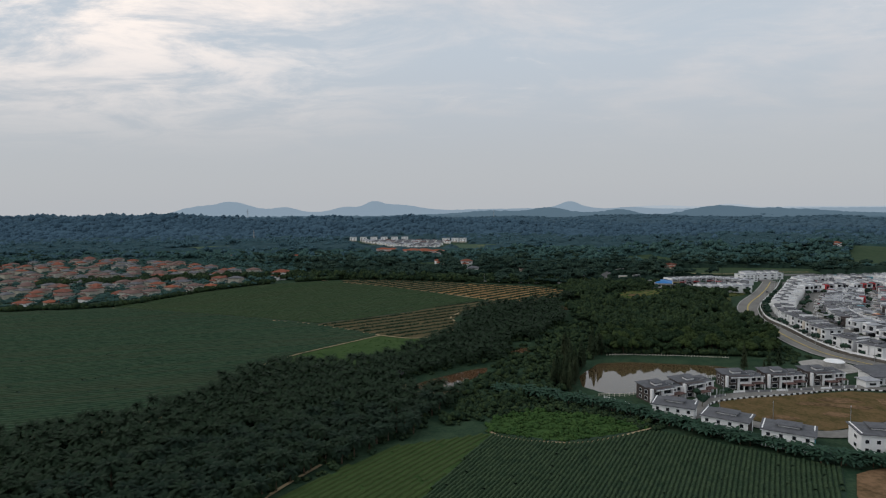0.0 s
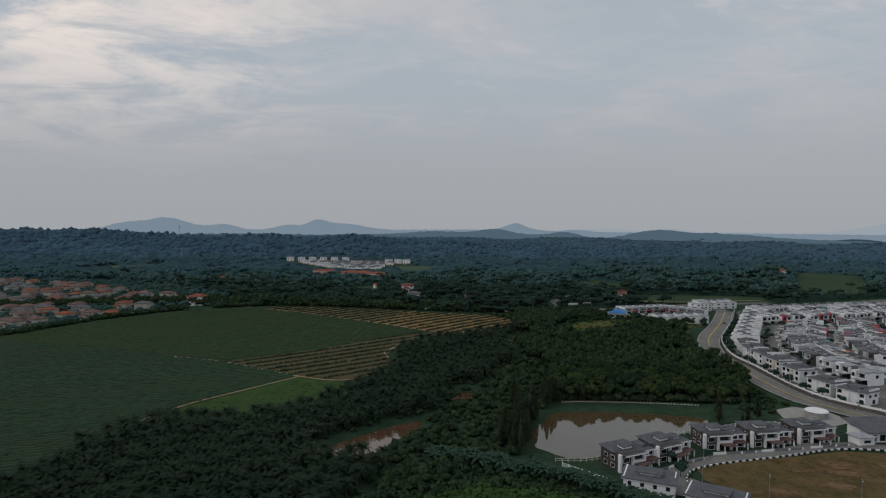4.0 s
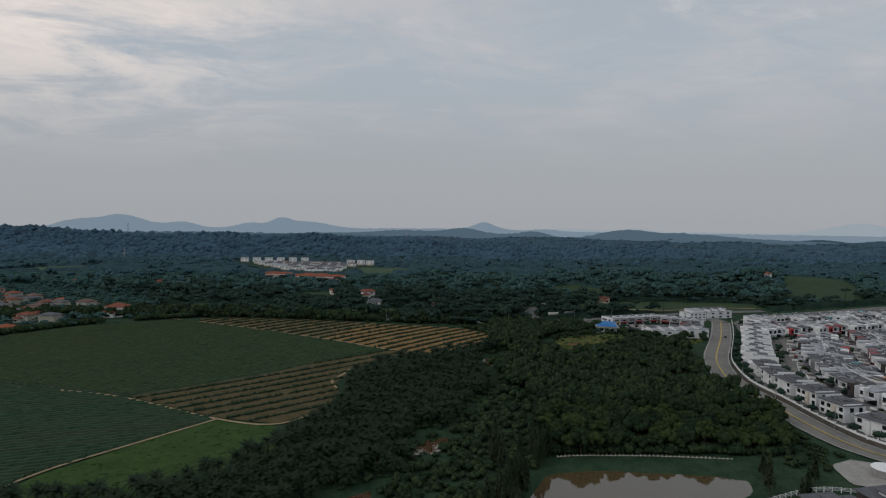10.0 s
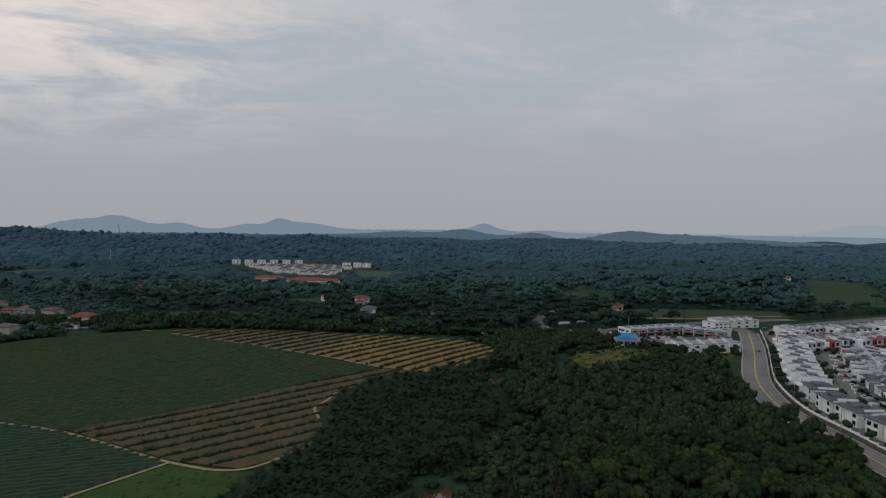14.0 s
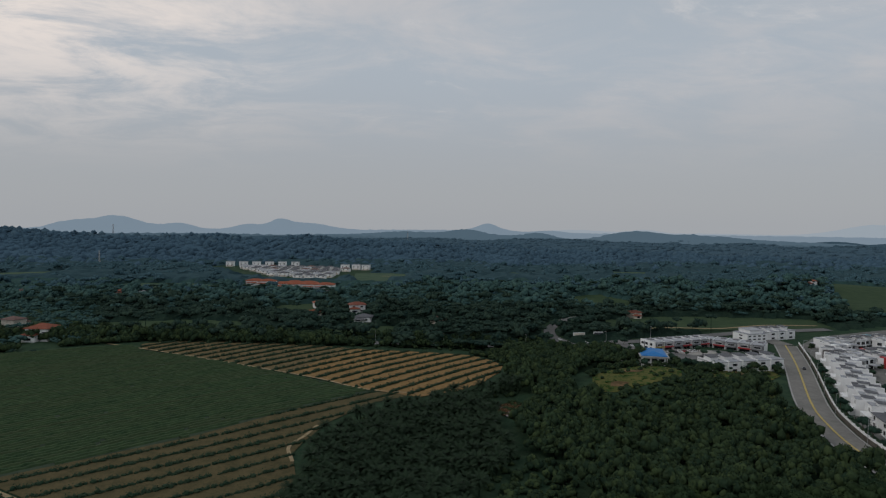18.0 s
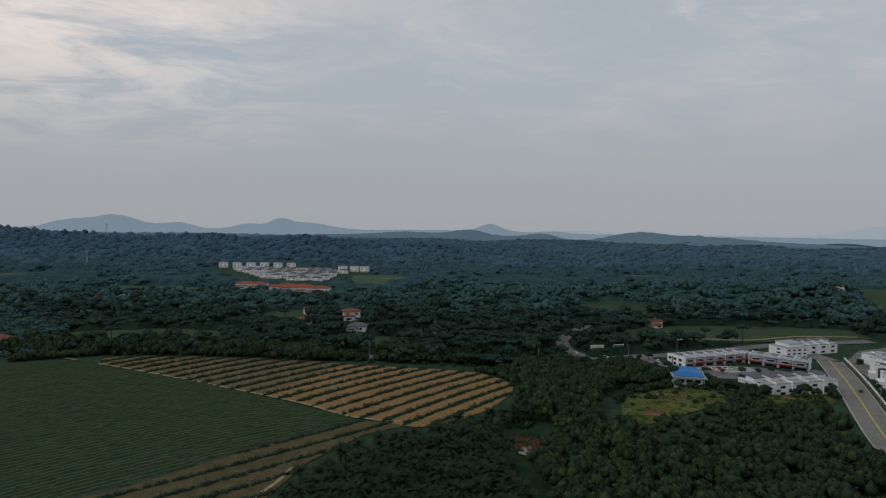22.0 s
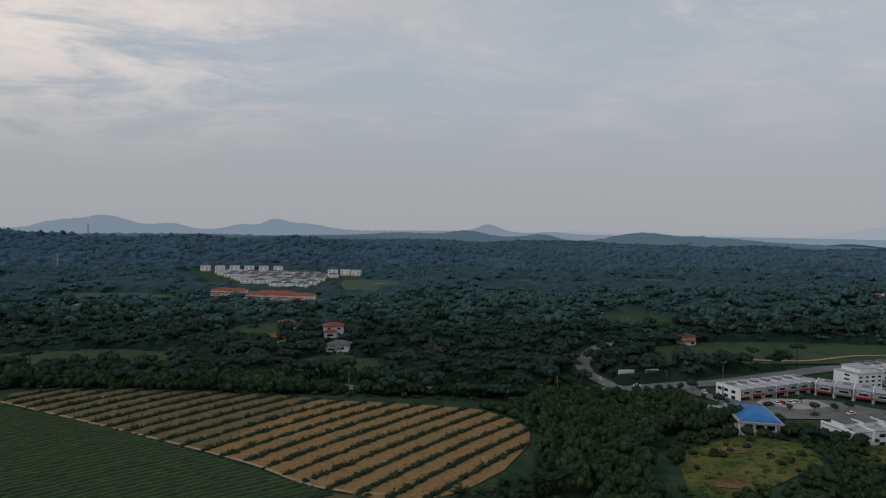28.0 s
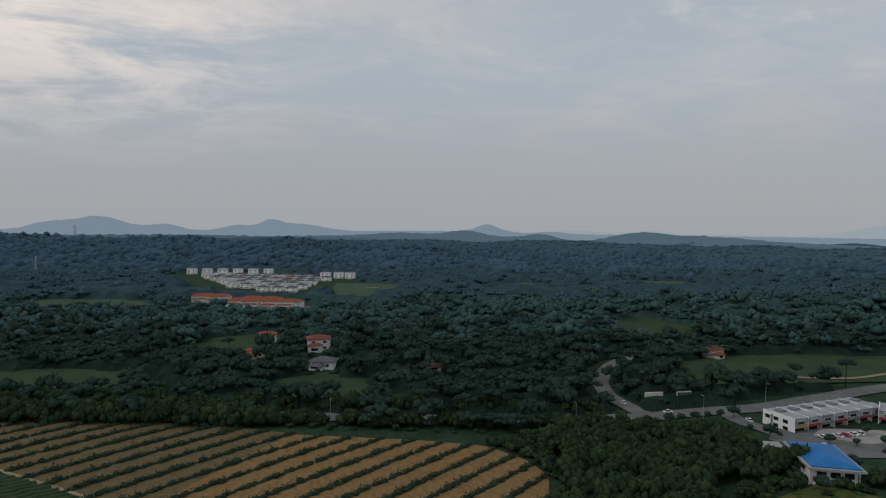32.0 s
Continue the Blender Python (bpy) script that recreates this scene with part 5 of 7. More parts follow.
def edge_house(w, d, h, roofm, accent, label, style):
    """A long white two-storey house: low grey roofs in two steps, a raised fin, deep window bands and a porch; the front faces -y."""
    root = tagged(new("terrace_house"), label, "house", "boulevard houses")
    fx = 1 if style % 2 else -1
    part("wall", boxes((-w / 2, w / 2, -d / 2, d / 2, -0.6, h)), WHITE, root)
    part("roof", hip_roof(-w / 2, w / 2, -d / 2, d / 2, h + 0.1, 0.8, 0.7, 0.7), roofm, root)
    part("fascia", boxes((-w / 2 - 0.55, w / 2 + 0.55, -d / 2 - 0.55, -d / 2 - 0.4, h - 0.32, h - 0.06), (-w / 2 - 0.55, w / 2 + 0.55, d / 2 + 0.4, d / 2 + 0.55, h - 0.32, h - 0.06)), WHITE, root)
    part("roof_box", boxes((-w * 0.18, w * 0.2, -d * 0.2, d * 0.18, h + 0.3, h + 1.25)), WHITE, root)
    part("upper_roof", hip_roof(-w * 0.18, w * 0.2, -d * 0.2, d * 0.18, h + 1.35, 0.25, 0.7, 0.8), roofm, root)
    part("fin", boxes((fx * w * 0.5 - 0.18, fx * w * 0.5 + 0.18, -d * 0.5 - 0.4, d * 0.22, h - 1.2, h + 1.1)), WHITE, root, "raised white parapet fin")
    part("side_parapet", boxes((-fx * w * 0.5 - 0.3, -fx * w * 0.5 + 0.1, -d * 0.3, d * 0.5 + 0.5, h - 0.6, h + 0.6)), WHITE, root)
    part("stair_bay", boxes((-fx * w * 0.1 - 0.9, -fx * w * 0.1 + 0.9, d / 2, d / 2 + 0.7, 0, h - 0.8)), accent, root, "projecting stair bay")
    house_wall_holes(root, w, d, (0.9, 3.5), (-w * 0.38, w * 0.12, w * 0.37), 2.0, 1.7, (1,), WHITE)
    part("window", pane_box(-w * 0.42, -w * 0.06, -d / 2, 3.2, 5.2, -1), (WHITE, GLASS), root)
    part("window", pane_box(w * 0.08, w * 0.42, -d / 2, 3.2, 5.2, -1), (WHITE, GLASS), root)
    for s_ in (-1, 1):
        for y0 in (-d * 0.36, d * 0.05):
            part("window", side_pane(y0, y0 + 1.9, s_ * w / 2, 3.3, 5.2, s_), (WHITE, GLASS), root)
        part("window", side_pane(-d * 0.25, -d * 0.02, s_ * w / 2, 0.4, 2.4, s_), (WHITE, GLASS), root)
    part("porch_roof", slab_roof(-w * 0.4, w * 0.1, -d / 2 - 3.4, -d / 2, 2.6, 0.05, 0.2), WHITE, root)
    return root


def cube_house(w, d, h, label, style):
    """A stepped white cube with a deep parapet, dark slots and a lower wing; the front faces -y."""
    root = tagged(new("terrace_house"), label, "house", "boulevard houses")
    fx = 1 if style % 2 else -1
    part("wall", boxes((-w / 2, w / 2, -d / 2, d / 2, -0.6, h)), WHITE, root)
    part("parapet", boxes((-w / 2 - 0.12, -w / 2 + 0.15, -d / 2 - 1.0, d / 2 + 0.8, -0.4, h + 0.9), (w / 2 - 0.15, w / 2 + 0.12, -d / 2 - 1.0, d / 2 + 0.8, -0.4, h + 0.9)), WHITE, root)
    part("roof", slab_roof(-w / 2 + 0.2, w / 2 - 0.2, -d / 2 - 0.5, d / 2 + 0.3, h, 0.25, 0.2), ROOFPALE if style < 2 else ROOFGREY, root)
    part("roof_box", boxes((-w * 0.3, w * 0.12, -d * 0.05, d * 0.3, h + 0.2, h + 1.5)), WHITE, root)
    part("box_roof", slab_roof(-w * 0.36, w * 0.2, -d * 0.12, d * 0.36, h + 1.5, 0.2, 0.14), ROOFGREY, root)
    part("rear_wing", boxes((-w * 0.45, w * 0.45, d / 2, d / 2 + 2.6, -0.6, 3.0)), WHITE, root)
    # thin dark slab on the wall stands for the shade inside a porch
    part("recess", boxes((-w * 0.42, w * 0.42, -d / 2 - 0.06, -d / 2 - 0.01, 0.1, 2.3)), GLASS, root, "flat dark panel for the shade of the car porch")
    house_wall_holes(root, w, d, (3.5,), (-w * 0.22, w * 0.22), 1.9, 1.7, (-1, 1), WHITE)
    for s_ in (-1, 1):
        part("window", side_pane(-d * 0.3, -d * 0.02, s_ * (w / 2 + 0.12), 3.4, 5.1, s_), (WHITE, GLASS), root)
    return root


def town_house(w, d, h, wall, roof, accent, label, style):
    """A two-storey town house: a dark panel for the porch's shade, framed upper storey, a tall coloured bay and stepped
    mono-pitch roofs; the front faces -y.
    """
    root = tagged(new("town_house"), label, "house", "town houses")
    fx = 1 if style % 2 else -1
    b0, b1 = sorted((fx * w * 0.16, fx * w * 0.46))
    a0, a1 = sorted((-fx * w * 0.48, fx * w * 0.12))
    part("wall", boxes((-w / 2, w / 2, -d / 2, d / 2, -0.6, h)), wall, root)
    part("bay", boxes((b0, b1, -d / 2 - 1.5, -d / 2 + 2.5, 0, h + (0.7 if style else 0.2))), accent, root, "tall clad bay")
    part("frame", boxes((a0, a1, -d / 2 - 1.6, -d / 2, h - 0.35, h), (a0, a1, -d / 2 - 1.6, -d / 2, 2.7, 3.0), (a0, a0 + 0.3, -d / 2 - 1.6, -d / 2, 3.0, h - 0.35), (a1 - 0.3, a1, -d / 2 - 1.6, -d / 2, 3.0, h - 0.35)), WHITE, root, "white projecting balcony frame")
    part("balcony_door", pane_box(a0 + 0.5, a1 - 0.5, -d / 2, 3.05, h - 0.6, -1), (wall, GLASS), root)
    part("bay_window", pane_box(b0 + 0.35, b1 - 0.35, -d / 2 - 1.5, 3.3, h - 0.7, -1), (accent, GLASS), root)
    # porch shade as a flat dark slab; the wall behind is not recessed
    part("recess", boxes((a0 + 0.2, a1 - 0.2, -d / 2 - 0.06, -d / 2 - 0.01, 0.1, 2.4)), GLASS, root, "flat dark panel for the shade of the car porch")
    part("roof", slab_roof(-w / 2 - 0.4, w / 2 + 0.4, -d * 0.1, d / 2 + 0.6, h + 0.02, 0.5 if style != 2 else -0.3, 0.22), roof, root)
    part("front_roof", slab_roof(a0 - 0.4, a1 + 0.2, -d / 2 - 1.9, -d * 0.1, h + 0.25, 0.45, 0.2), roof, root)
    part("roof_box", boxes((-w * 0.2, w * 0.22, d * 0.05, d * 0.3, h + 0.4, h + 1.3)), wall, root)
    part("box_roof", slab_roof(-w * 0.27, w * 0.28, -d * 0.04, d * 0.38, h + 1.3, 0.3, 0.15), roof, root)
    part("porch_roof", slab_roof(a0, a1, -d / 2 - 4.4, -d / 2 - 1.6, 2.6, 0.05, 0.2), roof, root)
    part("roof_edge", boxes((-w / 2 - 0.5, w / 2 + 0.5, d / 2 + 0.6, d / 2 + 0.75, h + 0.1, h + 0.85), (-w / 2 - 0.55, -w / 2 - 0.4, -d * 0.1, d / 2 + 0.6, h - 0.1, h + 0.75)), WHITE, root)
    part("garden_wall", boxes((-w / 2, -w / 2 + 0.15, -d / 2 - 7.0, -d / 2, -0.5, 1.3), (b0 - 0.4, b1 + 0.4, -d / 2 - 7.1, -d / 2 - 6.9, -0.5, 1.3)), WHITE, root)
    house_wall_holes(root, w, d, (3.3,), (-w * 0.25, w * 0.25), 1.8, 1.6, (1,), wall)
    for s_ in (-1, 1):
        part("window", side_pane(-d * 0.05, d * 0.16, s_ * w / 2, 3.3, 5.0, s_), (wall, GLASS), root)
    return root


def back_house(wall, roof, accent, label, style):
    """A town house deeper in the estate: stepped grey roofs with white edges, wide dark glazing, a framed balcony and a bay; the front faces -y."""
    root = tagged(new("town_house"), label, "house", "town houses")
    w, d, h = 9.2, 9.6, 6.0 + 0.3 * style
    fx = 1 if style else -1
    b0, b1 = sorted((fx * w * 0.14, fx * w * 0.46))
    a0, a1 = sorted((-fx * w * 0.48, fx * w * 0.10))
    part("wall", boxes((-w / 2, w / 2, -d / 2, d / 2, -0.6, h), (-w * 0.22, w * 0.2, 0.2, d * 0.34, h, h + 1.5)), wall, root)
    part("bay", boxes((b0, b1, -d / 2 - 1.5, -d / 2 + 2.5, 0, h + 0.5)), accent, root, "tall clad bay")
    part("frame", boxes((a0, a1, -d / 2 - 1.7, -d / 2, h - 0.4, h), (a0, a1, -d / 2 - 1.7, -d / 2, 2.6, 3.0), (a0, a0 + 0.35, -d / 2 - 1.7, -d / 2, 3.0, h - 0.4), (a1 - 0.35, a1, -d / 2 - 1.7, -d / 2, 3.0, h - 0.4)), WHITE, root, "white projecting balcony frame")
    part("roof", boxes((-w / 2 - 0.3, w / 2 + 0.3, -d * 0.12, d / 2 + 0.5, h + 0.05, h + 0.3), (a0 - 0.3, a1, -d / 2 - 1.9, -d * 0.12, h + 0.05, h + 0.4), (-w * 0.3, w * 0.28, -0.6, d * 0.42, h + 1.5, h + 1.75)), roof, root)
    part("roof_edge", boxes((-w / 2 - 0.5, -w / 2 - 0.3, -d * 0.3, d / 2 + 0.5, h - 0.3, h + 0.8), (-w / 2 - 0.3, w / 2 + 0.3, d / 2 + 0.5, d / 2 + 0.65, h - 0.2, h + 0.55), (-w * 0.3, w * 0.28, -0.75, -0.6, h + 1.4, h + 1.85)), WHITE, root)
    for pane in ((a0 + 0.5, a1 - 0.5, -d / 2 - 0.06, -d / 2 - 0.01, 3.1, h - 0.5), (a0 + 0.3, a1 - 0.3, -d / 2 - 0.06, -d / 2 - 0.01, 0.1, 2.4), (b0 + 0.5, b1 - 0.5, -d / 2 - 1.56, -d / 2 - 1.51, 3.2, h - 0.8), (-w * 0.38, -w * 0.06, d / 2 + 0.01, d / 2 + 0.06, 3.3, 5.0), (w * 0.1, w * 0.4, d / 2 + 0.01, d / 2 + 0.06, 3.3, 5.0), (w / 2 + 0.01, w / 2 + 0.06, -1.5, 1.4, 3.2, 5.0), (-w / 2 - 0.06, -w / 2 - 0.01, -1.5, 1.4, 3.2, 5.0), (-w * 0.4, w * 0.3, d / 2 + 0.01, d / 2 + 0.06, 0.3, 2.3)):
        part("window", boxes(pane), GLASS, root, "dark window glass")
    part("porch_roof", slab_roof(a0, a1, -d / 2 - 4.4, -d / 2 - 1.7, 2.6, 0.05, 0.2), roof, root)
    return root


H1 = 6.0
edge_houses = [
    edge_house(12.2, 9.6, 5.8, ROOFGREY, WHITE, "long white two-storey house with low grey roofs", 0),
    edge_house(11.6, 9.8, 6.0, ROOFGREY, CREAM, "white house with cream stair bay and grey roofs", 1),
    cube_house(8.2, 9.5, 5.8, "white stepped cube house with pale flat roof", 0),
    cube_house(8.2, 9.5, 6.2, "white stepped cube house with raised roof box", 1),
    cube_house(8.2, 9.5, 5.6, "white stepped cube house with grey roof", 2),
]
town = [
    town_house(9.2, 9.6, H1, WHITE, ROOFPALE, WHITE, "white two-storey town house with pale roof", 0),
    town_house(9.4, 9.6, H1, WHITE, ROOFGREY, GREYWALL, "white town house with dark grey bay", 1),
    town_house(9.2, 9.6, H1 + 0.4, WHITE, ROOFGREY, REDPANEL, "white town house with tall red bay", 2),
    town_house(9.4, 9.6, H1 - 0.2, WHITE, ROOFGREY, BROWNWALL, "white town house with brown clad bay", 3),
    town_house(9.2, 9.6, H1, CREAM, ROOFGREY, ORANGEPANEL, "cream town house with orange bay", 1),
    town_house(9.4, 9.6, H1 + 0.3, GREYWALL, ROOFPALE, WHITE, "grey town house with pale stepped roof", 2),
    town_house(9.4, 9.6, H1, WHITE, ROOFGREY, TEAL, "white town house with teal green bay", 3),
]
edge_spots, spots, far_spots = [], [], []
r_town = random.Random(77)
TOWN_AXIS = BOULEVARD[::-1] + [(282, 590), (306, 640), (334, 700)]
STREET_OFF, PITCH = 37.5, 32.0
LONG_ROWS = [(STREET_OFF + PITCH * k + q, faces, k) for k in range(9) for q, faces in ((11.0, 180), (21.2, 0))]


def cross_limit(x):
    return 481 + 0.2 * (x - 270)


def in_town(x, y):
    return y > 262 and x < 0.93 * (y - 100) + 8 and y < 547 + 0.24 * (x - 275) and x < 480


for x, y, a in evenly(offset_line(TOWN_AXIS, 20.5, 1), 0.5):
    if not (in_town(x, y) and y < 514):
        continue
    if edge_spots:
        px, py, _, pk = edge_spots[-1]
        if math.hypot(x - px, y - py) < ((13.6 if len(edge_spots) % 2 else 16.0) if pk < 2 else (8.7 if len(edge_spots) % 6 else 11.5)):
            continue
    k = r_town.choice((0, 0, 1)) if y < 396 else r_town.choice((2, 2, 3, 4))
    back = r_town.uniform(-0.8, 0.8) if k < 2 else (1.6 if len(edge_spots) % 2 else -1.2)
    edge_spots.append((x + math.sin(a) * back, y - math.cos(a) * back, math.degrees(a) + r_town.uniform(-1.5, 1.5), k))


def add_row(line, faces, ok, plain=False):
    run = 0
    for x, y, a in evenly(line, 1.0):
        run -= 1
        if run > 0 or not ok(x, y):
            continue
        if r_town.random() < 0.05:
            run = 10
            continue
        run = r_town.choice((9, 9, 10, 12))
        back = r_town.uniform(-1.4, 1.4)
        red = (480 < y < 520 and 268 < x < 330) or (400 < y < 470 and 260 < x < 330)
        (far_spots if plain else spots).append((x + math.sin(a) * back, y - math.cos(a) * back, math.degrees(a) + faces + r_town.uniform(-2, 2), 2 if red and r_town.random() < 0.45 else r_town.choice((0, 0, 0, 0, 1, 1, 1, 1, 3, 3, 3, 3, 5, 5, 0, 1, 3, 4, 6))))


for off, faces, k in LONG_ROWS:
    add_row(offset_line(TOWN_AXIS, off, 3), faces, lambda x, y: in_town(x, y) and y < cross_limit(x) - 12, k > 1)
BOULEVARD_LINE = spline(BOULEVARD, 6)
CROSS_ROWS = [(492, 0), (503, 180), (524, 0), (535, 180), (556, 0), (567, 180)]
for y0, faces in CROSS_ROWS:
    add_row([(256 + 4 * k, y0 - 3 + 0.8 * k, math.atan2(0.2, 1)) for k in range(52)], faces, lambda x, y: in_town(x, y) and x > 244 + 0.66 * (y - 470) - 6 and min(math.hypot(x - q.x, y - q.y) for q in BOULEVARD_LINE) > 14, True)
place(edge_houses, edge_spots)
place(town, spots, (0.9, 0.95, 0.95))
place([back_house(*row) for row in (
    (WHITE, ROOFPALE, WHITE, "white two-storey house with pale stepped roofs", 0), (WHITE, ROOFGREY, GREYWALL, "white house with grey bay and roofs", 1),
    (WHITE, ROOFGREY, REDPANEL, "white house with tall red bay", 0), (WHITE, ROOFGREY, BROWNWALL, "white house with brown bay and grey roofs", 1),
    (CREAM, ROOFGREY, ORANGEPANEL, "cream house with orange bay", 1), (GREYWALL, ROOFPALE, WHITE, "grey house with white bay and pale roofs", 0),
    (WHITE, ROOFGREY, TEAL, "white house with teal bay", 1))], far_spots, (0.9, 0.95, 0.95))

for k in range(9):
    pts = [(x, y) for x, y, a in offset_line(TOWN_AXIS, STREET_OFF + PITCH * k, 14) if 250 < y < cross_limit(x) + 4]
    if len(pts) > 3:
        ribbon("road", pts, 6.0, ASPHALT, 0.34, 4, "pale grey residential street between houses", "road", across=2)
for y0 in (483, 513.5, 545.5):
    ribbon("road", [(272 + 30 * k, y0 + 6 * k) for k in range(7)], 6.0, ASPHALT, 0.36, 5, "pale grey cross street between houses", "road", across=2)

# retaining wall and white fence along the boulevard
wall_line = offset_line(BOULEVARD[::-1], 7.4, 3)
wall_root = tagged(new("boulevard_fence"), "white panel fence on a stained retaining wall", "fence")
V, Fc = [], []
for x, y, a in wall_line:
    nx, ny = math.sin(a), -math.cos(a)
    z = gz(x, y)
    V += [(x - nx * 0.2, y - ny * 0.2, z - 0.3), (x - nx * 0.2, y - ny * 0.2, z + 1.8), (x + nx * 0.3, y + ny * 0.3, z + 1.8), (x + nx * 0.3, y + ny * 0.3, z - 0.3)]
for i in range(len(wall_line) - 1):
    for k in range(3):
        a = 4 * i + k
        Fc.append((a, a + 4, a + 5, a + 1))
part("retaining_wall", mesh_from("retaining_wall", V, Fc, EARTHWALL), None, wall_root, "stained block retaining wall")
post_me = bpy.data.meshes.new("fence_post")
bmp = boxes((-0.18, 0.18, -0.18, 0.18, 1.4, 3.0))
bmp.to_mesh(post_me), bmp.free(), post_me.materials.append(WHITE)
panel_me = bpy.data.meshes.new("fence_panel")
bmp = boxes((0.2, 3.8, -0.06, 0.06, 1.6, 2.7))
bmp.to_mesh(panel_me), bmp.free(), panel_me.materials.append(WHITE)
for x, y, a in evenly(wall_line, 4.0):
    m = Matrix.LocRotScale((x, y, gz(x, y)), Euler((0, 0, a)), None)
    part("post", post_me, None, wall_root).matrix_basis = m
    part("panel", panel_me, None, wall_root).matrix_basis = m

# the villas round the building lot


def villa(name, w, d, h, label, wall, accent=None):
    """A white two-storey villa with a low grey roof round a raised roof box; the front faces +y."""
    root = tagged(new(name), label, "house", "villas by the lot")
    part("wall", boxes((-w / 2, w / 2, -d / 2, d / 2, -0.8, h)), wall, root)
    part("roof", hip_roof(-w / 2, w / 2, -d / 2, d / 2, h + 0.1, 0.9, 0.7, 0.75), ROOFGREY, root)
    part("fascia", boxes((-w / 2 - 0.5, w / 2 + 0.5, -d / 2 - 0.5, -d / 2 - 0.3, h - 0.3, h - 0.04), (-w / 2 - 0.5, w / 2 + 0.5, d / 2 + 0.3, d / 2 + 0.5, h - 0.3, h - 0.04)), WHITE, root)
    part("roof_box", boxes((-w * 0.2, w * 0.22, -d * 0.22, d * 0.2, h + 0.3, h + 1.3)), wall, root)
    part("upper_roof", hip_roof(-w * 0.2, w * 0.22, -d * 0.22, d * 0.2, h + 1.4, 0.3, 0.6, 0.8), ROOFGREY, root)
    part("parapet", boxes((-w / 2 - 0.1, -w / 2 + 0.25, -d / 2, d / 2, h + 0.16, h + 0.45)), wall, root)
    part("parapet", boxes((w / 2 - 0.25, w / 2 + 0.1, 0, d / 2, h + 0.16, h + 0.42)), wall, root)
    windows(root, w, d, 2, 4, 1.2, 0.8, 1.3, 2.6)
    if accent:
        part("side_panel", boxes((w / 2 + 0.02, w / 2 + 0.30, -d * 0.45, d * 0.1, 0, h - 0.4)), accent, root, "coloured clad side wall")
    part("porch_roof", slab_roof(-w * 0.2, w * 0.45, d / 2, d / 2 + 3.5, 3.0, 0, 0.22), WHITE, root)
    for px in (-w * 0.17, w * 0.42):
        part("porch_post", boxes((px - 0.15, px + 0.15, d / 2 + 3.1, d / 2 + 3.4, -0.5, 3.0)), WHITE, root)
    return root


vil = [villa("villa", 13.5, 9.0, 5.4, "white villa with low grey roof and raised roof box", WHITE), villa("villa", 14.0, 9.5, 5.4, "white villa with teal side wall and grey roof", WHITE, TEAL),
       villa("villa", 14.0, 9.0, 5.4, "white villa with brown side wall and grey roof", WHITE, BROWNWALL)]
place(vil, [(70.5, 214, -26, 0), (83.5, 201.5, -34, 2), (97.5, 190, -30, 1)])


def framed_window(root, x0, x1, y, z0, z1, face):
    """A white window frame with its pane as a piece of its own."""
    f = 0.12
    ya, yb = sorted((y, y + 0.12 * face))
    win = part("window", boxes((x0, x1, ya, yb, z0, z0 + f), (x0, x1, ya, yb, z1 - f, z1), (x0, x0 + f, ya, yb, z0 + f, z1 - f), (x1 - f, x1, ya, yb, z0 + f, z1 - f)), WHITE, root)
    ya, yb = sorted((y, y + 0.05 * face))
    part("pane", boxes((x0 + f, x1 - f, ya, yb, z0 + f, z1 - f)), GLASS, win, "dark window glass")


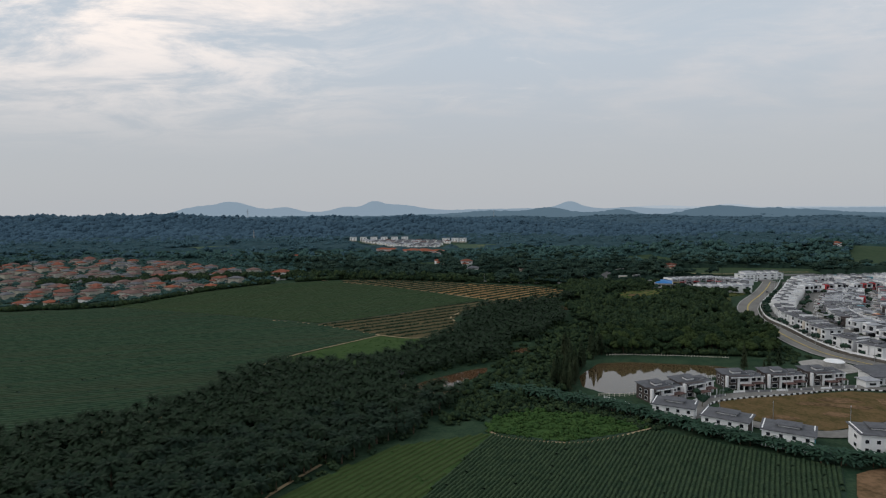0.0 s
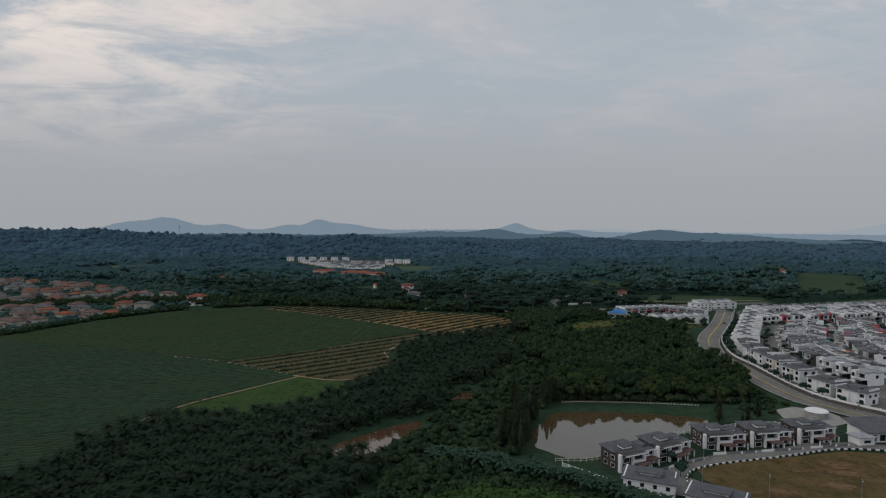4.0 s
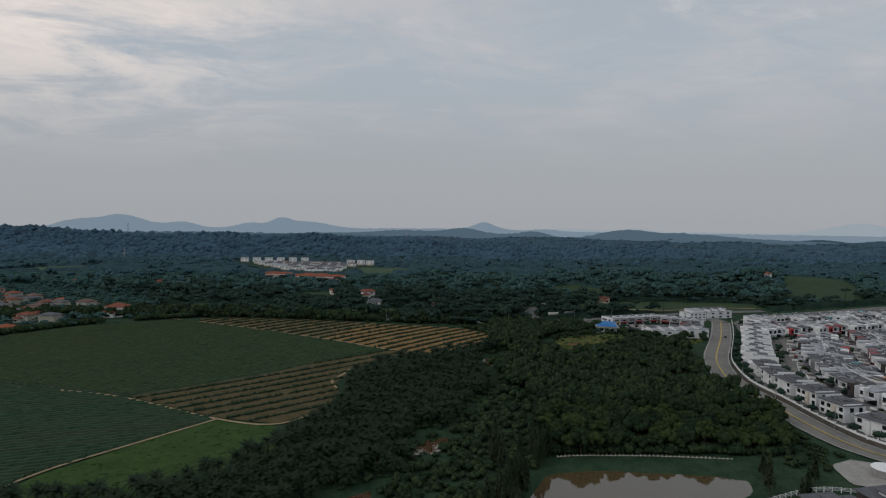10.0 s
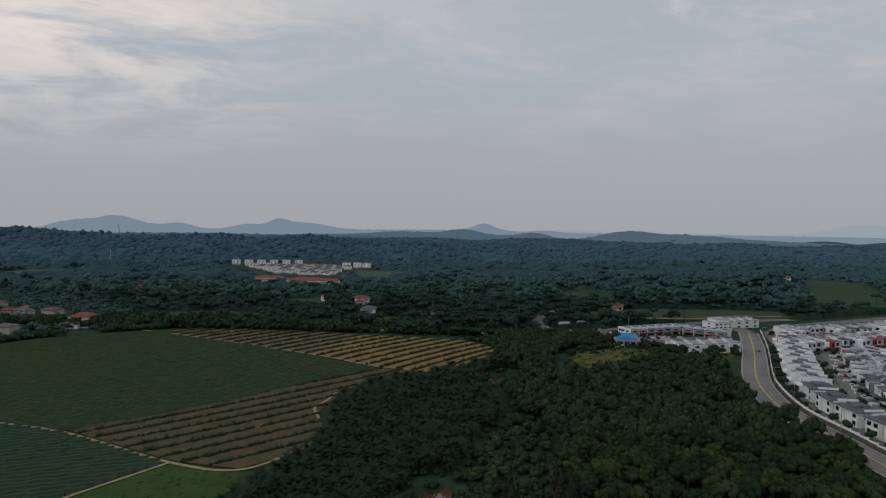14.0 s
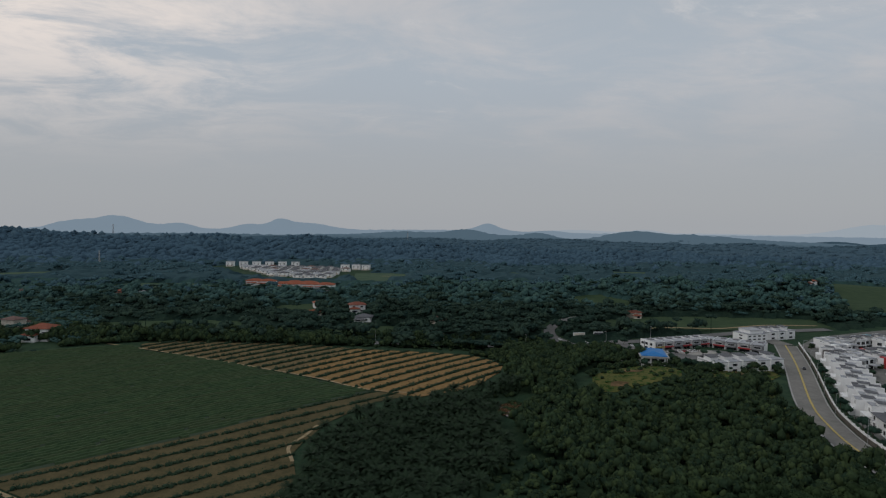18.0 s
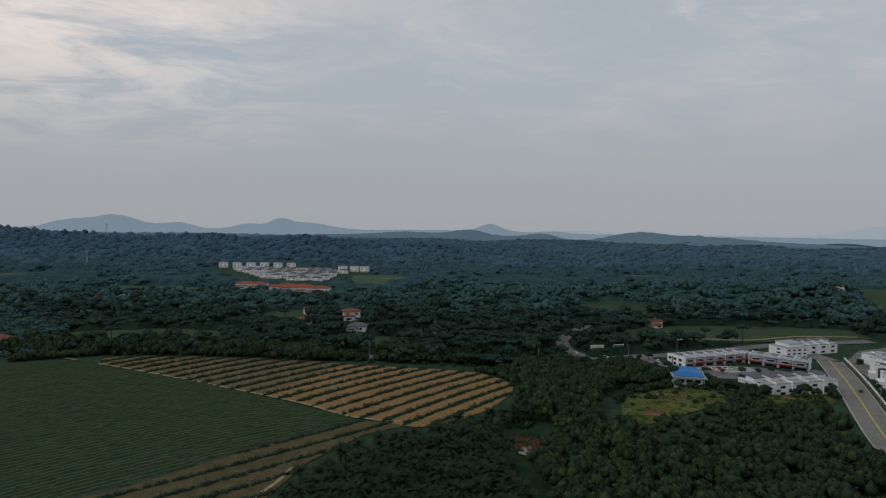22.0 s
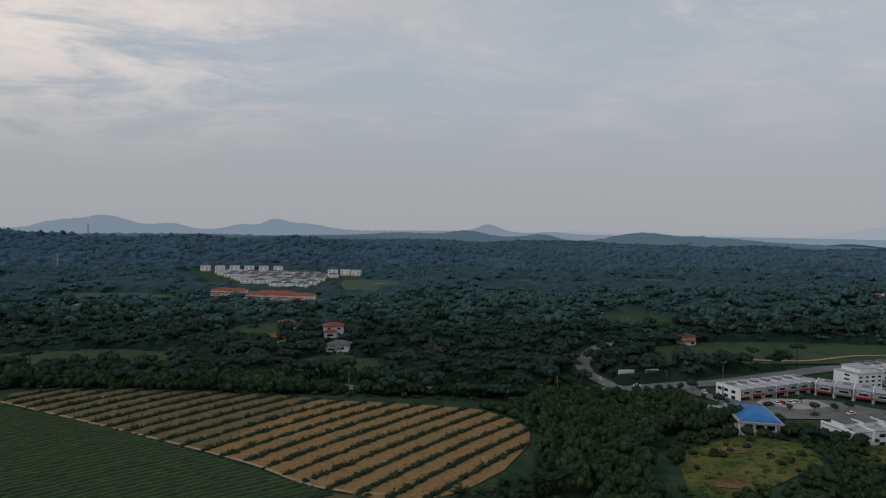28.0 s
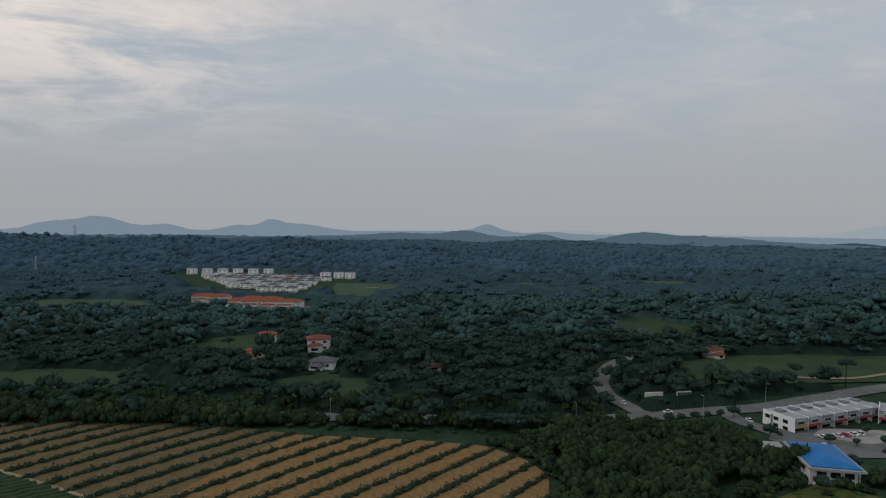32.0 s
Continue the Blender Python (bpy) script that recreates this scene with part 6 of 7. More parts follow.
def duplex(label):
    """A pair of houses: a tall brown-clad half with a mono-pitch grey roof, balcony and white frame, and a lower white half; front -y."""
    root = tagged(new("duplex_house"), label, "house", "duplex houses")
    part("main_wall", boxes((-8.2, 1.6, -5.2, 6.2, -0.6, 6.6)), BROWNWALL, root, "brown-grey clad wall")
    part("end_wall", boxes((-8.6, -8.2, -4.0, 6.2, -0.6, 6.6)), BROWNWALL, root)
    part("corner_pier", boxes((-8.75, -7.9, -5.5, -4.0, -0.6, 6.7)), WHITE, root)
    part("low_wall", boxes((2.5, 8.2, -2.8, 6.2, -0.6, 5.4)), WHITE, root)
    part("link_wall", boxes((1.6, 2.5, 1.0, 6.2, -0.6, 4.6)), BROWNWALL, root)
    part("roof", slab_roof(-9.2, 2.2, -1.5, 6.9, 6.6, 0.7), ROOFGREY, root)
    part("front_roof", slab_roof(-7.2, 2.4, -6.6, -1.4, 6.1, 0.35), ROOFGREY, root)
    part("roof_box", boxes((-4.4, -0.6, -1.2, 2.4, 6.8, 8.0)), WHITE, root)
    part("upper_roof", slab_roof(-5.1, 0.2, -2.0, 3.2, 7.95, 0.45), ROOFGREY, root)
    part("low_roof", slab_roof(2.2, 8.8, -3.6, 6.8, 5.45, 0.3), ROOFGREY, root)
    part("white_fin", boxes((-3.9, -3.2, -6.2, -5.2, -0.5, 6.1)), WHITE, root)
    part("white_fin", boxes((1.1, 1.85, -6.3, -5.2, -0.5, 6.4)), WHITE, root)
    part("fascia", boxes((-7.3, 2.5, -6.75, -6.6, 6.02, 6.4), (2.1, 8.9, -3.75, -3.6, 5.4, 5.75)), WHITE, root)
    part("white_pier", boxes((7.6, 8.4, -3.6, -2.8, -0.5, 5.4)), WHITE, root)
    part("low_roof_box", boxes((3.6, 6.2, 0.4, 3.0, 5.6, 6.6)), WHITE, root)
    part("low_upper_roof", slab_roof(3.1, 6.8, -0.2, 3.6, 6.55, 0.35), ROOFGREY, root)
    # flat dark slab paints the shade under the balcony
    part("dark_recess", boxes((-3.0, 1.0, -5.26, -5.21, 0.1, 2.5)), GLASS, root)
    part("balcony", boxes((-3.3, 1.3, -6.2, -5.2, 2.9, 3.9)), WHITE, root)
    part("balcony_door", pane_box(-2.9, 0.9, -5.2, 3.2, 5.6, -1), (WHITE, GLASS), root)
    part("porch_roof", slab_roof(-3.0, 2.2, -9.4, -6.2, 2.7, 0.1, 0.22), ROOFBROWN, root, "brown tiled porch roof")
    part("porch_roof", slab_roof(3.0, 8.0, -6.6, -2.8, 2.7, 0.1, 0.22), ROOFBROWN, root, "brown tiled porch roof")
    for px, py in ((-2.7, -9.2), (1.9, -9.2), (3.3, -6.4), (7.7, -6.4)):
        part("porch_post", boxes((px - 0.18, px + 0.18, py - 0.18, py + 0.18, -0.5, 2.7)), WHITE, root)
    for x0, x1, y, z0, z1, s in ((-7.3, -4.6, -5.2, 3.4, 5.4, -1), (-7.3, -4.6, -5.2, 0.3, 2.3, -1), (3.0, 5.4, -2.8, 3.4, 5.2, -1), (5.9, 7.6, -2.8, 3.4, 5.2, -1), (3.2, 7.4, -2.8, 0.2, 2.4, -1),
                             (-6, -4, 6.2, 3.6, 5.2, 1), (-2, 0, 6.2, 3.6, 5.2, 1), (3.4, 5.4, 6.2, 3.6, 5.2, 1), (-6, -4, 6.2, 0.6, 2.2, 1)):
        framed_window(root, x0, x1, y, z0, z1, s)
    for z in (0.8, 3.8):
        part("window", side_pane(-2.0, 0.2, -8.6, z, z + 1.7, -1), (WHITE, GLASS), root)
        part("window", side_pane(2.2, 4.2, -8.6, z, z + 1.7, -1), (WHITE, GLASS), root)
    for x0, x1 in ((-8.2, -3.2), (2.4, 3.0), (7.9, 8.4)):
        part("front_wall", boxes((x0, x1, -11.4, -11.1, -0.5, 1.3)), WHITE, root)
    part("gate", boxes((-3.1, 2.3, -11.3, -11.2, -0.2, 1.4)), GREYWALL, root)
    part("gate", boxes((3.1, 7.8, -11.3, -11.2, -0.2, 1.4)), GREYWALL, root)
    return root


dup = [duplex("brown and white duplex house with grey mono-pitch roofs")]
place(dup, [(109.3, 251.2, 5, 0), (126.8, 253.5, 6, 0), (144.8, 256.4, 9, 0), (72.5, 235.5, 24, 0), (87, 242.5, 24, 0)], (0.93, 0.78, 0.82))

tall_house = villa("corner_house", 12, 10, 6.2, "tall plain white corner house with grey roof", WHITE)
tall_house.matrix_basis = pose(122, 186.5, gz(122, 186.5), 0, 0, -12)
tall_house["group"] = ""

# ---- shops, blue-roofed hall, white blocks ----


def at(root, x, y, rot, dz=0.0):
    root.matrix_basis = pose(x, y, gz(x, y) + dz, 0, 0, rot)
    return root


def shop(w, d, h, label, accent):
    """One shop of a two-storey parade: shutter below, windows above, pale mono-pitch roof, canopy; the front faces -y."""
    root = tagged(new("shop_unit"), label, "shop", "shop parade")
    part("wall", boxes((-w / 2, w / 2, -d / 2, d / 2, -0.6, h)), WHITE, root)
    part("roof", slab_roof(-w / 2, w / 2, -d / 2 - 1.2, d / 2, h + 0.04, 0.35), ROOFPALE, root)
    part("fin", boxes((-w / 2 - 0.12, -w / 2 + 0.12, -d / 2 - 1.3, d / 2, 0, h + 1.0)), WHITE, root)
    part("rooftop_box", boxes((-w * 0.1, w * 0.3, d * 0.05, d * 0.3, h + 0.45, h + 1.3)), GREYWALL, root)
    part("front_bay", boxes((-w * 0.34, w * 0.34, -d / 2 - 1.0, -d / 2, 3.0, h - 0.4)), ROOFPALE, root, "pale panelled bay")
    part("window", pane_box(-w * 0.26, w * 0.26, -d / 2 - 1.0, 3.4, h - 0.8, -1), (WHITE, GLASS), root)
    part("bay_roof", slab_roof(-w * 0.38, w * 0.38, -d / 2 - 1.5, -d / 2 + 3.0, h + 0.5, 0.5, 0.2), ROOFPALE, root, "tilted pale bay roof")
    part("bay_top", boxes((-w * 0.34, w * 0.34, -d / 2 - 1.0, -d / 2 + 2.6, h - 0.4, h + 0.6)), WHITE if accent != GREYWALL else GREYWALL, root)
    part("dark_strip", boxes((w * 0.36, w * 0.49, -d / 2 - 0.1, -d / 2 - 0.01, 2.9, h - 0.1)), GREYWALL, root)
    part("sign_board", boxes((-w / 2 + 0.15, w / 2 - 0.15, -d / 2 - 1.5, -d / 2 - 0.02, 2.2, 2.9)), accent, root, "coloured shop fascia board")
    part("shutter", boxes((-w * 0.4, w * 0.4, -d / 2 - 0.08, -d / 2 - 0.01, 0.1, 2.1)), GLASS, root)
    part("window", pane_box(-w * 0.3, w * 0.3, d / 2, 3.4, 4.6, 1), (WHITE, GLASS), root)
    return root


shops = [shop(7.0, 11.5, 5.6, "white two-storey shop with red fascia board", REDPANEL), shop(7.0, 11.5, 5.6, "white two-storey shop with grey fascia board", GREYWALL), shop(7.0, 11.5, 5.6, "white corner shop with yellow fascia board", YELLOW)]
for y0, z0 in ((-4.6, 0.3), (-0.8, 0.3), (-4.6, 3.2), (-0.8, 3.2), (2.6, 3.2)):
    part("side_window", side_pane(y0, y0 + 2.2, -3.62, z0, z0 + 1.8, -1), (WHITE, GLASS), shops[2])
part("grey_end_panel", boxes((-3.72, -3.63, 1.6, 2.4, 0.2, 5.4)), GREYWALL, shops[2], "dark grey wall strip")
line = [(173 + 6.6 * i, 540.0 + 2.1 * i, 17.5, (2, 0, 1, 0, 1, 0, 1)[i]) for i in range(7)]
line += [(219, 545, -42, 0), (224, 540.2, -42, 1), (229.2, 535.5, -42, 0), (234.2, 531, -42, 1)]
place(shops, line, (1, 1, 0.82))
tower = tagged(new("office_block"), "white three-storey stepped office block behind the shops", "building")
part("wall", boxes((-8, 8, -7, 7, -0.6, 7.6)), WHITE, tower)
part("upper_wall", boxes((-4, 7, -5, 6, 7.6, 10.2)), WHITE, tower)
part("roof", boxes((-8.3, 8.3, -7.3, 7.3, 7.6, 7.8)), ROOFPALE, tower)
part("upper_roof", boxes((-4.5, 7.5, -5.5, 6.5, 10.2, 10.4)), ROOFPALE, tower)
windows(tower, 16, 14, 3, 4, 2.2, 0.7, 1.2, 2.4)
at(tower, 246, 560, 10).scale = (0.9, 0.9, 0.82)

hall = tagged(new("blue_roof_hall"), "white hall with bright blue hipped metal roof", "building")
part("wall", boxes((-5.4, 5.4, -9.0, 9.0, -0.8, 5.2)), WHITE, hall)
part("fascia", boxes((-7.0, 7.0, -10.6, 10.6, 5.2, 5.8)), CONCRETE, hall, "pale grey concrete roof edge")
part("roof", hip_roof(-6.0, 6.0, -9.6, 9.6, 6.0, 1.5, 0.2, 0.95), ROOFBLUE, hall, "bright blue metal sheet roof")
for k in range(4):
    part("column", boxes((-6.3, -5.9, -8.6 + 5.6 * k, -8.2 + 5.6 * k, -0.8, 5.2)), WHITE, hall)
    part("column", boxes((5.9, 6.3, -8.6 + 5.6 * k, -8.2 + 5.6 * k, -0.8, 5.2)), WHITE, hall)
for x in (-3.4, 0, 3.4):
    part("window", pane_box(x - 1.3, x + 1.3, -9.0, 2.9, 4.6, -1), (WHITE, GLASS), hall)
    part("door", boxes((x - 1.2, x + 1.2, -9.08, -9.01, 0, 2.4)), GREYWALL, hall)
at(hall, 152.5, 493.5, -17)
yard = tagged(new("hall_annex"), "low grey flat-roofed annex beside the hall", "building")
part("wall", boxes((-5, 5, -5, 5, -0.6, 3.2)), WHITE, yard)
part("roof", boxes((-5.5, 5.5, -5.5, 5.5, 3.2, 3.5)), CONCRETE, yard)
for k in range(4):
    part("post", boxes((-5.3 + 3.4 * k, -5.1 + 3.4 * k, -8.2, -8.0, -0.6, 2.6)), WHITE, yard)
part("canopy", boxes((-5.5, 5.5, -8.6, -5.5, 2.6, 2.8)), ROOFPALE, yard)
at(yard, 148, 512, -15)


def white_block(w, d, h, n, label):
    root = tagged(new("white_terrace_block"), label, "building", "white terrace blocks")
    part("wall", boxes((-w / 2, w / 2, -d / 2, d / 2, -0.8, h)), WHITE, root)
    part("roof", boxes((-w / 2 - 0.3, w / 2 + 0.3, -d / 2 - 0.3, d / 2 + 0.3, h, h + 0.3)), ROOFPALE, root)
    for k in range(n):
        x = -w / 2 + w * (k + 0.5) / n
        u = w / n
        part("roof_box", boxes((x - u * 0.3, x + u * 0.25, -d * 0.1, d * 0.35, h + 0.3, h + 1.9)), WHITE, root)
        part("box_roof", slab_roof(x - u * 0.36, x + u * 0.31, -d * 0.16, d * 0.41, h + 1.9, 0.3, 0.2), ROOFGREY, root)
        part("party_wall", boxes((x - u / 2 - 0.12, x - u / 2 + 0.12, -d / 2 - 0.8, d / 2 + 0.8, -0.6, h + 0.9)), WHITE, root)
        for z in (0.6, 3.3):
            part("window", pane_box(x - 1.4, x + 1.4, -d / 2, z, z + 1.3, -1), (WHITE, GLASS), root)
    return root


at(white_block(42, 11, 5.4, 5, "long white two-storey terrace with roof boxes"), 196, 486, 10)
at(white_block(30, 11, 5.4, 4, "long white terrace beside the junction"), 268, 572, 14)

# gatehouse, tank, hut
club = tagged(new("clubhouse"), "low clubhouse with dark sloping roofs and white walls", "building")
part("wall", boxes((-9, 9, -5, 5, -0.5, 3.6)), WHITE, club)
part("roof", slab_roof(-10.5, 3.5, -6.5, 6.5, 3.7, 1.6), ROOFGREY, club)
part("roof", slab_roof(2.8, 11, -5.5, 5.5, 4.6, 1.2, axis="x"), ROOFGREY, club)
part("tower_wall", boxes((1.5, 6.5, -4.5, 4.5, 3.6, 4.6)), BROWNWALL, club)
for k in range(5):
    part("window", pane_box(-8.4 + 3.5 * k, -6.0 + 3.5 * k, -5, 0.4, 2.9, -1), (WHITE, GLASS), club)
at(club, 172, 258, 4)
guard = tagged(new("guard_house"), "small guard house with pale hipped roof", "building")
part("wall", boxes((-3, 3, -2.5, 2.5, -0.4, 3.0)), WHITE, guard)
part("roof", hip_roof(-3, 3, -2.5, 2.5, 3.1, 1.0, 0.6), ROOFPALE, guard)
part("window", pane_box(-1.5, 1.5, -2.5, 1.0, 2.2, -1), (WHITE, GLASS), guard)
at(guard, 160, 251.5, 8)
tank = tagged(new("water_tank"), "round white concrete water tank with flat lid", "tank")
bm = bmesh.new()
bmesh.ops.create_cone(bm, cap_ends=True, segments=40, radius1=5.0, radius2=5.0, depth=3.4, matrix=Matrix.Translation((0, 0, 1.3)))
part("shell", bm, CONCRETE, tank)
bm = bmesh.new()
bmesh.ops.create_cone(bm, cap_ends=True, segments=40, radius1=5.2, radius2=4.7, depth=0.4, matrix=Matrix.Translation((0, 0, 3.15)))
part("lid", bm, WHITE, tank)
at(tank, 163.5, 281, 0)
tank.scale = (0.82, 0.82, 0.9)
hut = tagged(new("pump_hut"), "small open hut with pale metal roof by the clay pond", "hut")
part("roof", slab_roof(-2.6, 2.6, -1.8, 1.8, 2.4, 0.4, 0.1), ROOFPALE, hut)
for sx_ in (-2.2, 2.2):
    for sy_ in (-1.5, 1.5):
        part("post", boxes((sx_ - 0.07, sx_ + 0.07, sy_ - 0.07, sy_ + 0.07, -0.5, 2.45)), BARK, hut)
part("back_wall", boxes((-2.3, 2.3, 1.5, 1.58, -0.2, 2.3)), GREYWALL, hut)
at(hut, -33, 262, 20)

# ---- red-roofed village, far settlement, villas in the woods ----


def tiled_house(w, d, h, roof, wall, label, group, category="house", n=2):
    """A house with hipped tile roofs, a lower wing and a porch; the front faces -y."""
    root = tagged(new("tiled_house"), label, category, group)
    part("wall", boxes((-w / 2, w / 2, -d / 2, d / 2, -0.8, h)), wall, root)
    part("roof", hip_roof(-w / 2, w / 2, -d / 2, d / 2, h + 0.15, min(w, d) * 0.22, 0.8), roof, root)
    part("wing_wall", boxes((-w * 0.48, w * 0.1, -d / 2 - 3.2, -d / 2, -0.8, h * 0.55)), wall, root)
    part("wing_roof", hip_roof(-w * 0.48, w * 0.1, -d / 2 - 3.2, -d / 2 + 0.3, h * 0.55 + 0.1, 1.3, 0.6), roof, root)
    floors = 2 if h > 5 else 1
    for f in range(floors):
        for k in range(n):
            x = -w / 2 + w * (k + 0.5) / n
            if f == 0 and x < w * 0.1:
                continue
            part("window", pane_box(x - 0.9, x + 0.9, -d / 2, 1.0 + 3.1 * f, 2.4 + 3.1 * f, -1), (WHITE, GLASS), root)
    part("window", pane_box(-w * 0.38, -w * 0.05, -d / 2 - 3.2, 0.8, 2.3, -1), (WHITE, GLASS), root)
    return root


TANWALL = material("weathered_cream_paint", (0.30, 0.28, 0.24), (0.52, 0.50, 0.45), 4.0, 0.8, per="object", c=(0.40, 0.36, 0.28))
vill = [tiled_house(13, 10, 6.2, ROOFRED, TANWALL, "cream two-storey house with terracotta tiled roof", "red roof village"),
        tiled_house(14, 11, 6.2, ROOFBROWN, TANWALL, "cream house with dark brown tiled roof", "red roof village"),
        tiled_house(12, 10, 3.4, ROOFORANGE, TANWALL, "single-storey house with orange tiled roof", "red roof village"),
        tiled_house(14, 10, 6.0, ROOFGREY, TANWALL, "cream house with grey tiled roof", "red roof village"),
        tiled_house(15, 9, 3.6, ROOFRED, WHITE, "low white house with terracotta roof", "red roof village")]
r_v = random.Random(5)
VILLAGE = [(-352, 446), (-300, 455), (-266, 472), (-225, 500), (-212, 530), (-205, 600), (-250, 640), (-300, 660), (-360, 720), (-520, 800), (-560, 700), (-420, 520)]
vp = scatter(VILLAGE, 22, 0.4, 41)
vp = [(x, y) for x, y in vp if x > -0.86 * y - 20]
place(vill, [(x, y, r_v.choice((-25, -25, -20, 65, 155)) + r_v.uniform(-14, 14), r_v.choice((0, 0, 0, 1, 1, 1, 1, 2, 3, 3, 3, 4))) for x, y in vp if r_v.random() < 0.9], (0.8, 0.8, 0.76))
gardens = keep_clear(scatter([(-560, 440), (-345, 438), (-262, 442), (-228, 488), (-182, 522), (-150, 545), (-160, 600), (-200, 660), (-330, 760), (-560, 830)], 6.8, 0.45, 42), False)
ok = np.ones(len(gardens), bool)
for hx, hy in vp:
    ok &= np.hypot(gardens[:, 0] - hx, (gardens[:, 1] - hy + 3)) > 8.0
ok &= (np.abs(gardens[:, 0] + 176) > 8) | (gardens[:, 1] > 557)
gardens = gardens[ok]
joined("garden_trees", FAR_TPL, gardens, WOODS_PARK_HAZY, "green garden trees between the houses", "trees", (0.3, 0.7), seed=43)
hedge_pts = np.array([(x + r_v.uniform(-2, 2), y + r_v.uniform(-2, 3) + 4) for x, y, a in evenly(offset_line([(-350, 425), (-264, 436), (-225, 488), (-180, 522), (-125, 545)], 0), 3.2) for _ in range(2) if abs(x + 168) > 9])
joined("boundary_hedge", BUSH, hedge_pts, WOODS, "dark hedge between the field and the village", "hedge", (0.9, 1.8), seed=44)

lone = tiled_house(13, 11, 7.0, ROOFRED, WHITE, "tall white house with terracotta roof at the field edge", "", n=3)
at(lone, -178, 556, -8)
for x, y, w, d, h, rm, wm, rot, lb in ((-37, 650, 14, 11, 3.6, ROOFORANGE, CREAM, 8, "low pavilion with orange hipped roof in the trees"), (-38, 688, 12, 10, 6.4, ROOFORANGE, WHITE, 20, "white house with orange roof among trees"),
                                  (-7, 668, 16, 12, 8.6, ROOFRED, WHITE, 10, "large white villa with terracotta roofs"), (0, 630, 15, 12, 4.6, ROOFGREY, WHITE, -12, "white bungalow with grey hipped roof on the lawn"),
                                  (53, 630, 14, 10, 5.6, ROOFBROWN, CREAM, 15, "cream house with brown roof behind trees"), (207, 650, 13, 10, 6.0, ROOFRED, CREAM, 25, "pinkish house with red roof on the hillside"),
                                  (338, 735, 20, 12, 6.2, ROOFGREY, WHITE, 5, "white house with grey roof on the wooded slope"), (412, 790, 22, 12, 6.2, ROOFGREY, WHITE, 5, "long white house with grey roof in the woods"),
                                  (470, 815, 18, 13, 7.5, ROOFRED, WHITE, -15, "large house with red tiled roof on the hill"),
                                  (-318, 790, 18, 13, 6.4, ROOFRED, WHITE, -20, "house with terracotta roof in the woods"), (-232, 794, 18, 12, 6.0, ROOFRED, WHITE, 12, "house with red roof beside the fairway"),
                                  (-212, 797, 18, 10, 4.2, ROOFPALE, GREYWALL, 5, "flat grey pavilion beside the fairway")):
    at(tiled_house(w * 0.74, d * 0.74, h * 0.72, rm, wm, lb, ""), x, y, rot)

condo = [tiled_house(24, 15, 7.5, ROOFORANGE, WHITE, "white apartment row with wide orange tiled roof", "orange roof apartments", "apartment house", 5)]
place(condo, [(-132, 892, 6, 0), (-118, 888, 2, 0), (-95, 862, 4, 0), (-80, 858, 2, 0), (-64, 855, -3, 0), (-50, 852, -8, 0), (-86, 874, 0, 0), (-70, 870, 0, 0)], (0.8, 0.8, 0.66))
lodge = [tiled_house(13, 10, 5.6, ROOFGREY, WHITE, "white two-storey lodge with grey roof below the apartments", "lodges", "house", 2)]
place(lodge, [(-68, 818, 4, 0), (-55, 816, 0, 0), (-42, 815, -4, 0), (-30, 814, -6, 0)], (0.8, 0.8, 0.7))


def row_house(w, d, h, label, storeys, roofm):
    root = tagged(new("row_house"), label, "house", "far settlement houses")
    part("wall", boxes((-w / 2, w / 2, -d / 2, d / 2, -1.0, h)), WHITE, root)
    part("roof", hip_roof(-w / 2, w / 2, -d / 2, d / 2, h + 0.1, 2.2 if storeys < 3 else 0.4, 0.5, 0.9), roofm, root)
    part("porch", boxes((-w * 0.4, w * 0.4, -d / 2 - 3, -d / 2, -0.8, 3.0)), CREAM, root)
    for f in range(storeys):
        for k in (-0.25, 0.25):
            part("window", pane_box(w * k - 1.2, w * k + 1.2, -d / 2 - (3.0 if f == 0 else 0), 1.0 + 3.0 * f, 2.5 + 3.0 * f, -1), (WHITE, GLASS), root)
    return root


far = [row_house(14, 11, 6.6, "white row house with grey pitched roof", 2, ROOFGREY), row_house(14, 11, 6.6, "white row house with pale pitched roof", 2, ROOFPALE), row_house(15, 10, 11.0, "white three-storey block with flat roof", 3, ROOFPALE), row_house(14, 11, 6.6, "white row house with brown pitched roof", 2, ROOFBROWN)]
spots = [(-236 + 20.5 * i, 1196, 2, 2) for i in range(6)] + [(-50, 1140, -10, 2), (-33, 1143, -10, 2), (-18, 1138, -10, 2)]
r_s = random.Random(8)
for y, x0, x1 in ((972, -96, -64), (1000, -134, -60), (1030, -148, -56), (1058, -160, -52), (1086, -176, -50), (1114, -192, -46), (1142, -204, -62)):
    x = x0
    while x < x1:
        spots.append((x, y + r_s.uniform(-2, 2) - 0.12 * (x + 120), -7 + r_s.uniform(-3, 3), r_s.choice((0, 0, 0, 1, 1, 0, 3))))
        x += 14.6
place(far, spots, (0.82, 0.82, 0.72))

# ---- signs, lamps, fences, cars ----


def billboard(label, x, y, rot, art, w=7.5):
    root = tagged(new("billboard"), label, "billboard")
    part("board", boxes((-w / 2, w / 2, -0.15, 0.15, 1.6, 4.8)), WHITE, root)
    part("picture", boxes((-w / 2 + 0.3, w / 2 - 0.3, -0.19, -0.155, 2.1, 4.4)), art, root, "plain printed panel")
    for k in (-0.35, 0.35):
        part("post", boxes((w * k - 0.12, w * k + 0.12, -0.1, 0.1, -0.5, 1.6)), STEEL, root)
    part("base", boxes((-w / 2 - 0.6, w / 2 + 0.6, -1.0, -0.4, -0.4, 0.9)), CREAM, root)
    at(root, x, y, rot)


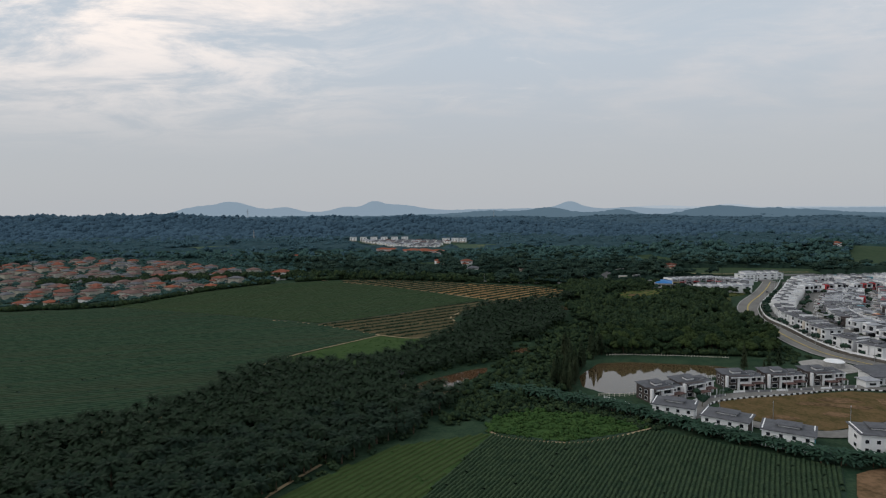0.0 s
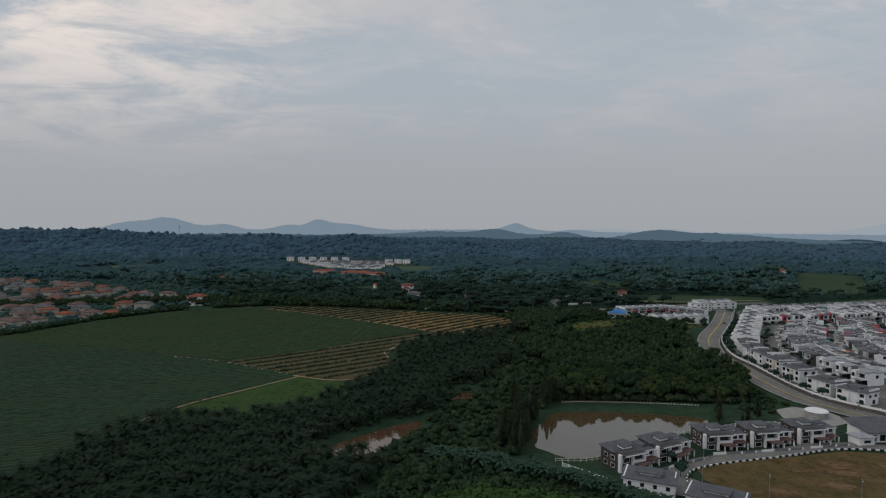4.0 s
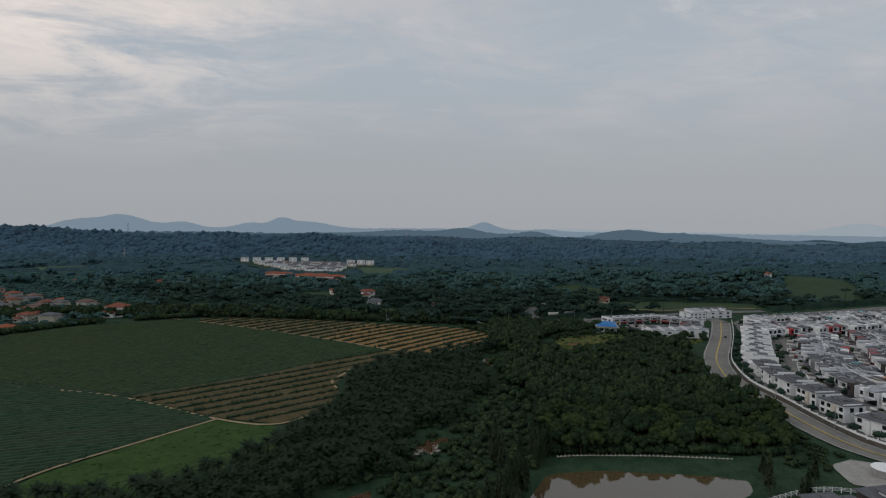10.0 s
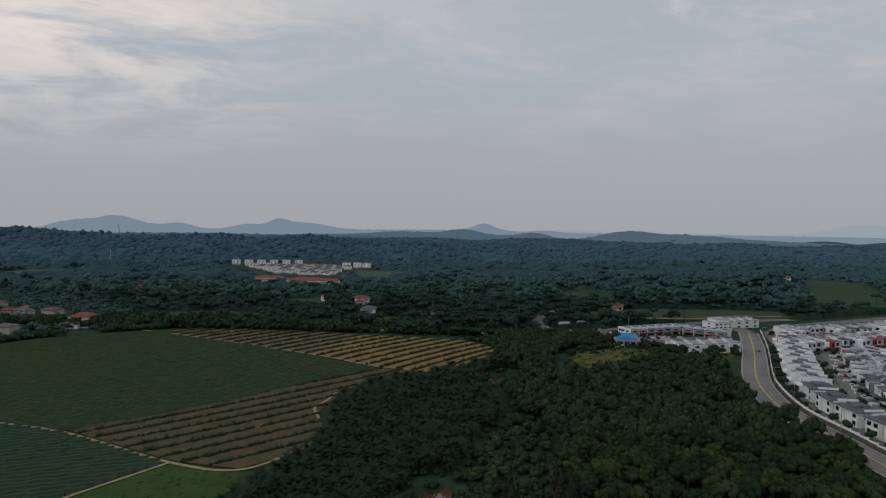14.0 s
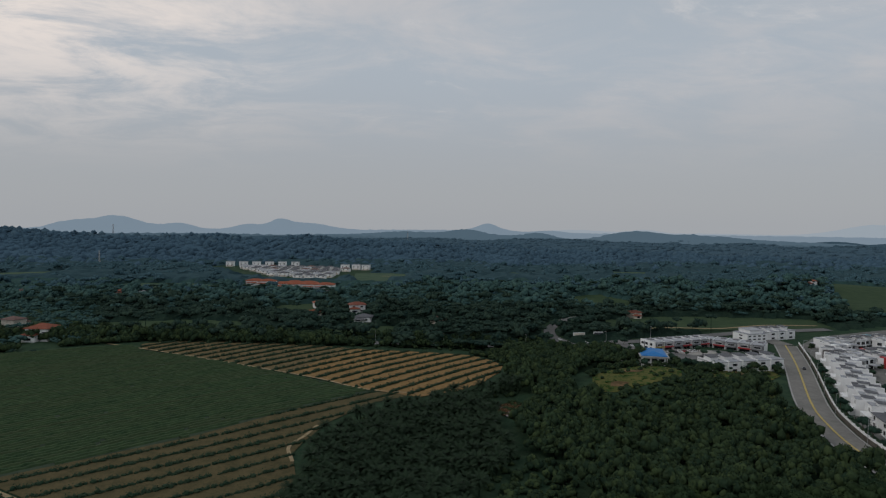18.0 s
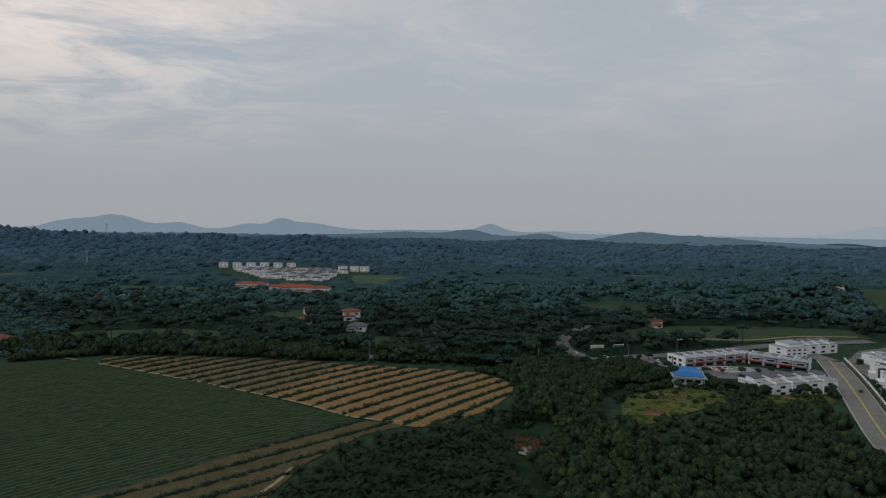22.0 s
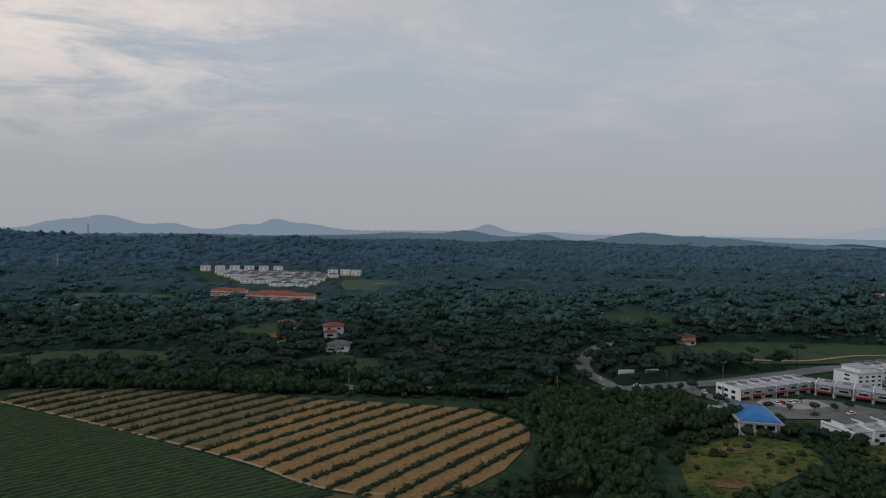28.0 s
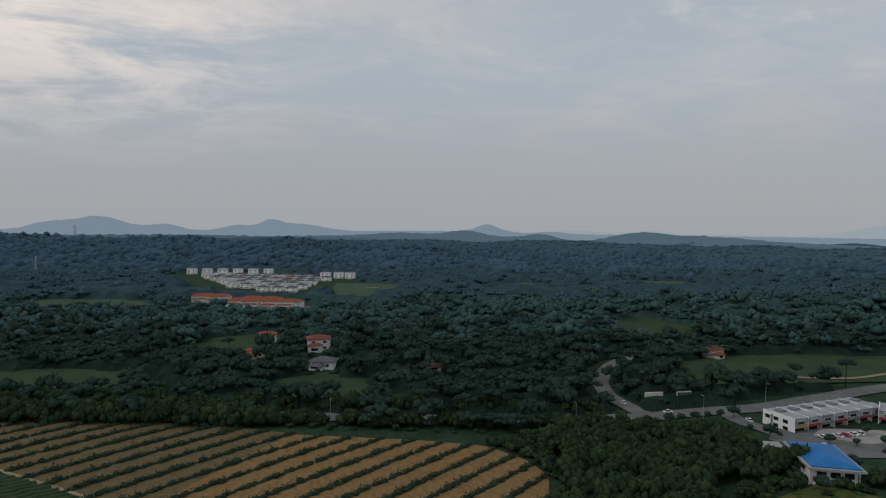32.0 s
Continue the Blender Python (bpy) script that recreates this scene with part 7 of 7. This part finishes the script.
billboard("white roadside billboard with a pale panel", 140, 575, 5, CREAM, 8.0)
billboard("roadside billboard with a grey-blue panel", 151.5, 572, 5, ROOFGREY, 6.5)


def lamp_model():
    root = tagged(new("street_lamp"), "tall grey steel street lamp with curved arm", "street lamp", "street lamps")
    part("pole", mesh_from("pole", *tube([(0, 0, -0.3), (0, 0, 4), (0, 0, 8.4)], [0.11, 0.09, 0.06], 8), STEEL, True), None, root)
    part("arm", boxes((0, 1.7, -0.04, 0.04, 8.3, 8.4)), STEEL, root)
    part("lamp_head", boxes((1.2, 1.95, -0.14, 0.14, 8.2, 8.32)), ROOFPALE, root)
    return root


lamps = [(x, y, math.degrees(a) - 90) for x, y, a in evenly(offset_line(BOULEVARD[::-1], 6.7, 3), 32)] + [(94, 231, 60), (121, 238.5, 60), (146, 245, 60), (101, 207, 240), (124, 203, 240), (88, 219, 10), (150, 553.5, 90), (185, 569, 270), (100, 552.5, 90), (50, 551.5, 90), (10, 551.5, 90)]
lm = lamp_model()
for x, y, rot in lamps:
    copy_thing(lm, pose(x, y, gz(x, y), 0, 0, rot))
discard([lm])


def fence(name, pts, gap, high, mat, label, rails=2, thick=0.09):
    """Posts and rails along a line on the ground."""
    root = tagged(new(name), label, "fence")
    line = offset_line(pts, 0, 2)
    spots_ = evenly(line, gap)
    me = bpy.data.meshes.new("post")
    b = boxes((-thick, thick, -thick, thick, -0.4, high))
    b.to_mesh(me), b.free(), me.materials.append(mat)
    rail = bpy.data.meshes.new("rail")
    b = boxes(*[(0, gap, -0.04, 0.04, high * (0.35 + 0.5 * k / max(1, rails - 1)), high * (0.35 + 0.5 * k / max(1, rails - 1)) + 0.12) for k in range(rails)])
    b.to_mesh(rail), b.free(), rail.materials.append(mat)
    for (x, y, a), (x2, y2, _) in zip(spots_, spots_[1:] + [spots_[-1]]):
        m = Matrix.LocRotScale((x, y, gz(x, y)), Euler((0, 0, math.atan2(y2 - y, x2 - x) if (x2, y2) != (x, y) else a)), None)
        part("post", me, None, root).matrix_basis = m
        if (x2, y2) != (x, y):
            part("rail", rail, None, root).matrix_basis = m
    return root


fence("pond_fence", [(66, 302), (76, 302.5), (100, 300.5), (124, 296.5)], 1.4, 0.8, CREAM, "low pale post fence behind the pond", 1, 0.09)
fence("bank_fence", [(49, 238), (60, 238), (76, 246), (92, 259)], 2.0, 1.2, CREAM, "pale fence on the near pond bank", 2)
fence("plot_fence", [(50, 233), (58, 224), (64, 218)], 2.4, 1.8, WHITE, "white garden fence of the end villa", 3, 0.12)
fence("yard_fence", [(92, 250), (90, 258), (112, 265), (134, 272), (150, 268)], 2.4, 1.6, WHITE, "white back yard fence behind the duplexes", 3, 0.12)


def car_model(paint, label):
    root = tagged(new("parked_car"), label, "car", "parked cars")
    b = boxes((-2.15, 2.15, -0.88, 0.88, 0.35, 0.95))
    part("body", b, paint, root)
    b = boxes((-1.35, 1.0, -0.78, 0.78, 0.95, 1.48))
    for v in b.verts:
        if v.co.z > 1.2:
            v.co.x *= 0.74
            v.co.y *= 0.86
    part("cabin", b, GLASS, root, "dark glazed cabin")
    part("roof", boxes((-0.95, 0.7, -0.66, 0.66, 1.47, 1.53)), paint, root)
    for x in (-1.35, 1.35):
        for y in (-0.8, 0.8):
            b = bmesh.new()
            bmesh.ops.create_cone(b, cap_ends=True, segments=12, radius1=0.33, radius2=0.33, depth=0.22, matrix=Matrix.Translation((x, y, 0.33)) @ Matrix.Rotation(math.pi / 2, 4, "X"))
            part("wheel", b, RUBBER, root)
    return root


cars = [car_model(CARWHITE, "parked white saloon car"), car_model(CARDARK, "parked dark saloon car"), car_model(CARRED, "parked red saloon car")]
r_c = random.Random(9)
spots = [(178 + 3.2 * i, 526.5 + 0.6 * i, 105 + r_c.uniform(-5, 5), r_c.choice((0, 1, 0, 2))) for i in range(6)] + [(165, 531, 80, 1), (163, 545, 80, 0), (140, 562, 2, 0), (128, 577, 95, 0), (230, 486, 58, 1), (172, 518, 10, 0), (190, 513, 14, 1), (206, 514, 14, 0)]
for off in (37.5, 72.5, 107.5, 142.5):
    for x, y, a in evenly(offset_line(TOWN_AXIS, off + 2.0, 3), 21):
        if 290 < y < cross_limit(x) - 8 and x < 0.9 * (y - 100) + 12 and r_c.random() < 0.7:
            spots.append((x, y, math.degrees(a), r_c.randrange(3)))
for x, y, rot, k in spots:
    copy_thing(cars[k], pose(x, y, gz(x, y) + 0.36, 0, 0, rot) @ Matrix.Scale(0.82, 4))
discard(cars)

# ---- planted trees ----
small = [plant("street_tree", trunk_mesh(2.2, 0.10, 70 + k, 3), moved(crown(150 + k, 6, 120, 0.7, 0.1, leaf=0.16, sphere=ICO0), (1.7, 1.7, 1.9), (0, 0, 1.3)), BARK, LEAF_DK, "small round street tree on a thin trunk", "tree", "street trees") for k in range(3)]
pts = [(130 + 5 * i, 551 - 0.2 * i) for i in range(7)] + [(158, 536), (160, 528), (176, 521), (184, 519), (193, 517), (202, 518), (210, 520), (196, 529), (88, 231), (84, 225), (99, 240), (86, 236)]
pts += [(x, 478 + 0.16 * (x - 176) + r_c.uniform(-1.5, 0.5)) for x in (162, 166, 171, 177, 180, 186, 193, 197, 204, 210, 214)] + [(161, 500), (164, 496), (141, 486), (143, 481)]
pts += [(214 + r_c.uniform(-8, 8), 500 + r_c.uniform(-5, 5)) for _ in range(6)]
for off in (32, 42.5, 68, 77, 103, 112):
    for x, y, a in evenly(offset_line(TOWN_AXIS, off, 3), 15):
        if 280 < y < cross_limit(x) - 6 and x < 0.9 * (y - 100) + 12 and r_c.random() < 0.6:
            pts.append((x + r_c.uniform(-1, 1), y + r_c.uniform(-3, 3)))
pts += [(x + r_c.uniform(-1.0, 1.5), y) for x, y, a in evenly(offset_line(BOULEVARD[::-1], 9.8, 3), 9) if 285 < y < 500]
stand(small, pts, (0.8, 1.5), 71)
roadside = np.array([(x + r_c.uniform(-2, 2), y + r_c.uniform(-2.5, 2.0)) for off in (5.6, 7.4, 9.2) for x, y, a in evenly(offset_line(MAIN_ROAD, off), 2.6) if x < -8])
roadside_low = np.array([(x + r_c.uniform(-1, 1), y + r_c.uniform(-1.5, 1.5)) for x, y, a in evenly(offset_line(MAIN_ROAD, 7.5), 2.0) if x < 2] + [(x, 551.0 + r_c.uniform(-2, 1)) for x in (14, 16, 30, 33, 36, 52, 66, 68, 70, 72, 74, 84, 86, 88, 90, 92, 94, 97, 100, 103, 106, 110)])
front_belt = np.array([(x + r_c.uniform(-2, 2), y + r_c.uniform(-2, 1.5)) for off in (5.8, 8.0) for x, y, a in evenly(offset_line(MAIN_ROAD, off), 3.4) if -8 <= x < 116 and noise.noise((x / 9.0, off, 5.0)) > -0.12])
joined("roadside_trees", NEAR_TPL, front_belt, WOODS, "small dark trees along the main road", "trees", (0.45, 0.85), (0.85, 1.25), seed=79, z=ground_z(front_belt[:, 0], front_belt[:, 1]) - 1.2)
behind = np.array([(x + r_c.uniform(-2, 2), y + r_c.uniform(-2, 3)) for x, y, a in evenly(offset_line(MAIN_ROAD, -9), 3.2) if x < 116])
verge = scatter([(-110, 550), (-50, 551.5), (20, 550), (76, 548), (96, 545), (90, 540), (60, 541), (0, 545), (-60, 548)], 3.4, 0.5, 73)
joined("verge_bushes", BUSH, verge[::2], WOODS, "low bushes on the road verge", "bushes", (0.3, 0.85), (0.6, 1.1), seed=74)
joined("roadside_trees", NEAR_TPL, roadside, WOODS, "bushy dark trees along the main road", "trees", (0.75, 1.25), (0.9, 1.3), seed=72, z=ground_z(roadside[:, 0], roadside[:, 1]) - 2.6)
joined("roadside_bushes", BUSH, roadside_low, WOODS, "dense dark bushes along the main road", "bushes", (0.9, 1.8), (0.8, 1.3), seed=75)
joined("roadside_trees", NEAR_TPL, behind, WOODS, "dark trees behind the main road", "trees", (0.6, 1.15), (0.85, 1.3), seed=76, z=ground_z(behind[:, 0], behind[:, 1]) - 2.2)
front_shrubs = np.array([(x + r_c.uniform(-1.5, 1.5), y + r_c.uniform(-1.5, 1.5)) for off in (31.5, 42, 43.5, 54.8, 67, 78, 90, 102, 113, 125, 137, 148, 160) for x, y, a in evenly(offset_line(TOWN_AXIS, off, 3), 4.2) if in_town(x, y) and y < cross_limit(x) - 6 and r_c.random() < 0.5])
joined("garden_shrubs", BUSH, front_shrubs, WOODS, "clipped green garden shrubs and hedges", "shrubs", (0.3, 0.8), (0.7, 1.2), seed=77)
cross_shrubs = np.array([(272 + 4.1 * k + r_c.uniform(-2, 2), y0 + 0.82 * k + r_c.uniform(-1, 1)) for y0 in (479, 487.5, 497.5, 508, 519, 530, 540, 551) for k in range(50) if r_c.random() < 0.4 and in_town(272 + 4.1 * k, y0 + 0.82 * k)])
joined("garden_shrubs", BUSH, cross_shrubs, WOODS, "green garden shrubs between the cross streets", "shrubs", (0.4, 1.1), (0.8, 1.3), seed=78)

# black and white kerb blocks round the lot
stripes = tagged(new("striped_kerb"), "black and white painted kerb round the lot", "kerb")
block_me = []
for mat in (WHITE, RUBBER):
    me = bpy.data.meshes.new("kerb_block")
    b = boxes((-0.62, 0.62, -0.16, 0.16, 0.2, 0.72))
    b.to_mesh(me), b.free(), me.materials.append(mat)
    block_me.append(me)
for k, (x, y, a) in enumerate(evenly(offset_line(FRONT_STREET, 3.5, 2), 1.3)):
    part("kerb_block", block_me[k % 2], None, stripes).matrix_basis = Matrix.LocRotScale((x, y, gz(x, y)), Euler((0, 0, a)), None)

# ---- pylons on the skyline ----


def lattice_mast(h, w, label):
    root = tagged(new("lattice_mast"), label, "mast")
    for sx_, sy_ in ((-1, -1), (1, -1), (1, 1), (-1, 1)):
        part("leg", mesh_from("leg", *tube([(sx_ * w, sy_ * w, -1), (sx_ * w * 0.15, sy_ * w * 0.15, h)], [0.45, 0.3], 4), STEEL), None, root)
    for k in range(6):
        z = h * (0.1 + 0.15 * k)
        u = w * (1 - 0.85 * z / h) + 0.2
        part("brace", boxes((-u, u, -u - 0.15, -u + 0.15, z, z + 0.4), (-u, u, u - 0.15, u + 0.15, z, z + 0.4), (-u - 0.15, -u + 0.15, -u, u, z, z + 0.4), (u - 0.15, u + 0.15, -u, u, z, z + 0.4)), STEEL, root)
    for k in (0.78, 0.88, 0.97):
        part("cross_arm", boxes((-w * 1.1, w * 1.1, -0.25, 0.25, h * k, h * k + 0.5)), STEEL, root)
    return root


at(lattice_mast(32, 2.2, "tall grey lattice pylon above far woods"), -642, 1719, 20)
at(lattice_mast(52, 2.0, "thin grey mast above far woods"), 80, 2300, 0)
at(lattice_mast(24, 1.0, "thin grey mast in the woods"), -430, 1180, 0)

# the plan is drawn at four fifths of its true size
for ob in list(scene.objects):
    if ob.parent is None and ob.type in {"MESH", "EMPTY"}:
        ob.matrix_basis = Matrix.Scale(1.25, 4) @ ob.matrix_basis
